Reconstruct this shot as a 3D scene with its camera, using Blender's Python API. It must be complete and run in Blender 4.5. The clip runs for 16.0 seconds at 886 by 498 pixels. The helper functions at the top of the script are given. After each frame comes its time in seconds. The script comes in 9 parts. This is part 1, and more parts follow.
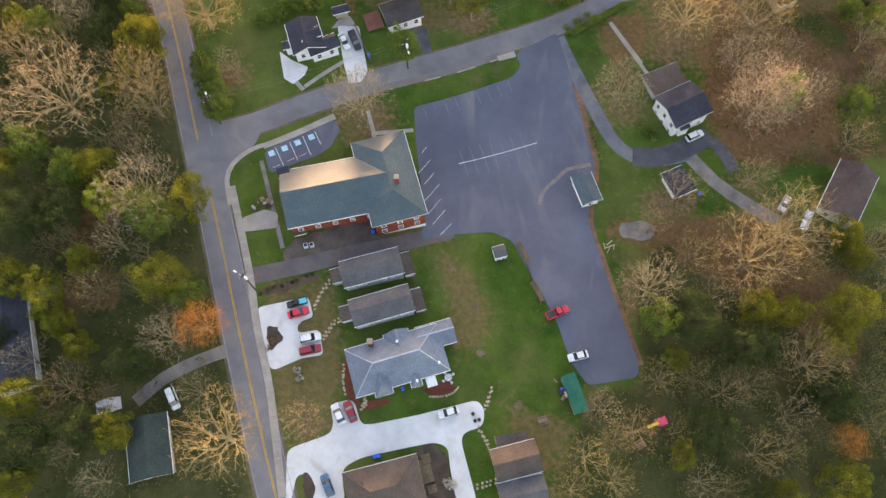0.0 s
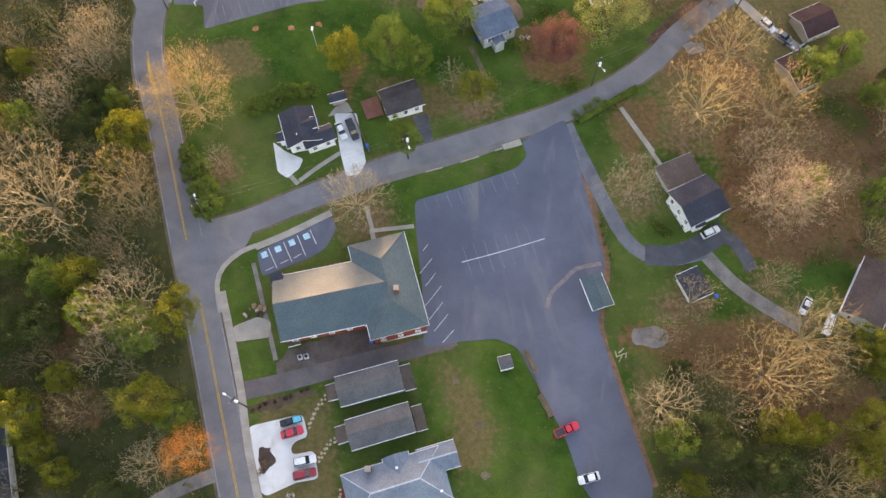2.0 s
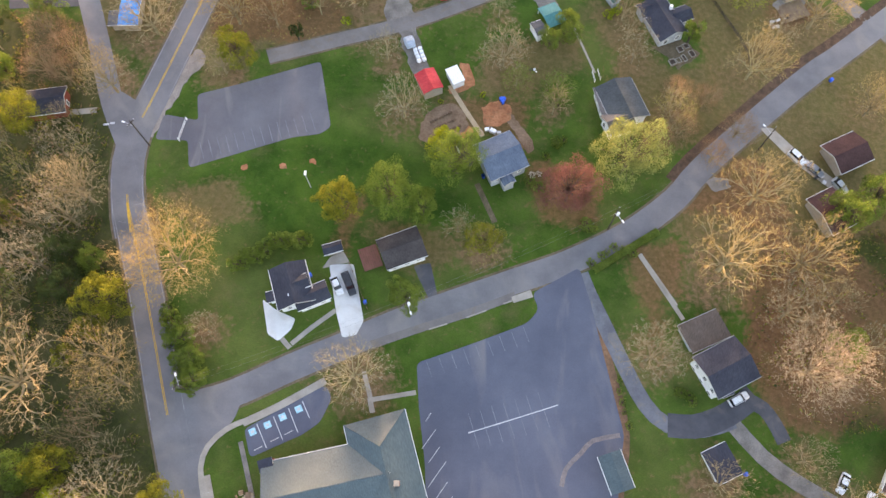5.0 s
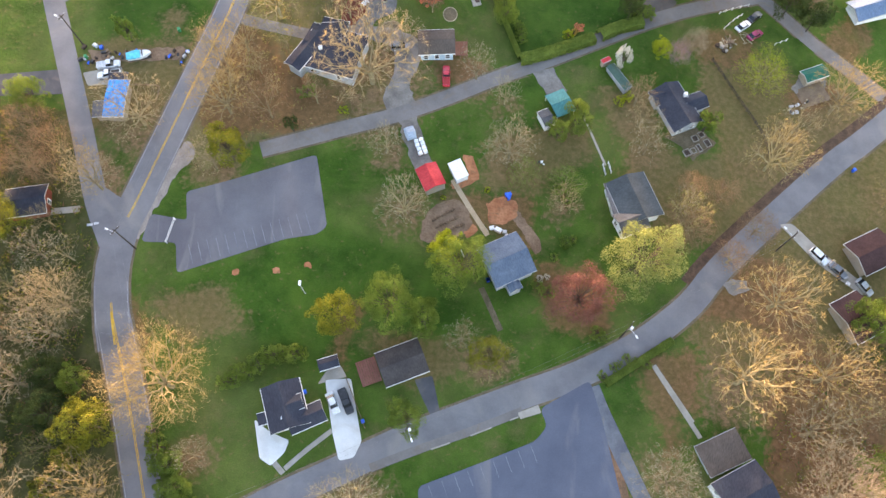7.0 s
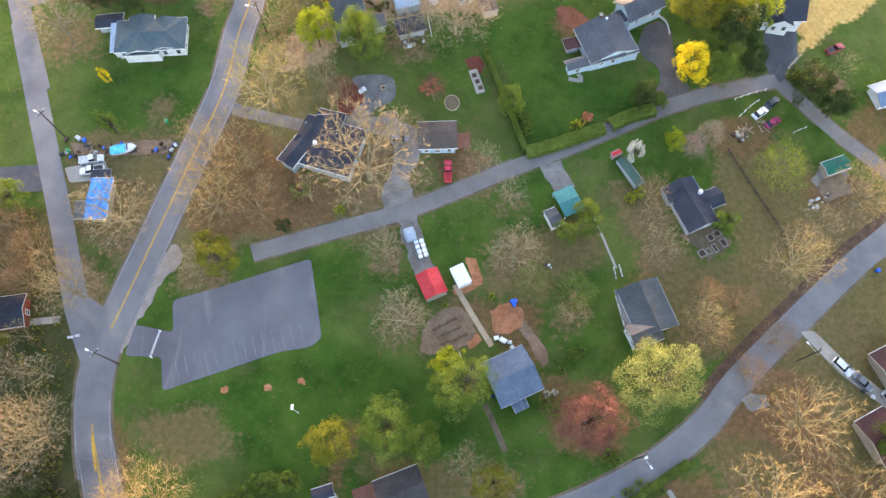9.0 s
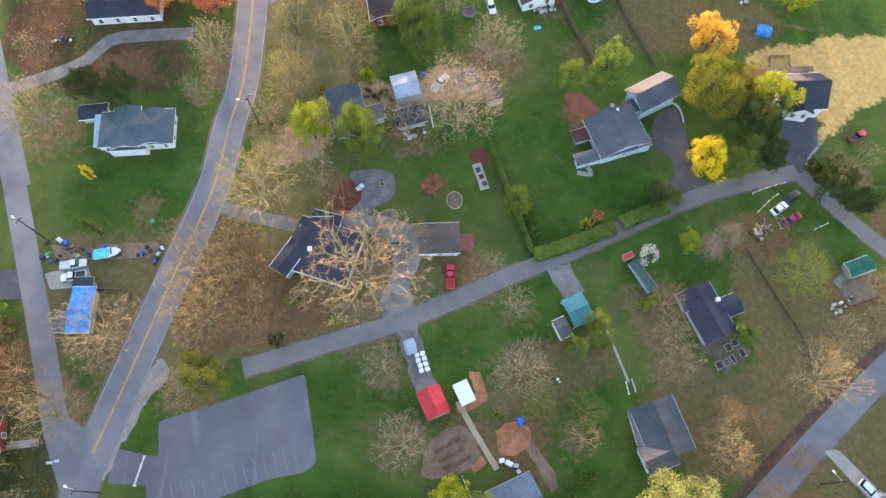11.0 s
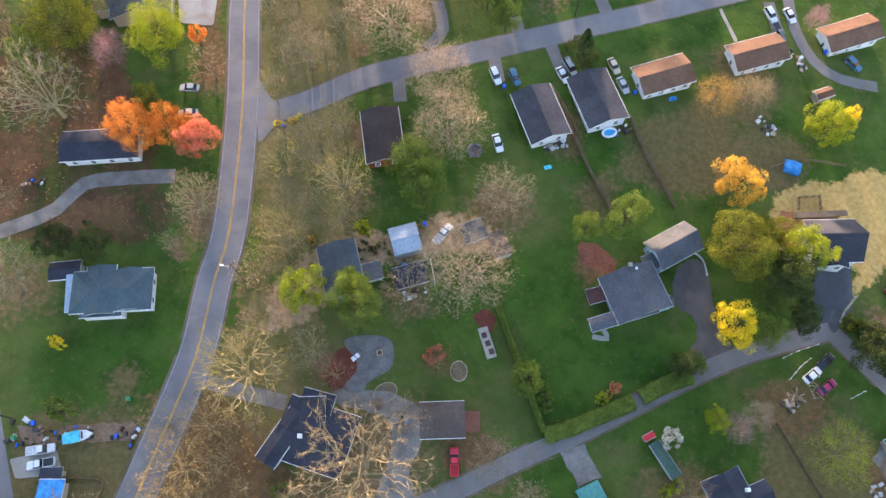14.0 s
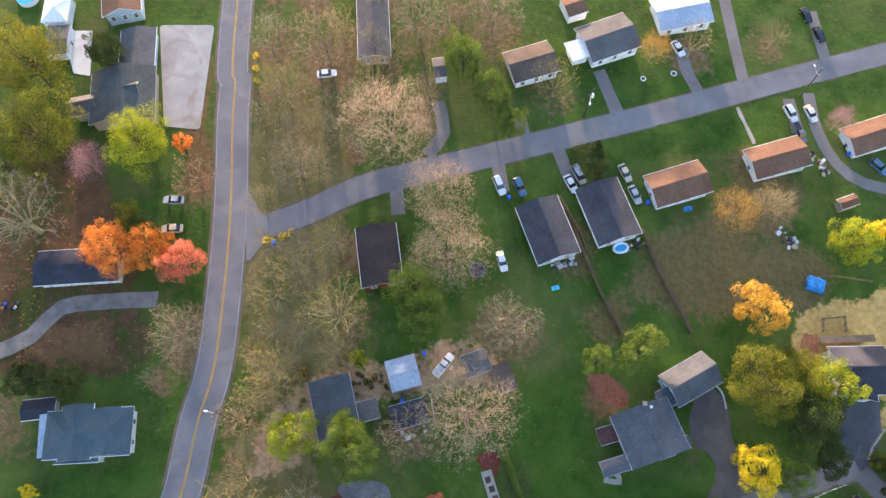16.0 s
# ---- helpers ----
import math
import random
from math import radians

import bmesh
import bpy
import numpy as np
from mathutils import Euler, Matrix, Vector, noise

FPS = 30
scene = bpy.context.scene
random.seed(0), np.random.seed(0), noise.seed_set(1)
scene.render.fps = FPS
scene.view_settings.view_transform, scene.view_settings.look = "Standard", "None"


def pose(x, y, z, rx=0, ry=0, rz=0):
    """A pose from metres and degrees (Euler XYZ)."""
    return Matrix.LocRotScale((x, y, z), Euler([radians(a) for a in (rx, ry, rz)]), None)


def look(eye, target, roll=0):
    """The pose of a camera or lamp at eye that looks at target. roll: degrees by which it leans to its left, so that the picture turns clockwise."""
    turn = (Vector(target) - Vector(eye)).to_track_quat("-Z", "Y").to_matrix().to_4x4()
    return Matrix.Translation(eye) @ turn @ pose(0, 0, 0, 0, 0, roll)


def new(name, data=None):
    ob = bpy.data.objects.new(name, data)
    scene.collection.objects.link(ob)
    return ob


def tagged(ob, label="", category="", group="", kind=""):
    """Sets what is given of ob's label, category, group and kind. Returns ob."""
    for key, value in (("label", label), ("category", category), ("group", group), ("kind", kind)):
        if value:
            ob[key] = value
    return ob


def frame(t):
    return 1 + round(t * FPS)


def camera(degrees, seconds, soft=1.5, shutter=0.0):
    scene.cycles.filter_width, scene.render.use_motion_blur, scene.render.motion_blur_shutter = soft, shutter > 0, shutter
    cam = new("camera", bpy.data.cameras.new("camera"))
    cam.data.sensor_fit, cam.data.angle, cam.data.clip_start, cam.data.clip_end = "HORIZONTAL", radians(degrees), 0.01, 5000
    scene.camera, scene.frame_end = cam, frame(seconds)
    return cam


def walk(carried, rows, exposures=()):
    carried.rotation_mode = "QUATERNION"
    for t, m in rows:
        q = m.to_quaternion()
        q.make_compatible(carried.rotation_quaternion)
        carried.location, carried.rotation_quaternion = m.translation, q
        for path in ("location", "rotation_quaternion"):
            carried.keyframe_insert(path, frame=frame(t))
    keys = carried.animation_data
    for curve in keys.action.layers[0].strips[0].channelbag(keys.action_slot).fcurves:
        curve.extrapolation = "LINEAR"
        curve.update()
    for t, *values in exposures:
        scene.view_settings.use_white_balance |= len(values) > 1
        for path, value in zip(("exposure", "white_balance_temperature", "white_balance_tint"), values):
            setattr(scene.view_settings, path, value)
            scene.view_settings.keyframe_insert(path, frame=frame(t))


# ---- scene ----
cam = camera(63.57, 16.0, soft=1.45)
EYE, TILT, LEAN = 140.0, 20.580, 0.951
ROWS = [
    (0.0, 0.00, -0.00),
    (0.5, -0.11, 5.87),
    (1.0, -0.22, 11.74),
    (1.5, -0.35, 17.63),
    (2.0, -0.49, 23.52),
    (2.5, -0.62, 29.44),
    (3.0, -0.75, 35.42),
    (3.5, -0.91, 41.38),
    (4.0, -1.07, 47.31),
    (6.5, -1.79, 76.70),
    (7.0, -1.90, 82.60),
    (7.5, -2.00, 88.47),
    (8.0, -2.09, 94.36),
    (8.5, -2.15, 100.26),
    (9.0, -2.21, 106.12),
    (11.5, -2.78, 135.30),
    (12.0, -2.90, 141.19),
    (12.5, -3.00, 147.11),
    (13.0, -3.08, 153.03),
    (13.5, -3.15, 158.95),
    (14.0, -3.23, 164.90),
    (14.5, -3.34, 170.86),
    (15.0, -3.42, 176.91),
    (15.5, -3.47, 183.11),
    (16.0, -3.36, 191.41),
]
walk(cam, [(t, pose(x, y, EYE, TILT, LEAN, 0)) for t, x, y in ROWS], [(0.0, 3.0, 7550, 30), (4.0, 3.26, 7450, 30), (8.0, 3.45, 6750, 25), (11.5, 3.2, 6280, 25), (16.0, 2.88, 5950, 25)])

# ---- daylight: a low evening sun ahead of the camera, and a clear sky ----
SUN_HEIGHT, SUN_WAY = 4.8, -8.0
world = bpy.data.worlds.new("sky")
scene.world = world
world.use_nodes = True
sky = world.node_tree.nodes.new("ShaderNodeTexSky")
sky.sky_type, sky.sun_disc = "NISHITA", False
sky.sun_elevation, sky.sun_rotation = radians(SUN_HEIGHT), radians(SUN_WAY)
world.node_tree.links.new(sky.outputs[0], world.node_tree.nodes["Background"].inputs[0])
world.node_tree.nodes["Background"].inputs[1].default_value = 0.15
sun = new("sun", bpy.data.lights.new("sun", "SUN"))
sun.data.energy, sun.data.angle, sun.data.color = 2.7, radians(3.0), (1.0, 0.71, 0.40)
a, e = radians(SUN_WAY), radians(SUN_HEIGHT)
sun.matrix_world = look((0, 0, 0), (-math.sin(a) * math.cos(e), -math.cos(a) * math.cos(e), -math.sin(e)))


# ---- materials ----
def surface(name, dark, light, scale=0.3, rough=0.85, bump=0.25, fine=9.0, spread=0.0, metal=0.0, see=0.0, island=0.0, streak=None, spec=0.3, grain=0.24, stain=None, smear=None):
    """A weathered surface: two colours mixed by broad stains, with fine grain, relief and a change from piece to piece."""
    m = bpy.data.materials.new(name)
    m.use_nodes = True
    n, ln = m.node_tree.nodes, m.node_tree.links
    b = n["Principled BSDF"]
    geo = n.new("ShaderNodeNewGeometry")
    place = geo.outputs["Position"]
    if streak:
        tex = n.new("ShaderNodeTexCoord")
        mp = n.new("ShaderNodeMapping")
        mp.inputs["Scale"].default_value = streak
        ln.new(tex.outputs["Object"], mp.inputs["Vector"])
        place_fine = mp.outputs[0]
    else:
        place_fine = place
    big, small = n.new("ShaderNodeTexNoise"), n.new("ShaderNodeTexNoise")
    big.inputs["Scale"].default_value, big.inputs["Detail"].default_value, big.inputs["Roughness"].default_value = scale, 5, 0.62
    small.inputs["Scale"].default_value, small.inputs["Detail"].default_value = fine, 3
    ln.new(place, big.inputs["Vector"])
    ln.new(place_fine, small.inputs["Vector"])
    ramp = n.new("ShaderNodeValToRGB")
    ramp.color_ramp.elements[0].position, ramp.color_ramp.elements[1].position = 0.33, 0.67
    ramp.color_ramp.elements[0].color, ramp.color_ramp.elements[1].color = (*dark, 1), (*light, 1)
    ln.new(big.outputs[0], ramp.inputs[0])
    speck = n.new("ShaderNodeMapRange")
    speck.inputs[1].default_value, speck.inputs[2].default_value = 0.25, 0.75
    speck.inputs[3].default_value, speck.inputs[4].default_value = 1 - grain, 1 + grain
    ln.new(small.outputs[0], speck.inputs[0])
    hsv = n.new("ShaderNodeHueSaturation")
    tone = ramp.outputs[0]
    if stain:
        worn, reach, over = n.new("ShaderNodeTexNoise"), n.new("ShaderNodeMapRange"), n.new("ShaderNodeMix")
        worn.inputs["Scale"].default_value, worn.inputs["Detail"].default_value, worn.inputs["Distortion"].default_value = stain[1], 6, 1.2
        if smear:
            drag = n.new("ShaderNodeMapping")
            drag.inputs["Rotation"].default_value, drag.inputs["Scale"].default_value = (0, 0, radians(smear[0])), (1.0, smear[1], 1.0)
            ln.new(place, drag.inputs["Vector"])
            ln.new(drag.outputs[0], worn.inputs["Vector"])
        else:
            ln.new(place, worn.inputs["Vector"])
        reach.inputs[1].default_value, reach.inputs[2].default_value, reach.inputs[4].default_value = 0.54, 0.72, stain[2]
        ln.new(worn.outputs[0], reach.inputs[0])
        over.data_type = "RGBA"
        over.inputs[7].default_value = (*stain[0], 1)
        ln.new(reach.outputs[0], over.inputs[0])
        ln.new(tone, over.inputs[6])
        tone = over.outputs[2]
    ln.new(tone, hsv.inputs["Color"])
    value = speck.outputs[0]
    if spread or island:
        if island:
            src = geo.outputs["Random Per Island"]
        else:
            src = n.new("ShaderNodeObjectInfo").outputs["Random"]
        vary = n.new("ShaderNodeMapRange")
        vary.inputs[3].default_value, vary.inputs[4].default_value = 1 - max(spread, island), 1 + max(spread, island)
        ln.new(src, vary.inputs[0])
        mul = n.new("ShaderNodeMath")
        mul.operation = "MULTIPLY"
        ln.new(vary.outputs[0], mul.inputs[0])
        ln.new(value, mul.inputs[1])
        value = mul.outputs[0]
        hue = n.new("ShaderNodeMapRange")
        hue.inputs[3].default_value, hue.inputs[4].default_value = 0.5 - 0.05 * max(spread, island), 0.5 + 0.05 * max(spread, island)
        ln.new(src, hue.inputs[0])
        ln.new(hue.outputs[0], hsv.inputs["Hue"])
    ln.new(value, hsv.inputs["Value"])
    ln.new(hsv.outputs[0], b.inputs["Base Color"])
    b.inputs["Roughness"].default_value, b.inputs["Metallic"].default_value = rough, metal
    b.inputs["Specular IOR Level"].default_value = spec
    if bump:
        bp = n.new("ShaderNodeBump")
        bp.inputs["Strength"].default_value, bp.inputs["Distance"].default_value = bump, 0.06
        ln.new(small.outputs[0], bp.inputs["Height"])
        ln.new(bp.outputs[0], b.inputs["Normal"])
    if see:
        mix, tr = n.new("ShaderNodeMixShader"), n.new("ShaderNodeBsdfTranslucent")
        mix.inputs[0].default_value = see
        ln.new(hsv.outputs[0], tr.inputs[0])
        ln.new(b.outputs[0], mix.inputs[1])
        ln.new(tr.outputs[0], mix.inputs[2])
        ln.new(mix.outputs[0], n["Material Output"].inputs[0])
    return m


def glassy(name, colour, rough=0.08):
    m = bpy.data.materials.new(name)
    m.use_nodes = True
    b = m.node_tree.nodes["Principled BSDF"]
    b.inputs["Base Color"].default_value, b.inputs["Roughness"].default_value = (*colour, 1), rough
    b.inputs["Specular IOR Level"].default_value = 0.6
    return m


def roofing(name, dark, light, rough=0.85, spec=0.12):
    return surface(name, dark, light, 0.22, rough, 0.3, 1.0, streak=(5, 1.2, 5), spec=spec)


ASPHALT_LOT = surface("sealed_asphalt", (0.082, 0.092, 0.127), (0.117, 0.129, 0.169), 0.07, 0.8, 0.1, 4, grain=0.07, stain=((0.20, 0.185, 0.19), 0.12, 0.6), smear=(20, 0.3))
ASPHALT_ROAD = surface("worn_asphalt", (0.135, 0.133, 0.144), (0.197, 0.193, 0.203), 0.12, 0.85, 0.1, 3, grain=0.05, stain=((0.25, 0.235, 0.22), 0.1, 0.6))
ASPHALT_LANE = surface("lane_asphalt", (0.14, 0.128, 0.124), (0.205, 0.188, 0.182), 0.15, 0.9, 0.1, 3, grain=0.07, stain=((0.18, 0.145, 0.115), 0.25, 0.7))
ASPHALT_DARK = surface("driveway_asphalt", (0.055, 0.058, 0.07), (0.095, 0.096, 0.108), 0.2, 0.85, 0.1, 4, grain=0.06, stain=((0.16, 0.14, 0.125), 0.2, 0.6))
GRAVEL = surface("grey_gravel", (0.14, 0.125, 0.115), (0.24, 0.22, 0.20), 0.35, 0.95, 0.5, 5)
CONCRETE = surface("pale_concrete", (0.52, 0.525, 0.525), (0.66, 0.665, 0.66), 0.25, 0.85, 0.05, 6, grain=0.05, stain=((0.40, 0.36, 0.31), 0.18, 0.5))
# north drive: brown stains, with the trees' shadows put into the darker grey
CONCRETE_STAINED_SHADED = surface("stained_shaded_concrete", (0.28, 0.27, 0.255), (0.41, 0.395, 0.375), 0.12, 0.88, 0.08, 5, grain=0.07, stain=((0.24, 0.20, 0.165), 0.16, 0.8))
CONCRETE_OLD = surface("old_concrete", (0.26, 0.235, 0.205), (0.36, 0.33, 0.29), 0.4, 0.9, 0.1, 5, grain=0.08)
PAVING = surface("grey_paving", (0.10, 0.098, 0.10), (0.17, 0.165, 0.162), 0.5, 0.9, 0.3, 4, spread=0.15)
WHITE_LINE = surface("road_paint_white", (0.42, 0.43, 0.45), (0.62, 0.63, 0.64), 0.8, 0.7, 0, 6)
FADED_LINE = surface("road_paint_faded", (0.13, 0.14, 0.175), (0.27, 0.28, 0.31), 0.4, 0.8, 0, 6)
YELLOW_LINE = surface("road_paint_yellow", (0.50, 0.28, 0.03), (0.68, 0.41, 0.05), 0.5, 0.7, 0, 6)
BLUE_PAINT = surface("pale_blue_paint", (0.22, 0.50, 0.62), (0.40, 0.66, 0.75), 1.5, 0.7, 0, 6)
BRICK = surface("red_brick", (0.17, 0.035, 0.022), (0.27, 0.065, 0.04), 0.6, 0.9, 0.3, 7, streak=(4, 4, 13))
SIDING_WHITE = surface("white_siding", (0.66, 0.68, 0.70), (0.80, 0.81, 0.82), 0.3, 0.6, 0.15, 1.0, streak=(0.4, 0.4, 7))
SIDING_BLUE = surface("pale_blue_siding", (0.36, 0.48, 0.58), (0.46, 0.58, 0.68), 0.3, 0.6, 0.15, 1.0, streak=(0.4, 0.4, 7))
SIDING_GREY = surface("grey_siding", (0.30, 0.33, 0.36), (0.40, 0.43, 0.46), 0.3, 0.6, 0.15, 1.0, streak=(0.4, 0.4, 7))
SIDING_TAN = surface("tan_siding", (0.30, 0.25, 0.20), (0.40, 0.34, 0.28), 0.3, 0.7, 0.15, 1.0, streak=(0.4, 0.4, 7))
TRIM = surface("white_trim", (0.70, 0.70, 0.70), (0.82, 0.82, 0.81), 0.8, 0.5, 0, 4)
GUTTER = surface("grey_trim", (0.34, 0.34, 0.35), (0.44, 0.44, 0.45), 0.8, 0.5, 0, 4)
ROOF_TEAL = roofing("blue_green_shingle", (0.045, 0.075, 0.09), (0.068, 0.100, 0.112), 0.5, 0.4)
ROOF_NAVY = roofing("dark_navy_shingle", (0.034, 0.037, 0.052), (0.052, 0.056, 0.072))
ROOF_GREY = roofing("grey_shingle", (0.085, 0.085, 0.09), (0.125, 0.125, 0.13))
ROOF_SLATE = roofing("blue_grey_shingle", (0.115, 0.148, 0.198), (0.18, 0.22, 0.275), 0.7, 0.2)
ROOF_BLUE = roofing("blue_shingle", (0.085, 0.115, 0.165), (0.125, 0.16, 0.215), 0.8, 0.12)
ROOF_SILVER = roofing("pale_metal_roof", (0.26, 0.33, 0.42), (0.36, 0.43, 0.52), 0.5, 0.3)
ROOF_STEEL = roofing("steel_grey_shingle", (0.066, 0.072, 0.086), (0.10, 0.107, 0.122))
ROOF_BROWN = roofing("brown_shingle", (0.13, 0.075, 0.05), (0.19, 0.11, 0.075))
ROOF_MAROON = roofing("dark_maroon_roof", (0.055, 0.030, 0.030), (0.085, 0.046, 0.044))
ROOF_RED = roofing("red_metal_roof", (0.42, 0.035, 0.04), (0.58, 0.065, 0.07), 0.4)
ROOF_GREEN = roofing("teal_metal_roof", (0.05, 0.19, 0.19), (0.075, 0.25, 0.245), 0.4)
ROOF_DARKGREEN = roofing("dark_green_metal_roof", (0.012, 0.10, 0.072), (0.02, 0.15, 0.105), 0.45)
TARP_BLUE = surface("bright_blue_tarp", (0.03, 0.20, 0.54), (0.06, 0.30, 0.66), 0.6, 0.85, 0.5, 1.2)
TARP_CYAN = surface("cyan_tarp", (0.05, 0.45, 0.62), (0.10, 0.60, 0.75), 0.8, 0.5, 0.5, 1.5)
WOOD = surface("weathered_wood", (0.15, 0.105, 0.07), (0.24, 0.17, 0.115), 0.6, 0.85, 0.3, 3, streak=(1, 9, 9))
WOOD_RED = surface("red_stained_deck", (0.15, 0.062, 0.046), (0.22, 0.10, 0.075), 0.6, 0.8, 0.3, 3, streak=(1, 9, 9))
MULCH = surface("dark_mulch", (0.048, 0.034, 0.027), (0.09, 0.064, 0.05), 0.5, 0.95, 0.5, 6)
MULCH_RED = surface("red_mulch", (0.11, 0.030, 0.020), (0.17, 0.05, 0.032), 0.5, 0.95, 0.5, 6)
VERGE = surface("verge_earth", (0.095, 0.078, 0.045), (0.17, 0.13, 0.085), 0.35, 0.95, 0.4, 3)
CLAY = surface("red_clay", (0.28, 0.105, 0.048), (0.44, 0.19, 0.095), 0.45, 0.95, 0.5, 2, stain=((0.16, 0.11, 0.06), 0.5, 0.7))
SANDY = surface("sandy_gravel", (0.34, 0.255, 0.165), (0.46, 0.35, 0.235), 0.3, 0.95, 0.4, 4)
STONE = surface("pale_stone", (0.29, 0.24, 0.16), (0.42, 0.36, 0.25), 0.7, 0.9, 0.3, 4, spread=0.2)
PLASTIC_BLUE = surface("blue_plastic", (0.02, 0.10, 0.60), (0.03, 0.16, 0.75), 1, 0.4, 0, 4)
PLASTIC_PINK = surface("pink_plastic", (0.75, 0.05, 0.16), (0.85, 0.09, 0.22), 1, 0.4, 0, 4)
PLASTIC_YELLOW = surface("yellow_plastic", (0.75, 0.50, 0.04), (0.85, 0.62, 0.07), 1, 0.4, 0, 4)
PLASTIC_GREEN = surface("green_plastic", (0.03, 0.22, 0.09), (0.05, 0.32, 0.14), 1, 0.5, 0, 4)
DARK_STUFF = surface("dark_metal", (0.03, 0.03, 0.035), (0.06, 0.06, 0.065), 1, 0.6, 0, 4)
PALE_STUFF = surface("pale_metal", (0.45, 0.46, 0.48), (0.62, 0.63, 0.65), 1, 0.5, 0, 4)
LAMP_WHITE = surface("white_enamel", (0.72, 0.75, 0.80), (0.82, 0.84, 0.88), 1, 0.4, 0, 4)
POLE_WOOD = surface("dark_pole_wood", (0.045, 0.036, 0.030), (0.075, 0.06, 0.05), 1, 0.9, 0.2, 4)
WIRE = surface("grey_wire", (0.16, 0.16, 0.16), (0.22, 0.22, 0.22), 1, 0.6, 0, 4)
GLASS = glassy("dark_glass", (0.02, 0.025, 0.03))
CAR_GLASS = glassy("car_glass", (0.012, 0.016, 0.022), 0.05)
TYRE = surface("tyre_rubber", (0.012, 0.012, 0.012), (0.02, 0.02, 0.02), 2, 0.9, 0, 5)
RED_LAMP = glassy("red_lamp", (0.35, 0.01, 0.01), 0.2)
CLEAR_LAMP = glassy("clear_lamp", (0.6, 0.6, 0.6), 0.1)
WATER = glassy("pool_water", (0.05, 0.38, 0.70), 0.1)


def paint(name, c):
    m = surface(name, tuple(0.85 * v for v in c), c, 0.8, 0.32, 0, 3, spec=0.5)
    m.node_tree.nodes["Principled BSDF"].inputs["Coat Weight"].default_value = 0.6
    return m


PAINT = {"white": paint("white_paint", (0.72, 0.74, 0.76)), "silver": paint("silver_paint", (0.42, 0.44, 0.46)),
         "red": paint("red_paint", (0.62, 0.02, 0.045)), "darkred": paint("dark_red_paint", (0.30, 0.015, 0.03)),
         "blue": paint("blue_paint", (0.05, 0.14, 0.24)), "black": paint("black_paint", (0.012, 0.013, 0.016)),
         "grey": paint("grey_paint", (0.14, 0.15, 0.17)), "beige": paint("beige_paint", (0.55, 0.46, 0.33)),
         "magenta": paint("magenta_paint", (0.30, 0.02, 0.09)), "teal": paint("teal_paint", (0.02, 0.34, 0.40))}

BARK_PALE = surface("pale_bark", (0.185, 0.148, 0.08), (0.31, 0.25, 0.145), 0.9, 0.9, 0.3, 5, spread=0.2)
BARK_DARK = surface("dark_bark", (0.055, 0.042, 0.032), (0.11, 0.085, 0.065), 0.9, 0.9, 0.3, 5)


def leafage(name, dark, light, see=0.32):
    return surface(name, dark, light, 0.35, 0.75, 0, 3.0, see=see, island=0.08, spec=0.06)


# gold carries the evening sun's glow on bare trees in its base colour
LEAF = {"tan": leafage("tan_twigs", (0.24, 0.19, 0.115), (0.38, 0.31, 0.19)), "gold": leafage("golden_lit_buds", (0.26, 0.195, 0.082), (0.385, 0.29, 0.13)),
        "grey": leafage("grey_twigs", (0.225, 0.20, 0.145), (0.36, 0.32, 0.235)), "brown": leafage("brown_twigs", (0.2, 0.125, 0.075), (0.31, 0.2, 0.125)),
        "olive": leafage("olive_buds", (0.20, 0.18, 0.055), (0.32, 0.285, 0.105)), "pink": leafage("pink_buds", (0.35, 0.27, 0.19), (0.49, 0.385, 0.28)),
        "red": leafage("red_buds", (0.15, 0.066, 0.056), (0.22, 0.10, 0.085)), "orange": leafage("orange_leaves", (0.60, 0.19, 0.03), (0.82, 0.35, 0.07)),
        "coral": leafage("coral_leaves", (0.58, 0.17, 0.10), (0.76, 0.28, 0.17)), "green": leafage("mid_green_leaves", (0.095, 0.148, 0.024), (0.19, 0.25, 0.05)),
        "dark": leafage("dark_green_needles", (0.035, 0.055, 0.018), (0.075, 0.1, 0.03), 0.2), "lime": leafage("lime_leaves", (0.19, 0.25, 0.014), (0.37, 0.41, 0.03)),
        "yellow": leafage("yellow_blossom", (0.60, 0.47, 0.012), (0.84, 0.68, 0.03)), "pale": leafage("pale_green_leaves", (0.15, 0.185, 0.06), (0.27, 0.295, 0.10)),
        "amber": leafage("amber_leaves", (0.36, 0.22, 0.05), (0.50, 0.33, 0.09)), "saffron": leafage("saffron_leaves", (0.52, 0.31, 0.04), (0.74, 0.47, 0.08)), "white": leafage("white_blossom", (0.50, 0.48, 0.42), (0.68, 0.66, 0.60)),
        "mauve": leafage("mauve_blossom", (0.29, 0.155, 0.215), (0.42, 0.26, 0.32)), "hedge": leafage("hedge_leaves", (0.115, 0.165, 0.03), (0.21, 0.27, 0.058), 0.25)}


# ---- building blocks ----
def ground_z(x, y):
    """The lie of the land: it falls to the east, rises to the north and dips at the car park."""
    u, v = np.clip(np.asarray(x) / 100, -1.3, 1.3), np.clip((np.asarray(y) - 140) / 100, -1.6, 2.0)
    return (3.338 - 6.311 * u + 3.7 * v - 4.028 * u * u + 0.509 * u * v - 0.79 * v * v - 0.043 * v ** 3
            - 4.713 * np.exp(-((x - 6) ** 2 + (y - 78) ** 2) / 800) - 2.027 * np.exp(-(x * x + (y - 132) ** 2) / 1152))


def land(x, y):
    return float(ground_z(float(x), float(y)))


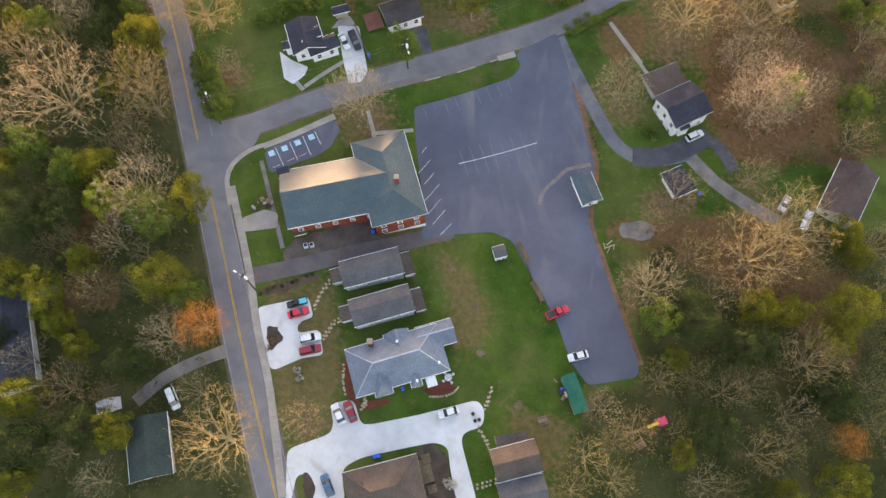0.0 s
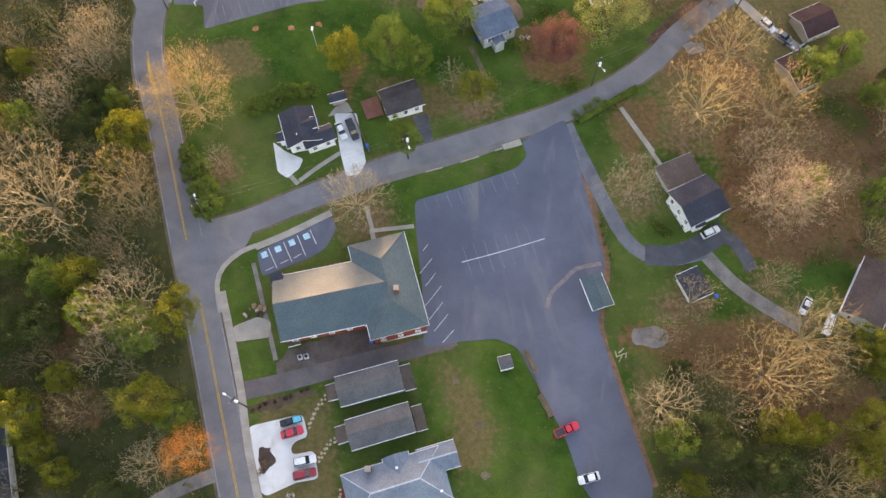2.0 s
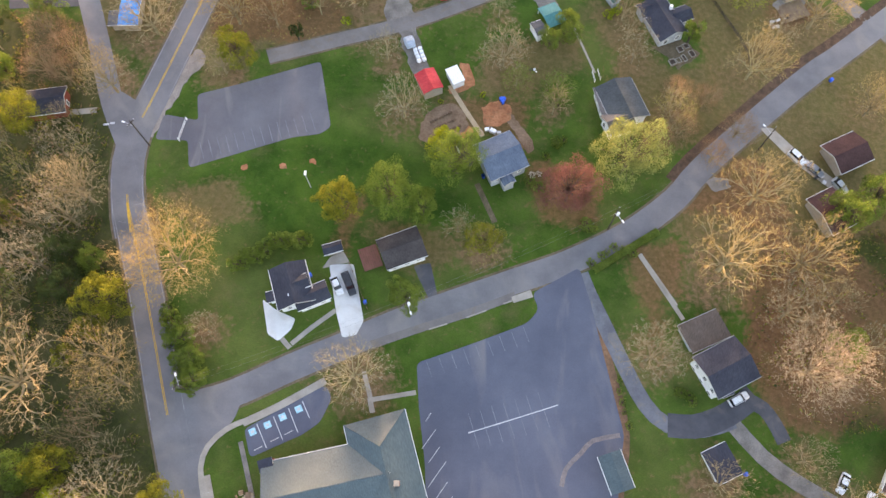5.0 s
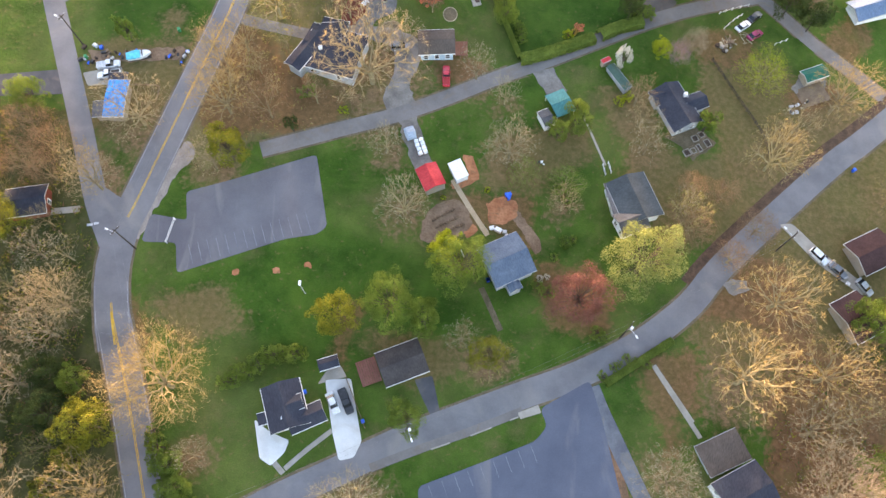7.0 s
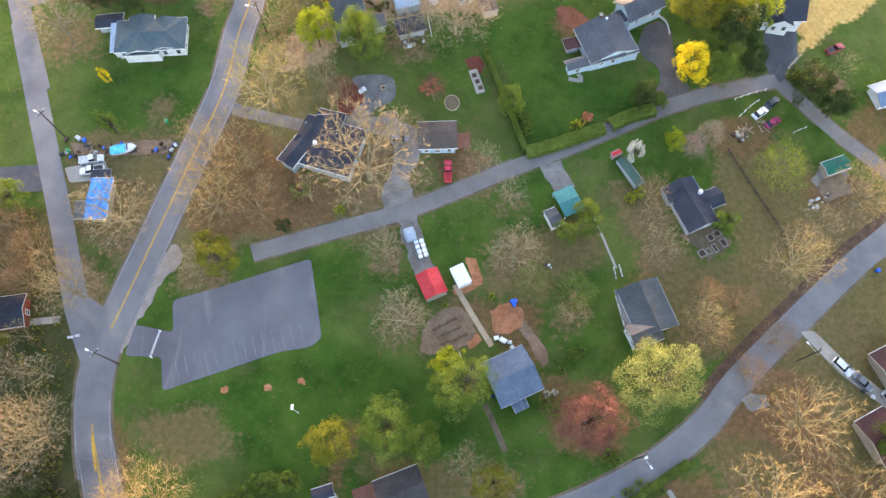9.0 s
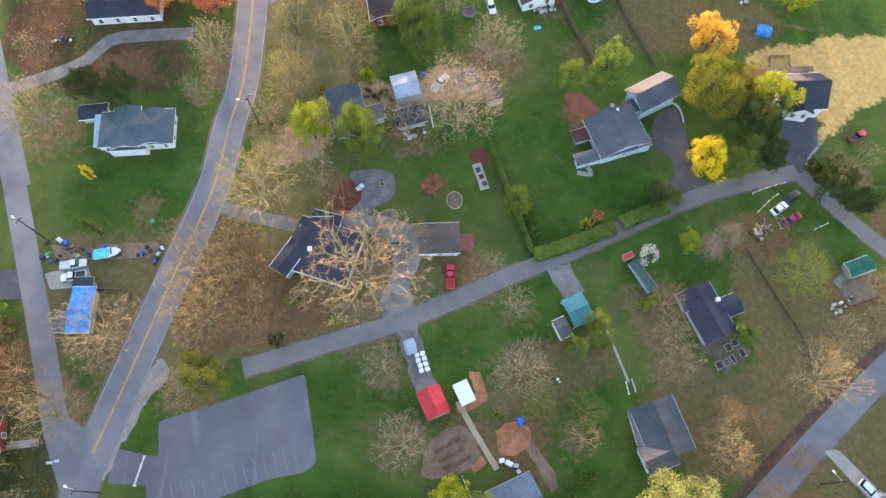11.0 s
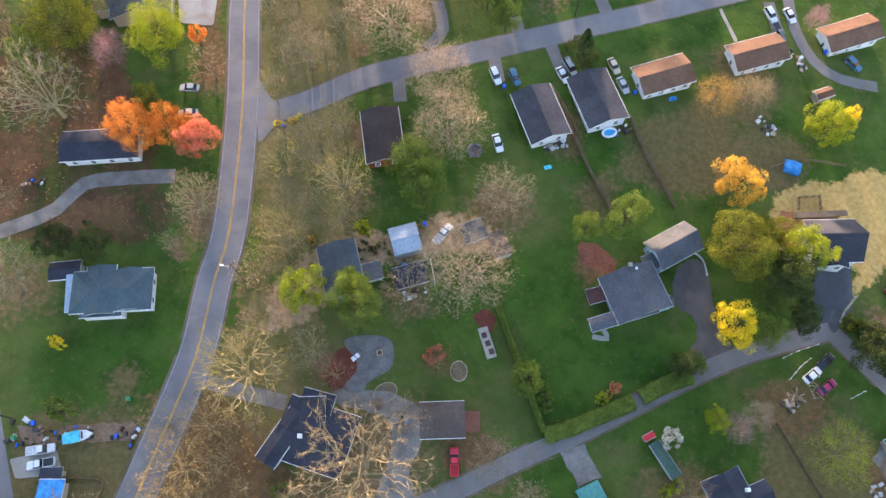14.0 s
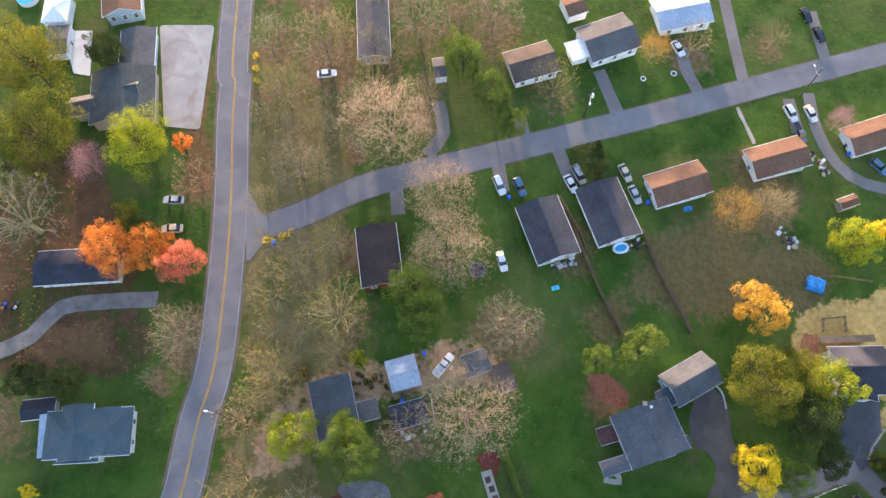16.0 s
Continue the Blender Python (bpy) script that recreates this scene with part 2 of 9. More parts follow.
def part(name, bm, material, parent=None, label="", smooth=False):
    """Links a bmesh as one mesh object under a thing or a part."""
    bmesh.ops.recalc_face_normals(bm, faces=bm.faces)
    me = bpy.data.meshes.new(name)
    bm.to_mesh(me)
    bm.free()
    if smooth:
        me.polygons.foreach_set("use_smooth", [True] * len(me.polygons))
    return part_of(name, me, material, parent, label)


def part_of(name, me, material, parent=None, label=""):
    ob = new(name, me)
    mats = material if isinstance(material, (list, tuple)) else [material]
    if not me.materials:
        for m in mats:
            me.materials.append(m)
    else:
        for i, m in enumerate(mats):
            if me.materials[i] is not m:
                ob.material_slots[i].link = "OBJECT"
                ob.material_slots[i].material = m
    if parent:
        ob.parent = parent
    if label:
        ob["label"] = label
    return ob


def thing(name, x, y, z=None, yaw=0.0, label="", category="", group="", kind=""):
    ob = new(name)
    ob.empty_display_size = 0.5
    ob.matrix_world = pose(x, y, land(x, y) if z is None else z, 0, 0, yaw)
    return tagged(ob, label, category, group, kind)


def box(bm, x, y, z, sx, sy, sz, bevel=0.0, yaw=0.0, mat=0):
    """A block with its middle at x, y and its foot at z."""
    g = bmesh.ops.create_cube(bm, size=1.0)["verts"]
    bmesh.ops.transform(bm, matrix=pose(x, y, z + sz / 2, 0, 0, yaw) @ Matrix.Diagonal((sx, sy, sz, 1)), verts=g)
    fs = {f for v in g for f in v.link_faces}
    for f in fs:
        f.material_index = mat
    if bevel:
        bmesh.ops.bevel(bm, geom=list({e for f in fs for e in f.edges}), offset=bevel, segments=1, affect="EDGES")


def block(name, material, parent, x, y, z, sx, sy, sz, bevel=0.0, yaw=0.0, label=""):
    bm = bmesh.new()
    box(bm, x, y, z, sx, sy, sz, bevel, yaw)
    return part(name, bm, material, parent, label)


def tube(bm, p, q, r0, r1, sides=6):
    p, q = Vector(p), Vector(q)
    turn = (q - p).to_track_quat("Z", "Y").to_matrix()
    rings = []
    for c, r in ((p, r0), (q, r1)):
        rings.append([bm.verts.new(c + turn @ Vector((r * math.cos(2 * math.pi * i / sides), r * math.sin(2 * math.pi * i / sides), 0))) for i in range(sides)])
    for i in range(sides):
        bm.faces.new((rings[0][i], rings[0][(i + 1) % sides], rings[1][(i + 1) % sides], rings[1][i]))
    bm.faces.new(rings[0][::-1])
    bm.faces.new(rings[1])


def drape(bm, outline, lift, step=2.5, skirt=0.12):
    """A plane outline laid over the land, lift metres above it, with an edge of its own thickness."""
    f = bm.faces.new([bm.verts.new((x, y, 0)) for x, y in outline])
    bmesh.ops.triangulate(bm, faces=[f])
    xs, ys = [p[0] for p in outline], [p[1] for p in outline]
    for lo, hi, normal in ((min(xs), max(xs), (1, 0, 0)), (min(ys), max(ys), (0, 1, 0))):
        k = math.floor(lo / step) + 1
        while k * step < hi:
            bmesh.ops.bisect_plane(bm, geom=bm.verts[:] + bm.edges[:] + bm.faces[:], plane_co=Vector(normal) * k * step, plane_no=normal)
            k += 1
    for v in bm.verts:
        v.co.z = land(v.co.x, v.co.y) + lift
    rim = [e for e in bm.edges if e.is_boundary]
    low = bmesh.ops.extrude_edge_only(bm, edges=rim)["geom"]
    for v in low:
        if isinstance(v, bmesh.types.BMVert):
            v.co.z -= skirt
    return bm


def rounded(pts, radius=1.0, steps=4):
    """An outline with its corners cut round."""
    out, n = [], len(pts)
    for i in range(n):
        p, a, b = Vector(pts[i]), Vector(pts[i - 1]), Vector(pts[(i + 1) % n])
        ra, rb = min(radius, (a - p).length * 0.45), min(radius, (b - p).length * 0.45)
        s, e = p + (a - p).normalized() * ra, p + (b - p).normalized() * rb
        for k in range(steps + 1):
            t = k / steps
            q = s * (1 - t) ** 2 + p * 2 * t * (1 - t) + e * t * t
            out.append((q.x, q.y))
    return out


def ragged(outline, reach):
    """An outline with an uneven, trodden edge."""
    out = []
    for (x0, y0), (x1, y1) in zip(outline, outline[1:] + outline[:1]):
        k = max(1, int(math.hypot(x1 - x0, y1 - y0) / 0.8))
        for i in range(k):
            x, y = x0 + (x1 - x0) * i / k, y0 + (y1 - y0) * i / k
            j = noise.noise_vector(Vector((x * 0.55, y * 0.55, 3.0))) + 0.6 * noise.noise_vector(Vector((x * 1.7, y * 1.7, 9.0)))
            out.append((x + reach * j.x, y + reach * j.y))
    return out


def patch(name, outline, material, lift, label, category, radius=1.0, kind="structure", group=""):
    shape = rounded(outline, radius) if radius else outline
    if category in ("bare earth", "flower bed", "vegetable plot", "gravel", "garden", "yard") or material.name in ("grey_gravel", "worn_gravel"):
        shape = ragged(shape, 0.55)
    bm = drape(bmesh.new(), shape, lift)
    return tagged(part(name, bm, material), label, category, group, kind)


def smooth_line(pts, step=3.0):
    """A Catmull-Rom line through the points, in short steps."""
    P = [Vector(p) for p in pts]
    P = [P[0] * 2 - P[1]] + P + [P[-1] * 2 - P[-2]]
    out = []
    for i in range(1, len(P) - 2):
        n = max(2, int((P[i + 1] - P[i]).length / step))
        for k in range(n):
            t = k / n
            a, b, c, d = P[i - 1:i + 3]
            out.append(0.5 * (2 * b + (c - a) * t + (2 * a - 5 * b + 4 * c - d) * t * t + (3 * b - a - 3 * c + d) * t ** 3))
    return out + [P[-2]]


def offset(line, side):
    out = []
    for i, p in enumerate(line):
        d = (line[min(i + 1, len(line) - 1)] - line[max(i - 1, 0)]).normalized()
        out.append(Vector((p.x - d.y * side, p.y + d.x * side)))
    return out


def ribbon(bm, line, left, right, lift, skirt=0.12, across=3):
    """A strip along a line, from left to right metres beside it, laid over the land."""
    rows = [offset(line, left + (right - left) * k / across) for k in range(across + 1)]
    vs = [[bm.verts.new((p.x, p.y, land(p.x, p.y) + lift)) for p in r] for r in rows]
    for r in range(across):
        for i in range(len(line) - 1):
            bm.faces.new((vs[r][i], vs[r][i + 1], vs[r + 1][i + 1], vs[r + 1][i]))
    rim = [e for e in bm.edges if e.is_boundary and (e.verts[0] in vs[0] or e.verts[0] in vs[-1]) and (e.verts[1] in vs[0] or e.verts[1] in vs[-1])]
    if skirt:
        for v in bmesh.ops.extrude_edge_only(bm, edges=rim)["geom"]:
            if isinstance(v, bmesh.types.BMVert):
                v.co.z -= skirt
    return bm


def road(name, pts, width, material, lift, label, category="road"):
    line = smooth_line(pts)
    return tagged(part(name, ribbon(bmesh.new(), line, width / 2, -width / 2, lift), material), label, category, kind="structure"), line


def dashes(name, line, side, width, lift, material, label, parts=None, gap=0.0):
    """Paint along a line; parts: stretches (from, to) as shares of its length."""
    bm = bmesh.new()
    n = len(line) - 1
    for a0, b0 in parts or [(0, 1)]:
        piece = line[int(a0 * n):int(b0 * n) + 1]
        if len(piece) > 1:
            ribbon(bm, piece, side + width / 2, side - width / 2, lift, 0, 1)
    return tagged(part(name, bm, material), label, "road marking", kind="structure")


def stroke(bm, p, q, width, lift):
    p, q = Vector(p), Vector(q)
    n = max(1, int((q - p).length / 3))
    ribbon(bm, [p.lerp(q, i / n) for i in range(n + 1)], width / 2, -width / 2, lift, 0, 1)


# ---- the land: one sheet, with lawns, leaf litter, bare earth and straw ----
def inside(X, Y, poly):
    hit = np.zeros(X.shape, bool)
    for (x0, y0), (x1, y1) in zip(poly, poly[1:] + poly[:1]):
        cross = ((y0 > Y) != (y1 > Y)) & (X < (x1 - x0) * (Y - y0) / (y1 - y0 + 1e-9) + x0)
        hit ^= cross
    return hit


WOODS = [
    [(-91.2, 1.6), (-117.1, 124.4), (-68.1, 116.7), (-57.8, 78.3), (-52.0, 57.3), (-46.1, 38.0), (-41.9, 22.3), (-38.6, 1.6)],
    [(-97.2, 69.3), (-119.0, 167.2), (-80.8, 166.0), (-74.4, 130.1), (-69.7, 111.3), (-63.3, 94.0), (-55.8, 69.2)],
    [(-104.1, 169.8), (-85.6, 162.9), (-76.5, 144.1), (-73.8, 126.8), (-70.0, 109.7), (-90.4, 105.7)],
    [(42.5, 59.3), (61.4, 59.8), (101.1, 58.9), (93.5, -0.4), (20.7, -0.4), (22.6, 15.1), (31.0, 22.8), (39.3, 25.2), (37.8, 34.4)],
    [(62.2, 108.7), (84.4, 123.5), (122.2, 127.6), (111.1, 79.0), (87.9, 76.0), (75.2, 73.9), (62.6, 78.9), (57.5, 91.6)],
    [(-61.1, 157.6), (-50.0, 190.4), (-43.5, 187.5), (-36.6, 176.3), (-21.6, 164.6), (-43.5, 157.1), (-55.6, 150.1)],
    [(-52.0, 186.1), (-45.1, 201.2), (-40.2, 208.0), (-29.9, 201.2), (-25.0, 190.4), (-31.0, 184.1), (-36.7, 177.0), (-40.2, 170.2), (-53.0, 168.3)],
    [(-43.9, 232.4), (-47.0, 275.0), (-29.1, 275.1), (-23.3, 257.2), (-27.0, 232.5), (-21.8, 217.6), (-32.6, 210.4), (-42.0, 210.3)],
    [(-102.7, 222.7), (-115.2, 276.5), (-79.1, 266.1), (-65.5, 240.3), (-60.2, 217.4), (-87.1, 215.2)],
]
RUST = [
    [(59.1, 134.9), (67.9, 132.4), (73.0, 121.2), (69.8, 100.7), (58.5, 101.5), (65.3, 113.8), (54.7, 123.1)],
    [(-59.5, 185.3), (-50.3, 187.5), (-39.8, 181.8), (-34.7, 170.6), (-40.6, 159.1), (-49.9, 157.0), (-58.1, 161.6), (-61.1, 170.4)],
    [(52.3, 188.4), (60.7, 190.1), (68.6, 187.5), (67.8, 182.2), (62.0, 179.7), (54.0, 180.0)],
    [(88.7, 193.6), (96.1, 198.2), (99.8, 191.4), (98.3, 184.3), (90.3, 180.0), (86.6, 186.5)],
    [(73.5, 175.2), (78.0, 177.7), (84.9, 177.4), (86.3, 170.2), (79.0, 167.7), (74.0, 170.2)],
    [(55.5, 104.1), (59.7, 103.0), (63.7, 91.9), (62.1, 84.6), (65.2, 77.7), (62.4, 74.2), (58.9, 83.4), (58.1, 95.4)],
    [(35.7, 114.5), (45.7, 114.5), (47.4, 101.0), (37.7, 99.9)],
    [(52.5, 132.6), (63.8, 129.3), (53.0, 119.0), (45.3, 121.1)],
    [(15.6, 132.3), (30.3, 130.0), (29.3, 116.6), (17.2, 117.7)],
    [(-48.5, 173.4), (-36.6, 176.3), (-24.0, 165.8), (-41.3, 159.0)],
    [(-42.7, 171.8), (-34.0, 171.9), (-24.8, 162.1), (-39.6, 159.9)],
    [(-7.3, 179.6), (3.9, 179.9), (5.0, 174.5), (-6.0, 171.5)],
    [(58.1, 106.0), (76.2, 116.1), (93.8, 104.9), (88.7, 79.9), (72.3, 77.2), (59.4, 79.2)],
    [(31.6, 60.6), (48.8, 60.1), (65.3, 59.9), (80.4, 56.6), (79.6, 51.4), (54.1, 51.8), (33.6, 55.9)],
    [(-24.2, 54.6), (-1.6, 58.3), (-1.0, 56.3), (-8.8, 53.3)],
    [(-25.6, 122.7), (-20.2, 122.8), (-21.8, 106.9), (-24.0, 109.9)],
    [(-2.6, 139.1), (4.5, 146.4), (14.4, 146.5), (15.6, 132.3), (5.5, 139.2)],
    [(19.6, 212.2), (26.1, 215.3), (29.8, 211.2), (24.5, 208.8)],
    [(-83.5, 226.8), (-70.1, 226.7), (-69.8, 221.1), (-83.1, 221.2)],
    [(-3.4, 146.7), (5.0, 146.8), (13.3, 140.8), (6.9, 138.8), (-1.4, 138.8)],
    [(32.6, 109.4), (35.6, 109.4), (42.3, 95.7), (39.7, 93.2)],
    [(60.9, 96.2), (72.8, 96.7), (85.6, 93.3), (86.6, 83.9), (74.3, 73.1), (63.4, 76.5), (59.2, 82.8)],
    [(57.8, 62.8), (69.4, 58.3), (71.1, 53.6), (88.5, 48.2), (84.3, 27.3), (71.0, 37.9), (59.0, 44.3), (45.2, 56.6), (33.7, 57.7), (50.2, 59.0)],
    [(36.6, 61.9), (46.2, 59.3), (54.1, 51.8), (38.2, 52.7)],
    [(-81.6, 63.5), (-67.9, 63.5), (-69.6, 52.1), (-80.8, 52.2)],
    [(-82.0, 46.7), (-69.0, 47.7), (-67.8, 39.2), (-80.4, 37.2)],
    [(-68.0, 124.6), (-62.1, 121.3), (-62.6, 109.7), (-66.2, 105.7)],
    [(-61.9, 286.2), (-56.7, 286.2), (-53.0, 253.6), (-57.9, 253.6)],
]
WORN = [[(54.1, 181.4), (71.3, 183.2), (75.0, 176.0), (71.9, 165.2), (57.9, 159.1), (53.9, 168.5)], [(29.2, 173.9), (42.1, 174.4), (42.9, 162.6), (46.7, 156.0), (44.0, 148.2), (36.5, 153.2), (32.3, 163.6)], [(46.6, 154.7), (61.8, 159.2), (70.3, 155.6), (62.6, 147.4), (43.9, 146.9)], [(44.0, 116.0), (58.0, 148.0), (78.0, 172.0), (108.0, 172.0), (108.0, 122.0), (60.0, 106.0)], [(34.0, 150.0), (44.0, 158.0), (60.0, 150.0), (52.0, 136.0), (42.0, 134.0)], [(-84.8, 179.4), (-78.7, 182.8), (-64.5, 184.5), (-59.7, 182.2), (-62.3, 168.9), (-66.7, 162.5), (-78.4, 156.4), (-83.8, 162.6)], [(34.3, 244.6), (53.5, 250.4), (61.6, 240.1), (54.9, 229.3), (38.0, 227.1)], [(21.8, 230.7), (29.6, 233.9), (31.4, 224.0), (23.8, 222.3)], [(62.5, 246.3), (75.3, 241.0), (70.1, 225.9), (59.2, 232.5)], [(17.7, 250.0), (24.1, 247.1), (24.6, 235.1), (17.0, 236.3)], [(57.6, 267.8), (71.1, 257.7), (64.2, 245.8), (49.6, 245.3)], [(12.5, 160.3), (27.0, 165.5), (29.9, 155.7), (15.7, 150.8)], [(43.1, 244.4), (55.9, 245.4), (61.0, 236.3), (49.6, 235.1)], [(31.2, 237.6), (39.3, 237.8), (39.7, 230.7), (32.8, 230.0)], [(-62.2, 122.4), (-46.5, 126.8), (-41.4, 118.2), (-55.5, 111.8)], [(-68.5, 190.3), (-62.4, 192.4), (-61.5, 186.1), (-66.6, 185.1)], [(-5.9, 147.9), (1.2, 150.5), (3.5, 143.1), (-3.6, 140.5)], [(-20.0, 116.3), (-2.7, 117.6), (-0.5, 108.1), (-14.4, 106.9)], [(42.9, 154.4), (57.1, 149.7), (53.1, 137.3), (43.3, 134.8)], [(-4.0, 53.5), (5.5, 48.6), (7.5, 33.9), (-0.5, 29.2)], [(-37.5, 45.1), (-24.9, 46.5), (-22.7, 22.4), (-33.2, 15.9)], [(3.1, 157.1), (18.3, 157.2), (17.8, 146.8), (5.1, 147.8)], [(56.9, 173.2), (76.3, 180.9), (74.8, 160.0), (58.1, 157.5)], [(10.6, 22.6), (21.6, 16.2), (18.8, 5.7), (10.4, 14.0)]]
SCRUB = WOODS[5:8]
MOSS = [WOODS[0], WOODS[1], WOODS[3]]
LUSH = [[(84.6, 112.1), (100.7, 115.8), (96.3, 95.3), (84.8, 97.4)], [(76.5, 83.9), (91.1, 85.6), (88.0, 70.2), (75.9, 70.0), (74.9, 77.9)], [(18.2, 198.9), (38.3, 198.7), (44.2, 195.5), (38.6, 190.4), (28.4, 187.1), (13.5, 179.7), (10.1, 187.5), (6.2, 201.6), (6.0, 215.5), (20.3, 215.8), (22.6, 198.4)], [(-83.6, 196.8), (-77.4, 199.0), (-54.8, 201.2), (-55.4, 192.4), (-58.6, 180.0), (-61.3, 170.2), (-71.4, 182.0), (-81.6, 186.2)], [(-26.4, 138.6), (-4.8, 132.1), (0.7, 123.1), (-13.4, 108.0), (-28.1, 108.9), (-41.2, 116.0), (-61.4, 124.6), (-54.2, 127.9)],
        [(5.6, 172.3), (19.2, 175.9), (29.8, 150.9), (17.9, 148.8), (7.6, 162.4)], [(-41.1, 152.6), (-19.4, 159.0), (-11.9, 157.0), (-11.8, 148.7), (-28.3, 146.6)], [(5.3, 257.8), (41.6, 230.2), (31.6, 226.0), (8.5, 239.7)], [(3.2, 56.4), (11.7, 55.3), (20.5, 38.8), (31.2, 25.1), (22.0, 23.9), (11.1, 38.7)], [(-44.7, 75.7), (-38.7, 77.2), (-40.3, 66.4), (-44.0, 67.7)], [(-10.6, 87.8), (13.0, 97.5), (14.3, 96.1), (-8.0, 83.8)],
        [(31.3, 266.7), (58.8, 276.3), (60.1, 267.9), (36.9, 260.2)], [(37.6, 280.9), (60.9, 291.1), (60.9, 282.2), (35.8, 275.2)], [(-84.5, 190.7), (-66.4, 193.0), (-56.6, 188.1), (-61.7, 183.3), (-80.5, 181.0)], [(75.5, 80.8), (84.4, 86.5), (95.8, 84.4), (86.3, 68.5), (76.0, 68.1)]]
STRAW = [[(64.2, 228.5), (82.8, 236.0), (98.9, 237.0)] + [(117.9, 236.9), (97.9, 222.0), (84.6, 212.6), (79.1, 206.9), (76.5, 204.9)] + [(78.4, 213.9), (70.9, 213.4), (66.1, 213.5), (64.2, 220.8)]]
TAN = [[(-40.9, 196.8), (-37.0, 210.3), (-29.5, 215.1), (-21.8, 218.2), (-15.0, 219.5), (-8.2, 222.0), (1.0, 224.0), (6.7, 219.2), (5.4, 215.5), (-19.3, 211.6), (-29.9, 201.2), (-34.1, 199.0)]]

near_x, near_y = np.arange(-180, 180.1, 1.25), np.arange(-50, 375.1, 1.25)
far_x = np.concatenate([[-2600, -1500, -900, -550, -350, -260], near_x, [260, 350, 550, 900, 1500, 2600]])
far_y = np.concatenate([[-2600, -1500, -900, -500, -250, -130], near_y, [420, 560, 750, 1100, 1700, 2800]])
X, Y = np.meshgrid(far_x, far_y)
Z = ground_z(X, Y)
rng = np.random.default_rng(4)
rough = np.array([noise.noise(Vector((x * 0.11, y * 0.11, 0))) for x, y in zip(X.ravel(), Y.ravel())]).reshape(X.shape)
# unseen ridge added past the northern edge to hold back the low sun
shade_ridge = np.clip((0.99 * Y - 0.139 * X - 400) / 70, 0, 1)
Z = Z + 0.05 * rough + 12.0 * shade_ridge * shade_ridge * (3 - 2 * shade_ridge)
land_mesh = bpy.data.meshes.new("ground")
nx, ny = len(far_x), len(far_y)
idx = np.arange(nx * ny).reshape(ny, nx)
quads = np.stack([idx[:-1, :-1], idx[:-1, 1:], idx[1:, 1:], idx[1:, :-1]], -1).reshape(-1, 4)
land_mesh.from_pydata(np.stack([X, Y, Z], -1).reshape(-1, 3).tolist(), [], quads.tolist())
land_mesh.polygons.foreach_set("use_smooth", [True] * len(land_mesh.polygons))


def soften(m, n=2):
    m = m.astype(float)
    for _ in range(n):
        p = np.pad(m, 1, mode="edge")
        m = (p[:-2, 1:-1] + p[2:, 1:-1] + p[1:-1, :-2] + p[1:-1, 2:] + 2 * m) / 6
    return m


wx, wy = X + 2.5 * rough, Y + 2.5 * np.roll(rough, 37, 0)
for key, areas, blur in (("litter", WOODS, 4), ("scrub", SCRUB, 4), ("moss", MOSS, 4), ("lush", LUSH, 5), ("worn", WORN, 5), ("rust", RUST, 3), ("straw", STRAW, 1), ("sandy", TAN, 2)):
    mask = np.zeros(X.shape, bool)
    for area in areas:
        mask |= inside(wx, wy, area)
    if key == "litter":
        mask |= (np.abs(X) > 125) | (Y < -8) | (Y > 330)
    land_mesh.attributes.new(key, "FLOAT", "POINT").data.foreach_set("value", soften(mask, blur).ravel())

soil = bpy.data.materials.new("lawn_and_leaf_litter")
soil.use_nodes = True
n, ln = soil.node_tree.nodes, soil.node_tree.links


def noise_node(scale, detail=5, rough=0.6):
    k = n.new("ShaderNodeTexNoise")
    k.inputs["Scale"].default_value, k.inputs["Detail"].default_value, k.inputs["Roughness"].default_value = scale, detail, rough
    ln.new(n["Geometry"].outputs["Position"], k.inputs["Vector"])
    return k.outputs[0]


def blend(fac, a, b):
    k = n.new("ShaderNodeMix")
    k.data_type = "RGBA"
    for socket, v in ((k.inputs[0], fac), (k.inputs[6], a), (k.inputs[7], b)):
        if isinstance(v, tuple):
            socket.default_value = (*v, 1)
        else:
            ln.new(v, socket)
    return k.outputs[2]


def steps(src, lo, hi, a=0.0, b=1.0):
    k = n.new("ShaderNodeMapRange")
    k.inputs[1].default_value, k.inputs[2].default_value, k.inputs[3].default_value, k.inputs[4].default_value = lo, hi, a, b
    ln.new(src, k.inputs[0])
    return k.outputs[0]


def mask_of(key):
    k = n.new("ShaderNodeAttribute")
    k.attribute_name = key
    return k.outputs["Fac"]


n.new("ShaderNodeNewGeometry").name = "Geometry"
wide, mid, fine, tiny, patchy = noise_node(0.035), noise_node(0.16), noise_node(0.9, 4), noise_node(6.0, 3), noise_node(0.085, 6, 0.7)
grass = blend(steps(mid, 0.36, 0.64), (0.031, 0.068, 0.010), (0.064, 0.114, 0.018))
grass = blend(steps(wide, 0.46, 0.62, 0, 0.4), grass, (0.135, 0.135, 0.045))
grass = blend(steps(patchy, 0.53, 0.70, 0, 0.45), grass, (0.15, 0.105, 0.055))
grass = blend(steps(fine, 0.52, 0.70, 0, 0.3), grass, (0.12, 0.112, 0.04))
lush = blend(steps(mid, 0.36, 0.64), (0.020, 0.056, 0.007), (0.046, 0.098, 0.013))
lush = blend(steps(fine, 0.54, 0.72, 0, 0.25), lush, (0.085, 0.10, 0.028))
lush = blend(steps(patchy, 0.58, 0.74, 0, 0.3), lush, (0.095, 0.085, 0.035))
litter = blend(steps(mid, 0.38, 0.62), (0.075, 0.040, 0.022), (0.135, 0.074, 0.040))
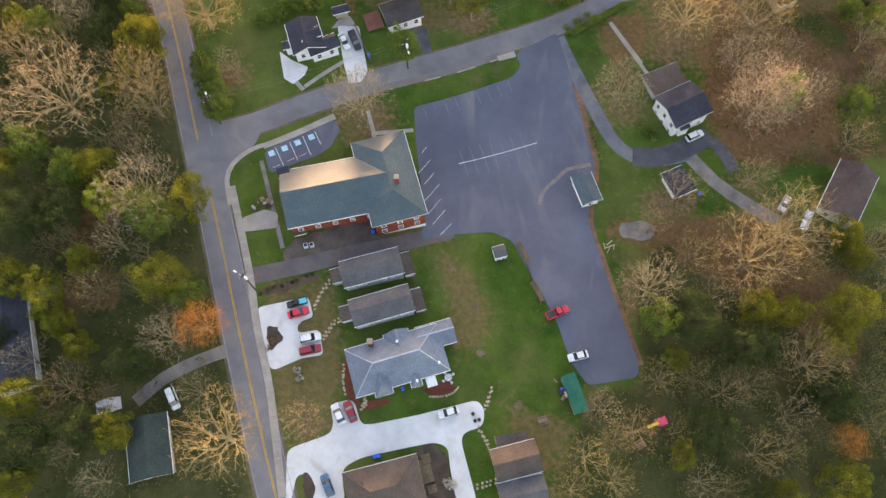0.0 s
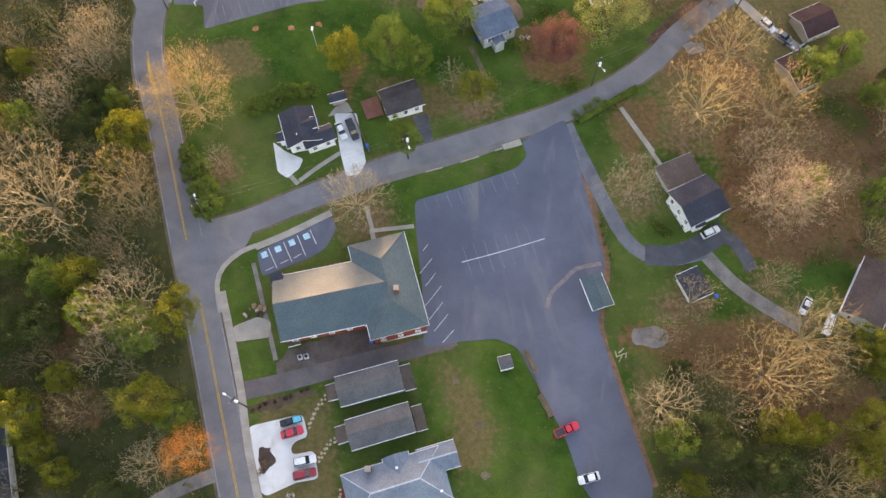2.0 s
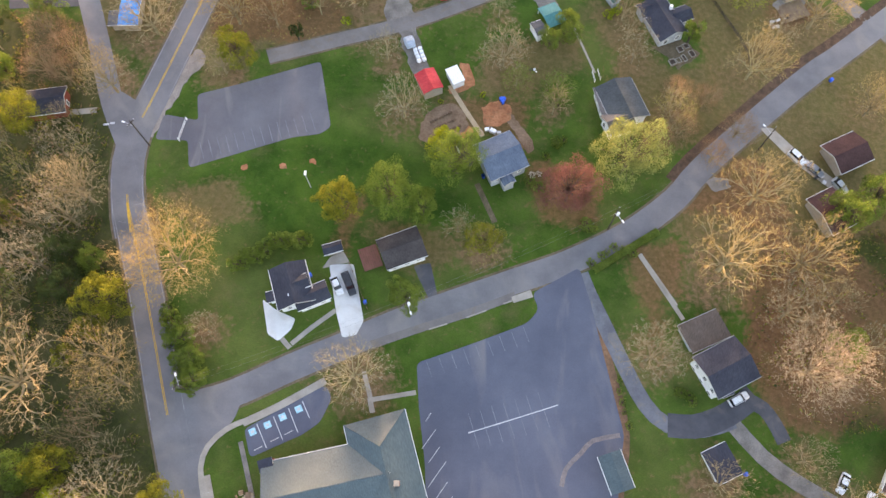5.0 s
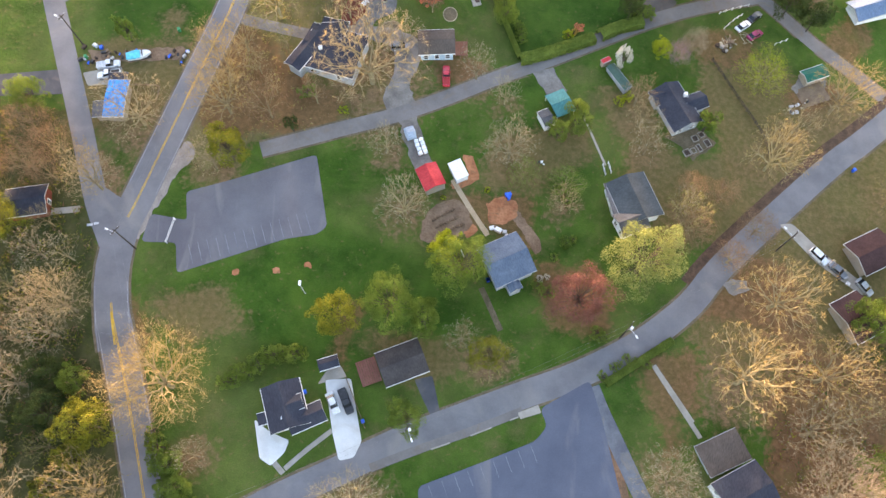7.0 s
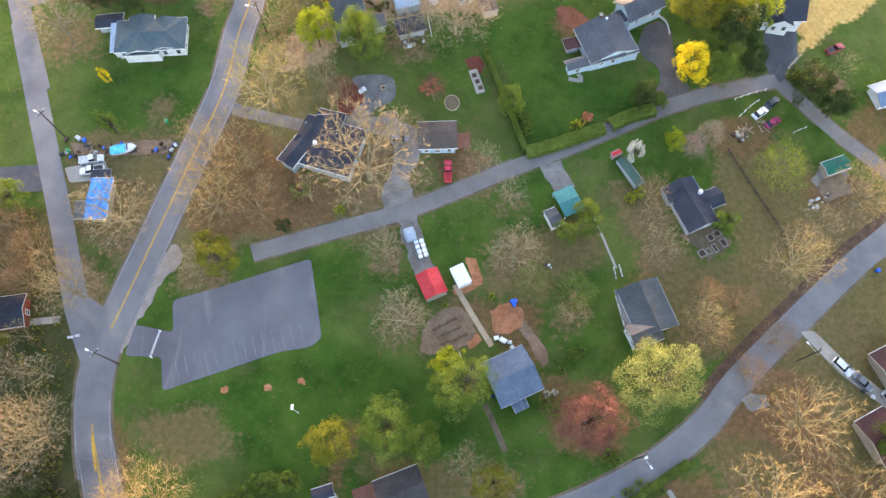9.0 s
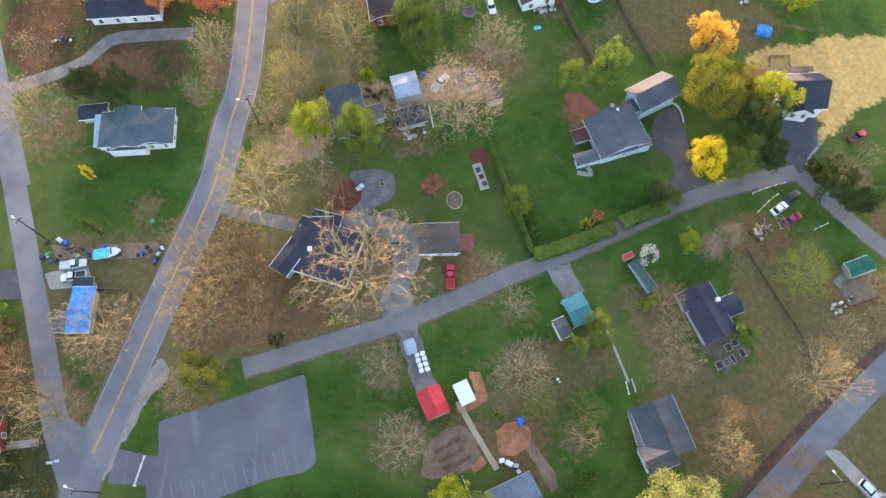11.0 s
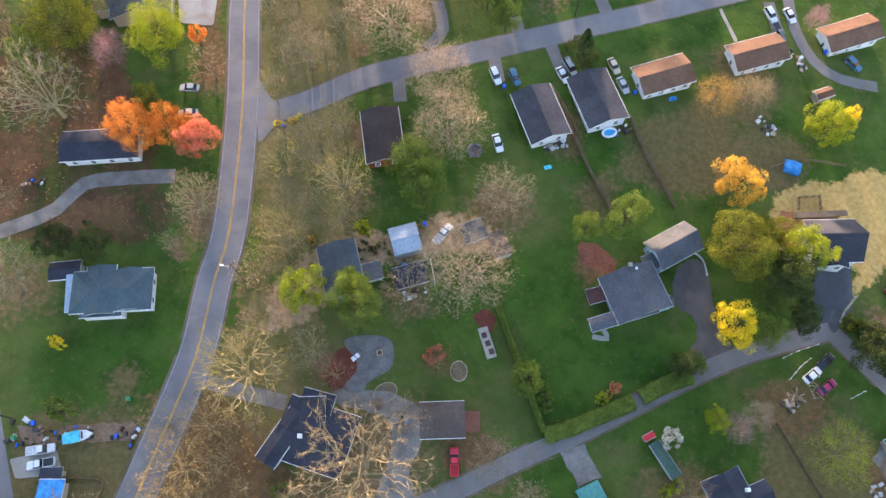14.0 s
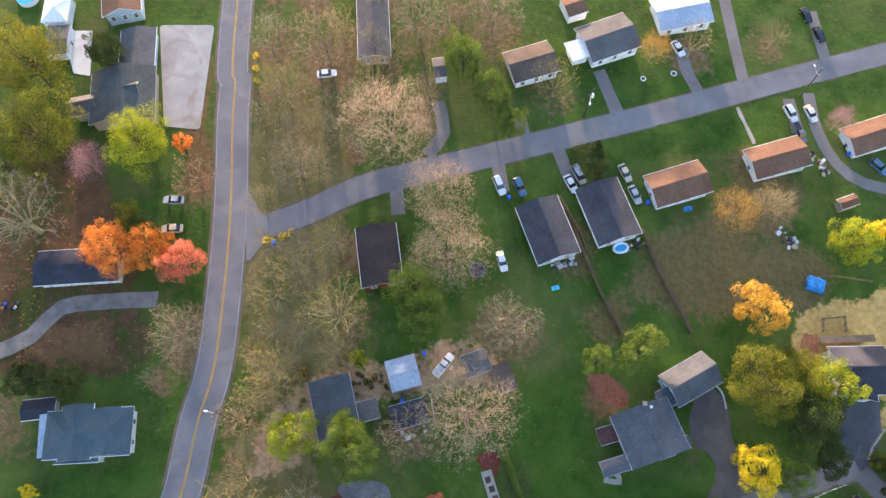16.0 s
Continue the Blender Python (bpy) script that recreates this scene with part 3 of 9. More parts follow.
litter = blend(steps(patchy, 0.46, 0.58, 0, 0.85), litter, (0.042, 0.062, 0.014))
litter = blend(steps(fine, 0.52, 0.66, 0, 0.4), litter, (0.085, 0.088, 0.022))
rust = blend(steps(fine, 0.36, 0.66), (0.125, 0.068, 0.032), (0.20, 0.108, 0.054))
rust = blend(steps(mid, 0.56, 0.70, 0, 0.6), rust, (0.09, 0.085, 0.025))
duff = blend(steps(fine, 0.36, 0.64), (0.14, 0.076, 0.042), (0.235, 0.142, 0.086))
duff = blend(steps(mid, 0.52, 0.68, 0, 0.7), duff, (0.085, 0.088, 0.024))
moss = blend(steps(mid, 0.38, 0.62), (0.038, 0.047, 0.016), (0.085, 0.080, 0.034))
moss = blend(steps(fine, 0.48, 0.64, 0, 0.7), moss, (0.055, 0.068, 0.016))
scrub = blend(steps(mid, 0.38, 0.62), (0.105, 0.098, 0.034), (0.185, 0.145, 0.072))
scrub = blend(steps(fine, 0.48, 0.66, 0, 0.7), scrub, (0.12, 0.125, 0.03))
worn = blend(steps(fine, 0.38, 0.64), (0.115, 0.088, 0.036), (0.175, 0.12, 0.058))
straw = blend(steps(fine, 0.36, 0.64), (0.42, 0.262, 0.085), (0.55, 0.365, 0.13))
sandy = blend(steps(fine, 0.36, 0.64), (0.25, 0.165, 0.09), (0.38, 0.265, 0.155))
SOFT = ("lush", "worn", "rust", "duff")
colour = grass
for key, cover in (("lush", lush), ("duff", duff), ("litter", litter), ("scrub", scrub), ("moss", moss), ("worn", worn), ("rust", rust), ("straw", straw), ("sandy", sandy)):
    add = n.new("ShaderNodeMath")
    add.operation = "ADD"
    ln.new(mask_of(key), add.inputs[0])
    ln.new(steps(fine, 0.3, 0.7, -0.3, 0.3), add.inputs[1])
    colour = blend(steps(add.outputs[0], 0.2 if key in SOFT else 0.35, 0.8 if key in SOFT else 0.75, 0, 0.8 if key in SOFT else 1.0), colour, cover)
shade = n.new("ShaderNodeHueSaturation")
ln.new(colour, shade.inputs["Color"])
ln.new(steps(tiny, 0.3, 0.7, 0.78, 1.2), shade.inputs["Value"])
bsdf = n["Principled BSDF"]
ln.new(shade.outputs[0], bsdf.inputs["Base Color"])
bsdf.inputs["Roughness"].default_value, bsdf.inputs["Specular IOR Level"].default_value = 0.95, 0.1
relief = n.new("ShaderNodeBump")
relief.inputs["Strength"].default_value, relief.inputs["Distance"].default_value = 0.6, 0.25
ln.new(fine, relief.inputs["Height"])
ln.new(relief.outputs[0], bsdf.inputs["Normal"])
land_mesh.materials.append(soil)
tagged(new("ground", land_mesh), "rolling spring lawn with patches of brown leaf litter and bare earth", "ground", kind="structure")

# ---- roads ----
main_pts = ([(-29.5, -9.1), (-36.2, 11.7), (-43.7, 36.8), (-49.6, 57.3), (-55.8, 77.2)] + [(-63.0, 101.3), (-69.4, 120.5)]
            + [(-67.7, 113.9), (-69.7, 122.4), (-70.5, 130.1), (-69.6, 138.1), (-67.6, 144.0), (-61.7, 162.7), (-57.5, 176.1), (-52.2, 193.3)] + [(-50.3, 208.1), (-48.3, 219.2)]
            + [(-48.3, 245.7), (-50.2, 271.9)] + [(-50.4, 279.0), (-52.1, 301.3)])
main_pts.append((2 * main_pts[-1][0] - main_pts[-2][0], main_pts[-1][1] + 150))
main_road, main_line = road("road_main", main_pts, 6.9, ASPHALT_ROAD, 0.06, "two-lane grey asphalt road with a double yellow line")
street, street_line = road("road_street", [(-53.0, 78.6), (-43.9, 81.3), (-33.3, 86.4), (-23.4, 90.9), (-13.3, 95.8), (-1.5, 100.4), (10.6, 104.8), (22.8, 109.1), (35.4, 115.3), (46.2, 123.3)] + [(53.5, 131.2), (71.6, 147.1), (83.5, 157.0), (94.1, 164.8), (128.2, 191.9)],
                           5.3, ASPHALT_ROAD, 0.045, "curving grey asphalt side street without markings")
lane, lane_line = road("road_lane", [(-42.9, 155.9), (-33.2, 158.9), (-24.8, 161.6), (-14.2, 164.9), (-3.3, 169.4), (7.9, 174.6), (19.4, 179.4), (31.3, 185.0), (43.7, 190.9), (56.5, 195.7), (72.1, 199.9)], 3.5, ASPHALT_LANE, 0.045,
                       "narrow worn grey lane between gardens")
spur, spur_line = road("road_spur", [(71.6, 200.3), (77.5, 194.0), (83.8, 187.3), (93.4, 179.0), (107.8, 165.2)], 3.6, ASPHALT_LANE, 0.035, "narrow worn lane bending downhill between hedges")
west, west_line = road("road_west", [(-70.9, 133.5), (-76.0, 144.1), (-81.6, 160.3), (-87.4, 176.4), (-93.7, 193.7), (-100.6, 212.6)] + [(-92.6, 193.2), (-98.8, 208.8), (-107.5, 231.5)], 4.8, ASPHALT_ROAD, 0.045,
                       "plain grey asphalt lane meeting the main road")
north, north_line = road("road_north", [(-46.1, 244.7), (-40.0, 246.4), (-33.4, 249.0), (-22.2, 254.7), (-10.7, 258.3), (2.2, 261.9), (14.3, 265.5), (26.6, 269.3), (39.4, 273.2), (59.3, 279.9), (80.4, 287.1), (98.0, 293.1), (129.4, 305.0)], 5.3, ASPHALT_ROAD, 0.045,
                         "straight grey asphalt side street between houses")
for line, half in ((main_line, 3.95), (street_line, 3.15), (lane_line, 2.2), (north_line, 2.95), (spur_line, 2.2)):
    tagged(part("verge", ribbon(bmesh.new(), line, half, -half, 0.025, 0.05, 5), VERGE), "worn brown earth verge beside the asphalt", "verge", kind="structure")
bank = [p for p in street_line if p.x > 48]
tagged(part("verge", ribbon(bmesh.new(), bank, 4.7, 2.7, 0.035, 0.05, 4), surface("leafy_bank", (0.06, 0.038, 0.026), (0.12, 0.07, 0.045), 0.6, 0.95, 0.5, 3)), "dark brown leafy bank beside the street", "verge", kind="structure")
patch("pavement_hill_drive", [(67.7, 141.4), (70.7, 141.7), (76.9, 135.0), (86.0, 127.6), (83.6, 126.1), (74.7, 133.1)], CONCRETE_OLD, 0.06, "pale concrete drive up to a maroon-roofed house", "drive", 0.8)
patch("pavement_gravel_turn", [(53.0, 128.0), (58.4, 129.0), (59.3, 126.4), (55.0, 125.5)], GRAVEL, 0.04, "short grey gravel turn-in beside the street", "drive", 0.8)
patch("pavement_gravel_strip", [(-58.7, 158.1), (-56.0, 155.4), (-60.1, 149.6), (-63.5, 142.2), (-66.0, 135.4), (-68.9, 136.3), (-65.5, 145.8), (-61.9, 152.8)], surface("pale_gravel", (0.20, 0.17, 0.15), (0.30, 0.26, 0.23), 0.35, 0.95, 0.4, 4), 0.03, "pale gravel strip beside the main road", "gravel", 1.0)
patch("pavement_junction", [(-53.4, 69.2), (-54.6, 75.7), (-54.8, 81.3), (-52.4, 83.0), (-49.3, 79.5), (-46.0, 79.5), (-41.7, 81.4), (-43.4, 75.8), (-47.0, 72.7), (-48.6, 67.1)], ASPHALT_ROAD, 0.055, "worn grey asphalt apron at a road junction", "road", 2.0)
patch("pavement_fork", [(-75.0, 135.8), (-77.9, 145.3), (-75.4, 147.7), (-70.9, 144.6), (-67.9, 143.4), (-68.9, 131.2)], ASPHALT_ROAD, 0.05, "worn grey asphalt fork of two roads", "road", 2.0)
patch("pavement_corner", [(-44.2, 237.8), (-45.8, 254.8), (-41.2, 247.4), (-35.6, 248.0), (-35.4, 245.6), (-40.9, 243.1)], ASPHALT_ROAD, 0.05, "worn grey asphalt corner of a side street", "road", 2.0)
by = [p.y for p in main_line]
near = lambda y: min(range(len(by)), key=lambda i: abs(by[i] - y)) / (len(by) - 1)
double = [(0.0, near(64.1)), (near(77.1), near(122.5)), (near(141.8), 1.0)]
dashes("trim_yellow_lines", main_line, 0.13, 0.12, 0.09, YELLOW_LINE, "yellow centre line on the main road", double)
dashes("trim_yellow_lines", main_line, -0.13, 0.12, 0.09, YELLOW_LINE, "yellow centre line on the main road", double)
for side in (-3.2, 3.2):
    dashes("trim_edge_line", main_line, side, 0.1, 0.088, surface("worn_edge_paint", (0.20, 0.20, 0.215), (0.40, 0.40, 0.41), 0.25, 0.8, 0, 5), "thin worn white edge line on the main road", [(0.0, near(64.1)), (near(77.1), near(128.0)), (near(147.0), 1.0)])
walkway = smooth_line([(-32.4, 3.6), (-36.2, 23.4), (-39.6, 35.7), (-41.9, 46.3), (-44.9, 57.3), (-47.5, 66.3)])
tagged(part("pavement_footway", ribbon(bmesh.new(), walkway, 0.75, -0.75, 0.16, 0.2), CONCRETE_OLD), "raised concrete footway beside the main road", "pavement", kind="structure")
kerb = smooth_line([(-47.3, 61.9), (-48.6, 67.6), (-47.6, 71.6), (-44.4, 74.7), (-41.3, 76.2)])
tagged(part("pavement_kerb", ribbon(bmesh.new(), kerb, 0.5, -0.5, 0.17, 0.2), CONCRETE_OLD), "curved concrete kerb walk at the junction", "pavement", kind="structure")
strip = smooth_line([(-41.5, 75.8), (-35.0, 79.0), (-26.5, 84.0)])
tagged(part("pavement_strip", ribbon(bmesh.new(), strip, 0.7, -0.7, 0.16, 0.2), CONCRETE_OLD), "straight pale concrete kerb beside marked bays", "pavement", kind="structure")
for line, a0, b0 in ((walkway, 0, 1), ):
    bm = bmesh.new()
    for i in range(0, len(line) - 1):
        p, q = offset(line, 0.74)[i], offset(line, -0.74)[i]
        stroke(bm, p, q, 0.06, 0.166)
    tagged(part("trim_joints", bm, GUTTER), "dark joints across the concrete footway", "joint", kind="structure")

# ---- car parks and drives ----
debris = smooth_line([(26.7, 99.9), (29.6, 87.1), (31.6, 74.0), (29.2, 60.6), (31.1, 52.0), (33.2, 43.6), (35.5, 35.5), (37.4, 28.8)])
tagged(part("verge", ribbon(bmesh.new(), debris, 1.1, -1.0, 0.035, 0.05, 4), surface("rusty_leaf_litter", (0.12, 0.075, 0.045), (0.24, 0.13, 0.075), 0.5, 0.95, 0.5, 3)), "rusty leaf litter along the car park's edge", "verge", kind="structure")
patch("pavement_car_park", [(-9.0, 88.0), (2.4, 92.2), (13.6, 96.4), (16.0, 99.2), (14.7, 102.5), (24.7, 107.9), (26.7, 100.2), (31.6, 74.3), (29.1, 60.6), (33.2, 43.9), (37.4, 29.1), (36.9, 26.5), (26.6, 24.7), (23.4, 29.5), (21.0, 37.7), (12.3, 55.9), (8.1, 57.8), (-0.4, 56.9), (-6.7, 55.5), (-7.2, 68.4), (-8.5, 79.6)],
      ASPHALT_LOT, 0.05, "large sealed blue-grey asphalt car park", "car park", 1.2)
patch("pavement_church_yard", [(-35.6, 51.0), (-33.5, 54.4), (-27.8, 56.7), (-17.9, 60.1), (-17.0, 56.9), (-13.6, 55.7), (-5.3, 58.1), (-1.6, 58.3), (-0.4, 55.6), (-12.4, 53.2), (-24.0, 50.0), (-34.2, 47.6)], surface("brown_gravel", (0.085, 0.065, 0.055), (0.14, 0.11, 0.092), 0.3, 0.95, 0.3, 4), 0.03, "brown gravel yard between a wall and a drive", "yard", 0.8)
patch("pavement_church_plaza", [(-44.7, 59.1), (-39.9, 61.2), (-37.2, 60.3), (-37.2, 57.0), (-44.0, 56.0)], CONCRETE_OLD, 0.06, "grey concrete forecourt beside the footway", "pavement", 0.8)
drive, drive_line = road("road_church_drive", [(-42.2, 46.3), (-33.1, 48.4), (-21.7, 51.6), (-10.0, 54.8), (-0.4, 57.9)], 3.6, surface("worn_drive", (0.095, 0.082, 0.085), (0.15, 0.128, 0.125), 0.2, 0.9, 0.15, 3, grain=0.08, stain=((0.17, 0.12, 0.095), 0.25, 0.8)), 0.04, "narrow worn grey-brown drive behind the brick building", "drive")
patch("pavement_bays", [(-41.2, 74.7), (-26.4, 83.2), (-25.2, 80.6), (-27.2, 76.1), (-30.3, 73.8), (-39.7, 69.5)], ASPHALT_LOT, 0.05, "small dark asphalt car park with marked bays", "car park", 1.0)
patch("pavement_field_car_park", [(-57.6, 146.1), (-48.6, 148.8), (-31.1, 155.0), (-28.1, 138.9), (-30.2, 137.1), (-36.3, 136.0), (-47.0, 132.1), (-57.5, 128.4), (-58.4, 134.9), (-65.5, 135.1), (-64.3, 141.2), (-56.7, 139.7)], surface("faded_asphalt", (0.105, 0.102, 0.118), (0.155, 0.150, 0.165), 0.08, 0.85, 0.1, 4, grain=0.07, stain=((0.22, 0.20, 0.20), 0.16, 0.8), smear=(-35, 0.22)), 0.05,
      "faded blue-grey asphalt car park in a field", "car park", 1.0)
patch("pavement_upper_drive", [(-39.9, 39.8), (-29.8, 42.2), (-28.5, 37.9), (-30.7, 37.2), (-31.7, 36.0), (-31.3, 34.6), (-27.2, 35.4), (-26.1, 30.3), (-30.3, 29.6), (-35.8, 27.1), (-37.4, 28.9)], CONCRETE, 0.07, "pale concrete drive with parked cars", "drive", 1.0)
patch("pavement_lower_drive", [(-32.1, 12.2), (-24.0, 15.1), (-23.5, 17.0), (-24.4, 20.7), (-19.8, 21.7), (-18.3, 17.0), (-16.5, 16.8), (-7.2, 18.7), (4.4, 21.7), (5.8, 19.9), (5.5, 16.6), (1.8, 15.5), (1.1, 13.9), (4.1, 2.6), (0.2, 2.6), (-1.0, 8.7), (-1.4, 12.7), (-3.9, 13.6), (-11.5, 12.1), (-17.9, 10.7), (-21.3, 8.9), (-21.4, 6.6), (-20.6, 2.6), (-27.5, 2.6), (-26.8, 7.4), (-30.0, 7.8), (-30.8, 2.6), (-31.8, 2.6)],
      CONCRETE, 0.07, "broad pale concrete drive shared by houses", "drive", 1.5)
patch("pavement_house_drive", [(-26.9, 107.4), (-22.0, 107.8), (-19.6, 96.1), (-21.0, 93.1), (-23.7, 92.5), (-25.1, 97.6)], CONCRETE, 0.07, "pale concrete drive beside a dark-roofed house", "drive", 0.6)
patch("pavement_slab", [(10.3, 101.7), (14.4, 103.2), (14.9, 101.7), (10.8, 100.5)], CONCRETE_OLD, 0.09, "small pale concrete slab at the car park's edge", "slab", 0.2)
patch("pavement_north_drive", [(-68.9, 294.5), (-56.6, 294.4), (-56.8, 267.9), (-64.5, 268.8)], CONCRETE_STAINED_SHADED, 0.07, "pale concrete drive beside the main road", "drive", 1.0)
road("road_east_drive", [(25.0, 106.6), (26.6, 102.0), (29.2, 95.8), (33.2, 86.2), (36.1, 80.0), (40.2, 76.0), (46.9, 75.1), (53.4, 76.9)], 3.1, surface("worn_blue_asphalt", (0.10, 0.105, 0.125), (0.165, 0.17, 0.19), 0.3, 0.88, 0.15, 3, grain=0.1, stain=((0.20, 0.17, 0.14), 0.3, 0.8)), 0.045, "worn blue-grey curving asphalt drive to a white house", "drive")
road("road_east_apron", [(40.2, 76.0), (45.3, 75.7), (50.0, 77.0), (54.3, 79.2), (58.1, 81.9)], 4.6, ASPHALT_DARK, 0.055, "dark asphalt parking apron beside a house", "drive")
road("road_east_spur", [(56.3, 81.0), (59.6, 79.3), (61.5, 76.5), (63.0, 72.8)], 3.0, ASPHALT_DARK, 0.05, "short dark asphalt spur beside an apron", "drive")
road("road_gravel_drive", [(52.6, 76.8), (58.2, 70.1), (64.5, 65.3), (72.0, 61.0)], 3.2, GRAVEL, 0.04, "grey gravel drive running downhill", "drive")
patch("pavement_gravel_patch", [(35.8, 59.9), (41.4, 60.6), (44.3, 58.0), (40.9, 55.4), (36.1, 56.6)], GRAVEL, 0.04, "grey gravel patch beside the car park", "gravel", 1.5)
patch("pavement_small_drive", [(-9.8, 107.8), (-6.3, 108.6), (-4.7, 101.1), (-6.3, 100.4), (-8.5, 104.8)], ASPHALT_DARK, 0.04, "short dark asphalt drive to a small house", "drive", 0.5)
patch("pavement_lane_drive", [(-17.7, 168.7), (-14.4, 176.6), (-15.6, 182.4), (-25.8, 184.7), (-26.0, 187.6), (-15.7, 187.2), (-9.4, 184.3), (-9.4, 176.7), (-12.1, 172.1), (-9.3, 167.2), (-15.2, 164.2)], GRAVEL, 0.035, "grey gravel yard beside a dark-roofed house", "drive", 2.0)
patch("pavement_shed_drive", [(-14.2, 164.6), (-10.0, 165.0), (-7.4, 156.5), (-5.9, 153.4), (-9.7, 151.3), (-11.7, 155.7)], GRAVEL, 0.04, "grey gravel drive up to a red-roofed shed", "drive", 0.6)
patch("pavement_carport_drive", [(15.6, 176.4), (20.5, 177.7), (23.5, 172.0), (19.2, 170.2)], GRAVEL, 0.04, "pale gravel drive to a teal carport", "drive", 0.6)
patch("pavement_courtyard", [(40.2, 209.4), (42.4, 212.7), (46.8, 214.9), (48.4, 210.5), (48.8, 204.6), (48.5, 199.2), (51.7, 196.2), (44.6, 192.9), (41.2, 193.9), (44.7, 197.4), (44.0, 202.7), (40.7, 204.0)], surface("worn_gravel", (0.075, 0.066, 0.064), (0.125, 0.11, 0.102), 0.2, 0.92, 0.3, 4, grain=0.1, stain=((0.16, 0.12, 0.09), 0.2, 0.8)), 0.04, "worn dark gravel courtyard beside a grey house", "drive", 2.5)
patch("pavement_new_drive", [(71.1, 214.2), (79.2, 214.5), (78.0, 205.4), (73.2, 199.5), (71.1, 199.4), (69.5, 205.2)], ASPHALT_DARK, 0.04, "fresh dark asphalt drive to a new house", "drive", 0.8)
patch("pavement_patio", [(-24.9, 187.2), (-20.8, 191.5), (-25.3, 196.9), (-18.9, 197.8), (-14.9, 196.9), (-14.7, 191.0), (-19.2, 189.2), (-20.6, 186.4)], PAVING, 0.05, "curved grey stone patio with a fire pit", "patio", 2.5)
patch("pavement_west_yard", [(-83.9, 174.8), (-75.5, 176.4), (-73.7, 172.1), (-82.2, 171.4)], CONCRETE_OLD, 0.04, "small worn concrete parking spot", "drive", 0.5)
patch("pavement_west_drive", [(-105.1, 174.6), (-89.4, 175.7), (-87.4, 169.5), (-103.9, 169.2)], ASPHALT_DARK, 0.04, "dark drive crossing the lawn to a lane", "drive", 0.5)
road("road_bank_drive", [(-50.3, 189.1), (-46.3, 187.7), (-40.1, 186.1), (-34.6, 184.8)], 2.8, GRAVEL, 0.04, "grey gravel drive from the main road under bare trees", "drive")
road("road_wood_drive", [(-44.6, 31.3), (-50.8, 28.9), (-57.1, 25.5), (-62.0, 21.0)], 2.6, GRAVEL, 0.04, "grey gravel drive into the woods", "drive")
road("road_far_drive", [(-60.7, 230.9), (-70.0, 230.5), (-79.2, 229.3), (-84.1, 223.7), (-91.6, 220.1), (-101.3, 216.6)], 3.2, GRAVEL, 0.04, "grey gravel drive curving through leafless trees", "drive")
for n_drive, pts in (("road_short_drive", [(29.0, 284.2), (30.5, 279.2), (32.4, 272.2)]), ("road_short_drive", [(48.3, 291.1), (48.9, 285.2), (51.4, 278.7)]), ("road_short_drive", [(60.4, 306.8), (61.1, 292.7), (61.9, 281.5)]),
                     ("road_short_drive", [(81.4, 303.6), (82.0, 295.7), (82.5, 289.6)]), ("road_short_drive", [(71.6, 279.1), (72.4, 270.6)]), ("road_short_drive", [(76.6, 280.9), (76.9, 271.6), (79.9, 263.5), (85.5, 259.0), (94.3, 257.5)]),
                     ("road_short_drive", [(5.8, 261.3), (6.8, 254.2)]), ("road_short_drive", [(18.5, 264.9), (21.0, 257.1)]), ("road_short_drive", [(-9.0, 262.3), (-5.4, 267.7), (-6.7, 275.2)]),
                     ("road_short_drive", [(-15.3, 256.3), (-14.6, 248.8)]), ("road_short_drive", [(29.7, 281.4), (32.9, 272.2)]), ("road_short_drive", [(11.9, 266.1), (10.9, 271.5)])):
    road(n_drive, pts, 2.8, ASPHALT_LANE, 0.04, "short worn asphalt drive to a house", "drive")
for pts, w, mt in (([(37.6, 110.8), (44.2, 99.8)], 0.9, CONCRETE_OLD), ([(37.5, 110.8), (45.4, 96.9)], 0.9, CONCRETE_OLD), ([(-18.0, 80.9), (-17.4, 78.1)], 1.0, CONCRETE_OLD), ([(-17.5, 80.6), (-9.1, 82.2)], 0.9, CONCRETE_OLD),
                   ([(-19.3, 86.0), (-17.7, 80.3)], 0.9, CONCRETE_OLD), ([(-41.7, 72.4), (-38.9, 63.2), (-35.7, 52.5)], 0.9, GRAVEL), ([(-1.7, 149.3), (1.5, 143.6), (5.0, 138.4)], 0.9, CONCRETE_OLD),
                   ([(-25.2, 98.0), (-29.7, 94.4), (-33.5, 91.0)], 0.9, CONCRETE_OLD), ([(-33.7, 90.2), (-35.3, 91.9), (-37.1, 94.2)], 1.0, CONCRETE_OLD),
                   ([(59.6, 275.0), (62.0, 267.8)], 0.8, CONCRETE_OLD), ([(-85.3, 141.7), (-79.1, 142.3)], 1.4, CONCRETE_OLD), ([(3.6, 126.5), (7.3, 117.7)], 1.2, VERGE)):
    line = smooth_line(pts, 1.5)
    tagged(part("pavement_path", ribbon(bmesh.new(), line, w / 2, -w / 2, 0.05), mt), "narrow worn garden path", "path", kind="structure")

dust = smooth_line([(30.8, 74.1), (25.5, 73.1), (23.0, 70.7), (20.0, 67.9), (18.9, 64.6)])
tagged(part("verge", ribbon(bmesh.new(), dust, 0.45, -0.45, 0.062, 0, 2), surface("pale_dust", (0.14, 0.125, 0.135), (0.24, 0.20, 0.185), 0.6, 0.95, 0.1, 4)), "pale trail of dust washed across the asphalt", "dust", kind="structure")
shoulder = smooth_line([(-17.9, 91.2), (-13.2, 93.0), (-6.8, 95.4), (0.8, 98.0), (8.5, 100.9), (11.3, 102.0)])
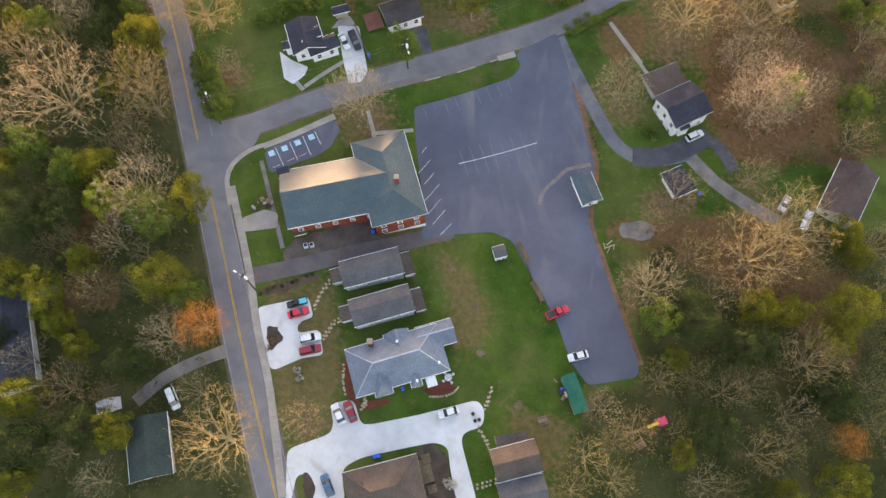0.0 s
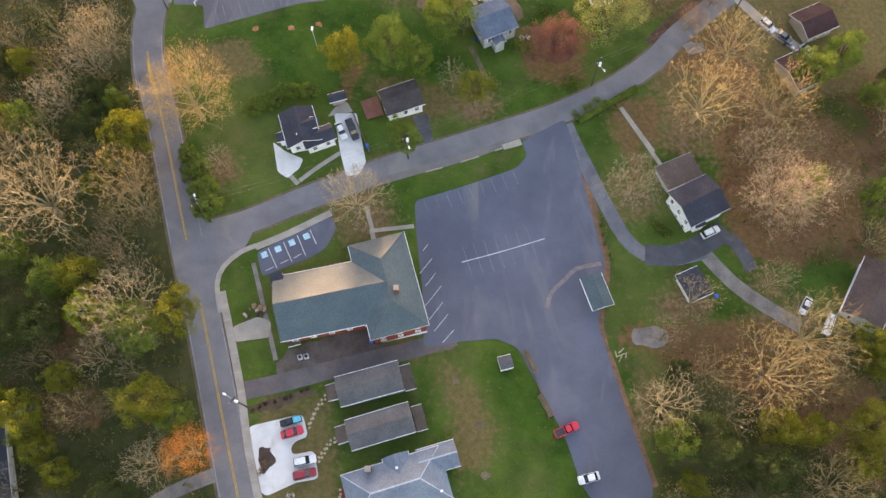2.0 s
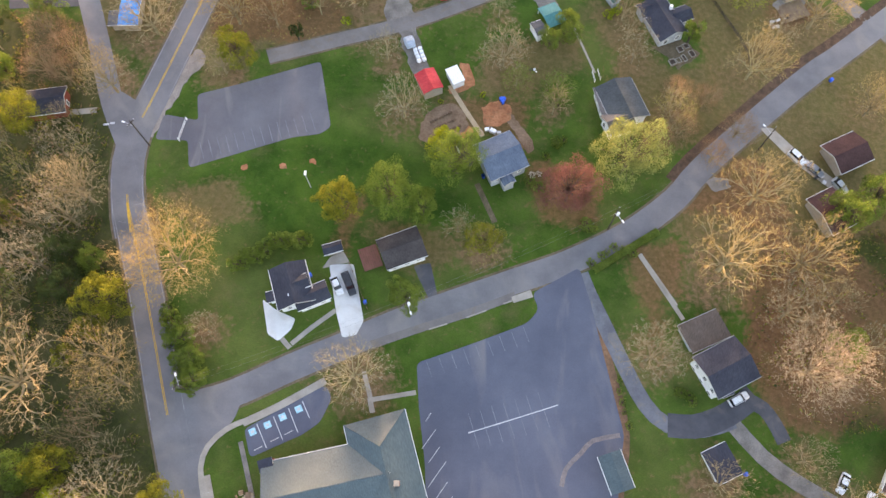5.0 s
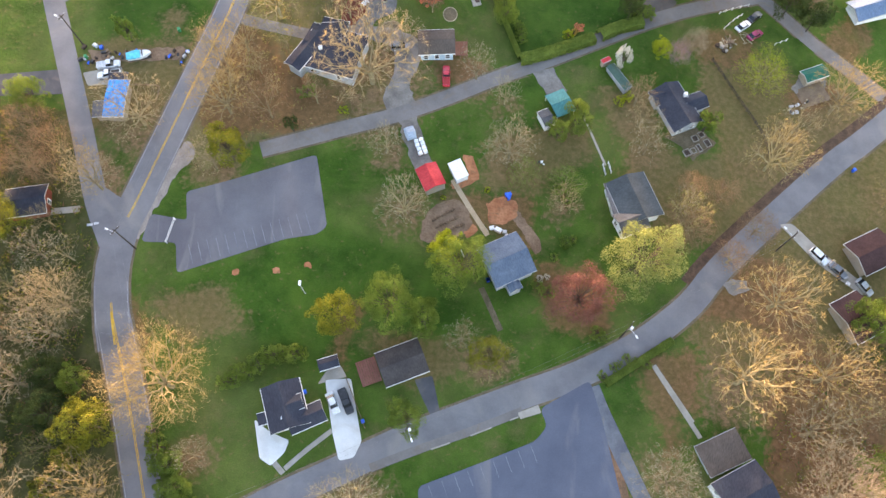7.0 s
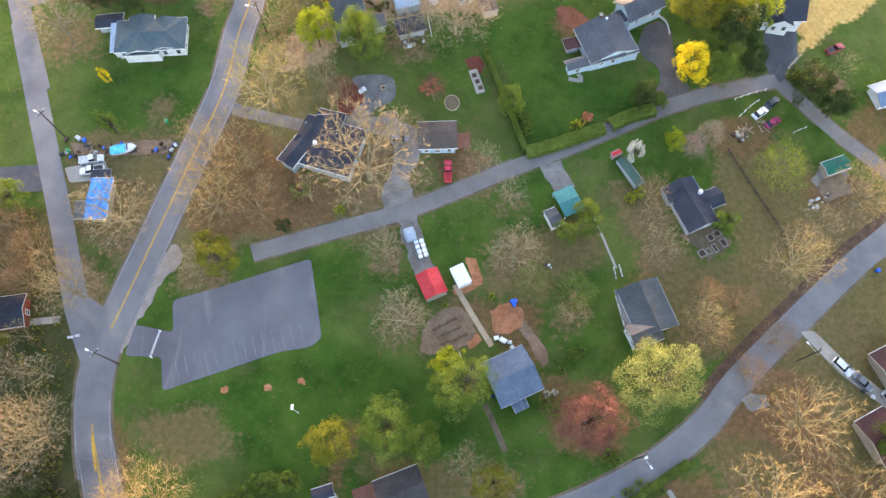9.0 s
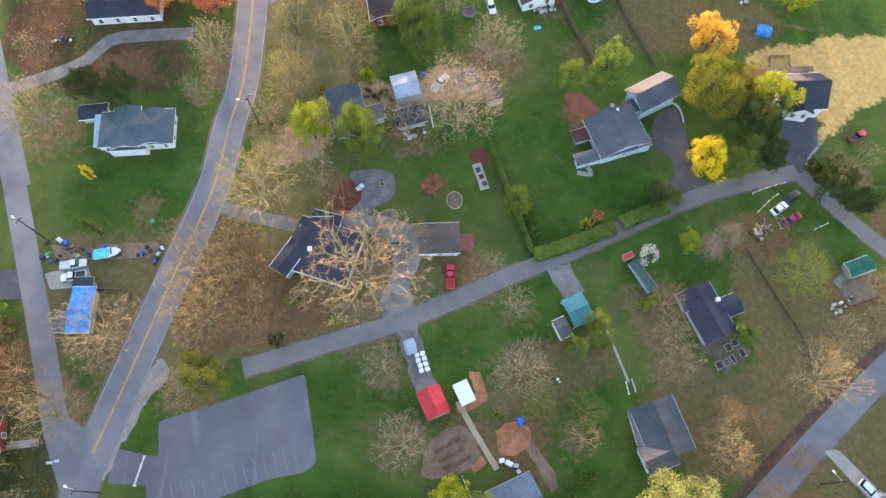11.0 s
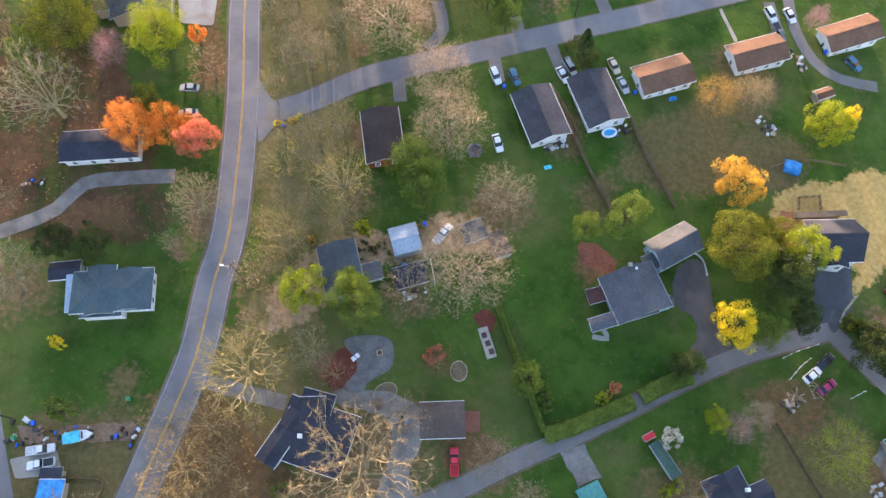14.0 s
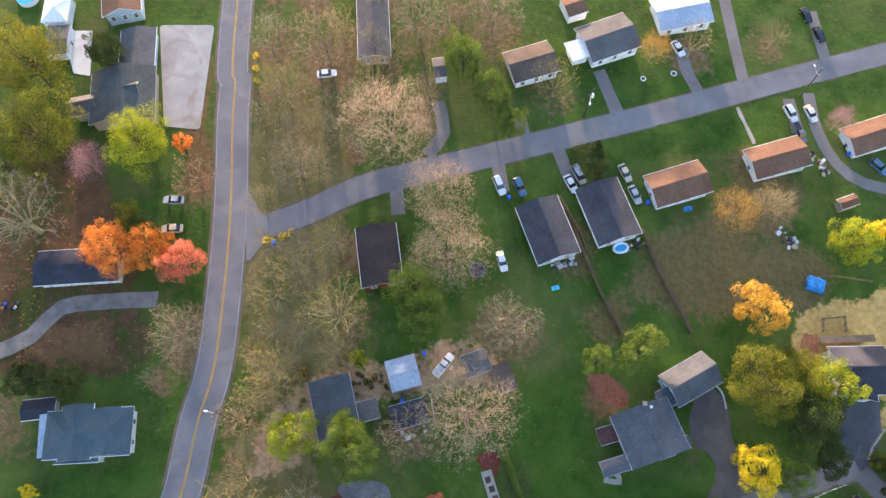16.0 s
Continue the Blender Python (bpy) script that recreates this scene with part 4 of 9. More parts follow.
tagged(part("verge", ribbon(bmesh.new(), shoulder, 0.9, -0.7, 0.07, 0.12, 3), ASPHALT_LANE), "broken old asphalt shoulder beside the street", "verge", kind="structure")
for a0, b0 in ((0.42, 0.56), (0.66, 0.74), (0.8, 0.86)):
    n_line = len(shoulder) - 1
    bit = shoulder[int(a0 * n_line):max(int(b0 * n_line), int(a0 * n_line) + 1) + 1]
    tagged(part("pavement_kerb", ribbon(bmesh.new(), bit, -0.55, -0.8, 0.14, 0.16, 1), CONCRETE_OLD), "short length of pale broken kerb", "pavement", kind="structure")

# ---- painted bays ----
bm = bmesh.new()
p, q = [(1.2, 74.6), (19.1, 80.0)]
stroke(bm, p, q, 0.16, 0.085)
for k in range(7):
    for s, reach in ((1, 3.6), (-1, 3.6)):
        c = Vector(p).lerp(Vector(q), 0.06 + 0.13 * k)
        d = (Vector(q) - Vector(p)).normalized()
        stroke(bm, c, c + s * Vector((-d.y, d.x)) * reach, 0.08, 0.085)
tagged(part("trim_bay_lines", bm, FADED_LINE), "faded white parking bay lines in two rows", "road marking", kind="structure")
bm = bmesh.new()
stroke(bm, p, q, 0.2, 0.088)
for a0, b0 in ([(-6.1, 78.3), (-7.1, 76.7)], [(-5.2, 75.1), (-7.8, 71.5)], [(-4.4, 71.9), (-6.5, 68.9)], [(-3.2, 69.1), (-6.6, 64.4)], [(-2.9, 65.4), (-5.7, 61.5)], [(-1.9, 62.8), (-4.6, 59.1)], [(-0.6, 59.5), (-3.0, 56.6)]):
    stroke(bm, a0, b0, 0.11, 0.088)
tagged(part("trim_angled_bays", bm, WHITE_LINE), "white bay lines at an angle beside the brick building", "road marking", kind="structure")
bm = bmesh.new()
p, q = [(-7.0, 88.2), (12.7, 95.5)]
for k in range(9):
    c = Vector(p).lerp(Vector(q), k / 8)
    d = (Vector(q) - Vector(p)).normalized()
    stroke(bm, c, c + Vector((d.y, -d.x)) * 3.2, 0.07, 0.085)
tagged(part("trim_bay_lines", bm, FADED_LINE), "faded parking bay lines along the grass bank", "road marking", kind="structure")
bm = bmesh.new()
for a0, b0 in ([(-38.9, 75.6), (-36.8, 71.3)], [(-35.9, 77.0), (-33.9, 72.8)], [(-33.2, 78.6), (-31.2, 74.2)], [(-30.7, 80.0), (-29.2, 76.9)]):
    stroke(bm, a0, b0, 0.16, 0.087)
tagged(part("trim_bay_lines", bm, WHITE_LINE), "white lines between accessible parking bays", "road marking", kind="structure")
for k, c in enumerate([(-39.6, 74.2), (-36.9, 75.5), (-34.2, 77.0), (-31.3, 78.5)]):
    bm = bmesh.new()
    d = Vector((0.9, 0.42)).normalized()
    stroke(bm, Vector(c) - d * 0.65, Vector(c) + d * 0.65, 1.3, 0.087)
    sign = tagged(part("trim_bay_sign", bm, BLUE_PAINT), "pale blue accessible bay square painted on asphalt", "road marking", "accessible bay signs", "structure")
    bm = bmesh.new()
    stroke(bm, Vector(c) - d * 0.3, Vector(c) + d * 0.3, 0.5, 0.095)
    part("symbol", bm, WHITE_LINE, sign)
for x, y in [(-38.3, 71.2), (-35.4, 72.8), (-32.9, 74.1)]:
    stop = thing("wheel_stop", x, y, land(x, y) + 0.05, 27, "low pale concrete wheel stop in a parking bay", "wheel stop", "wheel stops")
    bm = bmesh.new()
    for k in range(4):
        box(bm, -0.66 + 0.44 * k, 0, 0, 0.3, 0.16, 0.13, 0.03)
    part("block", bm, CONCRETE, stop)
bm = bmesh.new()
p, q = [(-54.5, 130.4), (-31.4, 137.9)]
for k in range(14):
    c = Vector(p).lerp(Vector(q), k / 13)
    d = (Vector(q) - Vector(p)).normalized()
    stroke(bm, c, c + Vector((-d.y, d.x)) * 4.2, 0.08, 0.085)
tagged(part("trim_bay_lines", bm, FADED_LINE), "faded bay lines on the field car park", "road marking", kind="structure")
bm = bmesh.new()
for a0, b0 in ([(-77.1, 138.7), (-75.9, 138.8)], [(-75.7, 139.0), (-74.7, 139.1)]):
    stroke(bm, a0, b0, 0.5, 0.09)
tagged(part("trim_stop_line", bm, WHITE_LINE), "short white stop line at the fork", "road marking", kind="structure")


# ---- houses ----
ROOF_TAUPE = roofing("taupe_shingle", (0.085, 0.068, 0.058), (0.125, 0.10, 0.085))
ROOF_CHARCOAL = roofing("charcoal_shingle", (0.046, 0.047, 0.058), (0.07, 0.071, 0.083))
OPENING_MESH = {}


def to_house(h, m):
    return h.matrix_world.inverted() @ m


def opening(h, m, w, t, door=False):
    """A window or door under house h; m: its middle on the wall, x along the wall, y outwards."""
    key = (round(w, 1), round(t, 1), door)
    if key not in OPENING_MESH:
        bm = bmesh.new()
        b = 0.12
        for x, z, sx, sz in ((0, t / 2, w + b, b), (0, -t / 2, w + b, b), (-w / 2, 0, b, t), (w / 2, 0, b, t)) + (() if door else ((0, 0, w, 0.07),)):
            box(bm, x, 0.03, z - sz / 2, sx, 0.14, sz)
        me = bpy.data.meshes.new("window")
        bm.to_mesh(me)
        bm.free()
        bm = bmesh.new()
        box(bm, 0, 0.015, -t / 2, w - 0.05, 0.05, t - 0.05)
        pane = bpy.data.meshes.new("pane")
        bm.to_mesh(pane)
        bm.free()
        OPENING_MESH[key] = (me, pane)
    me, pane = OPENING_MESH[key]
    ob = part_of("door" if door else "window", me, TRIM, h)
    ob.matrix_basis = to_house(h, m)
    part_of("leaf" if door else "pane", pane, GLASS if not door else TRIM, ob)


def wing(h, cx, cy, yaw, length, width, eave, rise, style, wall, roof, trim=TRIM, over=0.4, z=None, windows=(), storeys=1, drop=1.5, plinth=None, posts=False, cap=None):
    """Walls and roof over one rectangle of a house. The ridge runs along the length."""
    ez = land(cx, cy) + 0.86 * eave if z is None else z
    over = over + 0.15 if over >= 0.4 else over
    m = pose(cx, cy, 0, 0, 0, yaw)
    corners = [m @ Vector((sx * length / 2, sy * width / 2, 0)) for sx in (-1, 1) for sy in (-1, 1)]
    low = min(land(p.x, p.y) for p in corners) - 0.25
    k = to_house(h, m)
    a, b = length / 2, width / 2
    wa, wb = a - over, b - over
    bm = bmesh.new()
    inner = rise * wb / b if style == "gable" else 0
    vs = [bm.verts.new(v) for v in ((-wa, -wb, low), (wa, -wb, low), (wa, wb, low), (-wa, wb, low), (-wa, -wb, ez), (wa, -wb, ez), (wa, wb, ez), (-wa, wb, ez))]
    top = ez + inner - 0.05
    if style == "gable":
        vs += [bm.verts.new((-wa, 0, top)), bm.verts.new((wa, 0, top))]
        faces = [(0, 1, 5, 4), (2, 3, 7, 6), (1, 2, 6, 9, 5), (3, 0, 4, 8, 7)]
    else:
        faces = [(0, 1, 5, 4), (2, 3, 7, 6), (1, 2, 6, 5), (3, 0, 4, 7)]
    if posts:
        bm.free()
        for sx in (-1, 1):
            for sy in (-1, 1):
                bm = bmesh.new()
                box(bm, sx * wa, sy * wb, low, 0.14, 0.14, ez - low)
                bm.transform(k)
                part("post", bm, wall, h)
    else:
        for f in faces:
            bm.faces.new([vs[i] for i in f])
        bm.transform(k)
        part("wall", bm, wall, h)
    if plinth:
        bm = bmesh.new()
        box(bm, -wa, 0, low, 0.1, 2 * wb + 0.06, plinth)
        bm.transform(k)
        part("plinth", bm, TRIM, h, "white painted plinth")
    bm = bmesh.new()
    if style == "hip":
        r = max(a - b, 0.02)
        tops = [(-a, -b, 0), (a, -b, 0), (a, b, 0), (-a, b, 0), (-r, 0, rise), (r, 0, rise)]
        faces = [(0, 1, 5, 4), (1, 2, 5), (2, 3, 4, 5), (3, 0, 4)]
    elif style == "gable":
        tops = [(-a, -b, 0), (a, -b, 0), (a, b, 0), (-a, b, 0), (-a, 0, rise), (a, 0, rise)]
        faces = [(0, 1, 5, 4), (2, 3, 4, 5)]
    elif style == "shed":
        tops = [(-a, -b, 0), (a, -b, 0), (a, b, rise), (-a, b, rise)]
        faces = [(0, 1, 2, 3)]
    else:
        tops = [(-a, -b, 0), (a, -b, 0), (a, b, 0), (-a, b, 0)]
        faces = [(0, 1, 2, 3)]
    up = [bm.verts.new((x, y, ez + 0.14 + q)) for x, y, q in tops]
    down = [bm.verts.new((x, y, ez - 0.08 + q)) for x, y, q in tops]
    for f in faces:
        bm.faces.new([up[i] for i in f])
        bm.faces.new([down[i] for i in reversed(f)])
    for e in [e for e in bm.edges if e.is_boundary and e.verts[0] in up]:
        i, j = up.index(e.verts[0]), up.index(e.verts[1])
        bm.faces.new((up[i], up[j], down[j], down[i])).material_index = 1
    bm.transform(k)
    part("roof", bm, [roof, trim], h)
    if style in ("gable", "hip"):
        r = a if style == "gable" else max(a - b, 0.1)
        bm = bmesh.new()
        box(bm, 0, 0, ez + rise + 0.10, 2 * r, 0.3, 0.09, 0.03)
        if style == "hip":
            for sx in (-1, 1):
                for sy in (-1, 1):
                    tube(bm, (sx * a, sy * b, ez + 0.14), (sx * r, 0, ez + rise + 0.14), 0.09, 0.09, 4)
        bm.transform(k)
        part("ridge_cap", bm, cap or roof, h)
    if style != "shed":
        for sy in (-1, 1):
            bm = bmesh.new()
            box(bm, 0, sy * (b + 0.05), ez - 0.02, length, 0.1, 0.12)
            bm.transform(k)
            part("gutter", bm, trim, h)
    for side, count in windows:
        run = 2 * (wa if side in "sn" else wb)
        for s in range(storeys):
            for i in range(count):
                d = run * ((i + 0.5) / count - 0.5)
                wm = {"s": pose(d, -wb, 0, 0, 0, 180), "n": pose(d, wb, 0), "e": pose(wa, d, 0, 0, 0, -90), "w": pose(-wa, d, 0, 0, 0, 90)}[side]
                opening(h, m @ Matrix.Translation((0, 0, ez - drop - 2.6 * s)) @ wm, 1.0, 1.35)
    return ez


def house(label, x, y, yaw=0.0, name="house", category="house", group=""):
    return thing(name, x, y, None, yaw, label, category, group)


def chimney(h, x, y, z, s=0.8, tall=1.6):
    m = to_house(h, pose(x, y, 0))
    bm = bmesh.new()
    box(bm, 0, 0, z - 1.5, s, s, tall + 1.5)
    box(bm, 0, 0, z + tall, s + 0.2, s + 0.2, 0.15, mat=1)
    box(bm, 0, 0, z + tall + 0.15, s * 0.5, s * 0.5, 0.25, mat=1)
    bm.transform(m)
    part("chimney", bm, [BRICK, CONCRETE_OLD], h, "brick chimney with a pale cap")


def roof_vent(h, x, y, z, s=0.45):
    bm = bmesh.new()
    box(bm, 0, 0, z - 1.2, s, s, 1.1, 0.05)
    bm.transform(to_house(h, pose(x, y, 0)))
    part("vent", bm, LAMP_WHITE, h, "small white roof vent")


def simple(label, rect, eave, rise, style, wall, roof, windows=(), trim=TRIM, name="house", category="house", over=0.4):
    h = house(label, rect[0], rect[1], rect[2], name, category)
    wing(h, *rect, eave, rise, style, wall, roof, trim, over, windows=windows)
    return h


# the brick building beside the car park
church = house("large two-wing red brick building with blue-green shingle roofs", -19.25, 64.81, 15, "brick_building", "building")
wing(church, -24.22, 64.11, 11.7, 22.94, 13.45, 0, 3.2, "gable", BRICK, ROOF_TEAL, z=5.0, windows=[("s", 6), ("n", 5)], drop=2.6)
wing(church, -13.70, 66.73, 105.2, 20.29, 11.65, 0, 3.4, "hip", BRICK, ROOF_TEAL, z=5.0, windows=[("w", 3), ("s", 5)], storeys=3, drop=1.7, plinth=1.7)
wing(church, -35.74, 67.97, 16.8, 2.69, 2.22, 0, 0.3, "shed", BRICK, ROOF_NAVY, z=5.4, over=0.1)
wing(church, -32.34, 56.27, 14.6, 2.49, 2.04, 0, 0.2, "flat", BRICK, ROOF_TAUPE, z=1.6, over=0.15)
chimney(church, -11.61, 64.61, 8.2)
for px, py in ([(-30.9, 53.0), (-29.7, 53.2)]):
    ac = thing("air_conditioner", px, py, None, 15, "grey boxy air conditioner beside a brick wall", "air conditioner", "air conditioners by the brick wall")
    block("case", PALE_STUFF, ac, 0, 0, 0, 0.9, 0.9, 0.9, 0.05)
    bm = bmesh.new()
    tube(bm, (0, 0, 0.9), (0, 0, 0.95), 0.36, 0.34, 12)
    part("fan_grille", bm, DARK_STUFF, ac)

for label, main, wl, wr in (("long grey bungalow with grey shingle roof and open end porches", (-16.87, 47.54, 15.1, 12.53, 5.82), (-24.06, 46.04, 16.2, 2.12, 3.11), (-9.72, 49.08, 15.7, 2.23, 4.99)),
                            ("long grey bungalow with grey shingle roof and low end porches", (-14.57, 39.59, 16.3, 12.50, 5.77), (-21.77, 38.19, 17.2, 2.33, 3.17), (-7.33, 41.33, 15.9, 2.13, 4.79))):
    b = house(label, main[0], main[1], main[2], "bungalow", "bungalow", "twin grey bungalows")
    wing(b, *main, 4.0, 1.7, "gable", SIDING_GREY, ROOF_GREY, windows=[("s", 8)], over=0.3, drop=1.2)
    for w in (wl, wr):
        wing(b, *w, 2.5, 0.25, "flat", SIDING_GREY, ROOF_TAUPE, over=0.25)

big = house("large house with blue-grey hipped shingle roof and white trim", -11.01, 28.50, 17)
wing(big, -11.28, 28.78, 16.5, 18.95, 9.75, 3.4, 3.3, "hip", SIDING_WHITE, ROOF_SLATE, windows=[("s", 5), ("w", 2)], cap=ROOF_SILVER)
wing(big, -3.74, 33.90, 15.8, 7.42, 4.99, 3.35, 2.0, "gable", SIDING_WHITE, ROOF_SLATE, windows=[("s", 3)], cap=ROOF_SILVER)
wing(big, -14.15, 24.46, 105.8, 5.37, 3.42, 3.45, 2.2, "hip", SIDING_WHITE, ROOF_SLATE)
wing(big, -7.65, 25.07, 105.3, 3.06, 2.14, 3.45, 1.5, "hip", SIDING_WHITE, ROOF_SLATE)
wing(big, -11.19, 32.63, 107.2, 3.85, 5.00, 3.45, 1.8, "gable", SIDING_WHITE, ROOF_SLATE)
chimney(big, -16.37, 31.76, land(-16.37, 31.76) + 4.6, 0.9, 1.2)
for px in ([(-11.2, 32.0), (-7.6, 29.8), (-6.3, 29.3), (-7.2, 24.5), (-3.0, 28.0)]):
    roof_vent(big, px[0], px[1], land(*px) + 5.4)
block("awning", TRIM, big, *(to_house(big, pose(-4.51, 24.60, 0, 0, 0, 17)).translation.xy), 2.6, 2.0, 1.9, 0.12, label="white porch awning")

brown = house("house with taupe shingle roof beside a concrete drive", -13.19, 5.49, 15)
wing(brown, -13.09, 4.93, 14.2, 14.34, 9.40, 3.2, 2.6, "hip", SIDING_TAN, ROOF_TAUPE, windows=[("n", 4)])
wing(brown, -16.46, 3.46, -74.5, 5.65, 2.90, 3.3, 1.6, "gable", SIDING_TAN, ROOF_TAUPE)
corner = house("house with taupe shingle roofs and white gable trim", 11.51, 8.50, 10)
wing(corner, 11.36, 9.96, 13.9, 8.87, 6.09, 4.5, 2.0, "gable", SIDING_WHITE, ROOF_TAUPE, windows=[("w", 2)])
wing(corner, 12.51, 3.96, 11.0, 9.02, 5.92, 4.45, 1.8, "gable", SIDING_WHITE, ROOF_GREY)
wing(corner, 10.80, 14.01, 9.4, 6.35, 1.92, 3.2, 0.3, "shed", SIDING_WHITE, ROOF_TAUPE)

white = house("white two-storey house with dark navy roof and tall gable wall", 49.61, 87.35, -20)
wing(white, 51.45, 86.47, 26.3, 9.82, 9.03, 5.2, 1.5, "gable", SIDING_WHITE, ROOF_NAVY, windows=[("w", 3), ("s", 3)], storeys=2, trim=GUTTER)
wing(white, 48.61, 94.06, 23.3, 8.90, 6.10, 2.8, 0.3, "flat", SIDING_GREY, ROOF_TAUPE, trim=GUTTER)
simple("small white shed with dark blue-green roof at the car park", (28.91, 67.06, 107.2, 7.25, 4.66), 3.0, 1.0, "gable", SIDING_WHITE, ROOF_TEAL, [("w", 1)], name="shed", category="shed")
simple("flat-roofed white garage under bare branches", (49.14, 68.72, 23.9, 5.34, 6.39), 2.8, 0.1, "flat", SIDING_WHITE, ROOF_NAVY, [("s", 1)], name="garage", category="garage")
simple("house with dark brown shingle roof and white gable end", (87.36, 67.42, 58.1, 14.27, 8.77), 3.9, 2.0, "gable", SIDING_WHITE, roofing("brown_taupe_shingle", (0.075, 0.055, 0.052), (0.11, 0.082, 0.074)), [("w", 2)])
ramp = thing("wooden_ramp", 77.71, 61.38, None, 62, "long white wooden ramp beside a brown-roofed house", "ramp")
block("deck", SIDING_WHITE, ramp, 0, 0, 0.9, 5.0, 1.4, 0.12)
for sx in (-2.3, 0, 2.3):
    for sy in (-0.6, 0.6):
        block("post", TRIM, ramp, sx, sy, -0.3, 0.12, 0.12, 2.1)
for sy in (-0.65, 0.65):
    block("rail", TRIM, ramp, 0, sy, 1.75, 5.0, 0.1, 0.1)
simple("tiny white shed with grey roof on the lawn", (9.60, 52.41, 14.5, 2.72, 2.65), 2.2, 0.5, "gable", SIDING_WHITE, ROOF_GREY, [("s", 2)], name="shed", category="shed", over=0.15)
simple("long shed with bright dark-green metal roof", (23.53, 22.82, 108.0, 7.74, 2.86), 2.6, 0.8, "gable", SIDING_TAN, ROOF_DARKGREEN, trim=ROOF_DARKGREEN, name="shed", category="shed", over=0.2)
simple("dark green-roofed house among leafless trees", (-57.26, 12.29, 103.8, 11.59, 8.01), 3.2, 1.5, "gable", SIDING_TAN, roofing("dull_green_shingle", (0.035, 0.05, 0.045), (0.055, 0.075, 0.066)), [("w", 2)])
simple("house with grey shingle roof deep in the trees", (-87.06, 32.60, 107.6, 21.17, 8.51), 3.4, 1.6, "gable", SIDING_WHITE, roofing("dark_slate_shingle", (0.045, 0.05, 0.062), (0.07, 0.075, 0.09)))

navy_home = house("dark navy-roofed house with white gables and porch", -32.55, 101.63, 20)
wing(navy_home, -33.46, 102.00, 107.3, 8.86, 7.45, 3.6, 1.5, "gable", SIDING_WHITE, ROOF_NAVY, windows=[("w", 2)])
wing(navy_home, -29.50, 99.97, 23.6, 7.05, 4.04, 3.5, 1.3, "gable", SIDING_WHITE, ROOF_NAVY, windows=[("s", 2)])
wing(navy_home, -37.23, 99.75, 15.5, 2.40, 2.23, 3.1, 0.2, "flat", SIDING_WHITE, ROOF_NAVY)
roof_vent(navy_home, -33.38, 99.80, land(-33.38, 99.80) + 4.6, 0.8)
patch("pavement_front_patio", [(-39.7, 99.9), (-36.8, 97.7), (-33.0, 96.1), (-33.7, 93.9), (-36.1, 91.5), (-38.2, 92.9)], CONCRETE, 0.06, "pale concrete patio in front of a house", "patio", 0.5)
patch("pavement_rear_patio", [(-28.3, 106.6), (-22.8, 108.1), (-24.2, 110.4), (-26.8, 109.1)], CONCRETE_OLD, 0.06, "worn concrete yard behind a drive", "patio", 0.3)
simple("small dark-roofed outbuilding behind a drive", (-26.03, 110.25, 16.7, 3.99, 2.28), 2.6, 0.6, "gable", SIDING_TAN, ROOF_NAVY, name="outbuilding", category="outbuilding")
porch_house = simple("small house with dark taupe roof and white gable", (-12.06, 110.48, 20.8, 8.89, 6.95), 3.4, 1.3, "gable", SIDING_WHITE, roofing("dark_taupe_shingle", (0.055, 0.048, 0.048), (0.08, 0.07, 0.068)), [("s", 3)])
deck = thing("wooden_deck", -18.64, 109.08, None, 20, "worn red-stained wooden deck beside a house", "deck")
for i in range(9):
    block("board", WOOD_RED, deck, -1.75 + 0.44 * i, 0, 0.45, 0.4, 5.0, 0.06)
for sx in (-1.7, 1.7):
    for sy in (-2.3, 2.3):
        block("post", WOOD_RED, deck, sx, sy, -0.4, 0.14, 0.14, 0.86)
blue_home = house("house with pale blue-grey roof and white porch", 8.54, 131.64, 25)
wing(blue_home, 8.62, 131.25, 24.6, 9.06, 9.26, 4.3, 1.7, "gable", SIDING_GREY, ROOF_BLUE, windows=[("s", 3), ("w", 2)], trim=GUTTER)
cottage = house("cottage with grey-green roof and white west porch", 35.90, 144.40, -60)
wing(cottage, 35.81, 144.86, 108.6, 10.43, 8.69, 3.6, 1.6, "gable", SIDING_WHITE, roofing("grey_green_shingle", (0.05, 0.060, 0.068), (0.08, 0.092, 0.10)), windows=[("n", 3)], trim=GUTTER)
wing(cottage, 31.21, 145.15, 101.8, 7.14, 1.74, 3.0, 0.3, "shed", SIDING_WHITE, ROOF_GREY, windows=[("n", 2)], trim=GUTTER)
simple("red metal-roofed shed at the end of a gravel drive", (-6.75, 149.63, 113.5, 5.57, 4.57), 2.6, 0.8, "gable", SIDING_TAN, ROOF_RED, trim=ROOF_RED, name="shed", category="shed", over=0.15)
simple("small white flat-roofed garden shed beside bare clay", (-0.92, 151.48, 24.9, 2.95, 4.28), 2.2, 0.2, "shed", SIDING_WHITE, LAMP_WHITE, name="shed", category="shed", over=0.15)
carport = house("teal metal-roofed carport on white posts", 21.57, 167.21, -25, "carport", "carport")
wing(carport, 21.55, 167.58, 24.2, 4.53, 5.84, 2.2, 0.5, "gable", TRIM, ROOF_GREEN, ROOF_GREEN, 0.2, posts=True)
simple("small grey shed beside a teal carport", (18.34, 163.95, 24.5, 2.68, 3.98), 2.2, 0.4, "gable", SIDING_WHITE, ROOF_GREY, name="shed", category="shed", over=0.15)
navy_wide = house("wide dark navy-roofed house with a rear wing", 47.39, 167.59, -60)
wing(navy_wide, 47.10, 167.20, 113, 11.2, 7.2, 2.9, 1.7, "gable", SIDING_GREY, ROOF_NAVY, windows=[("w", 2)], trim=GUTTER)
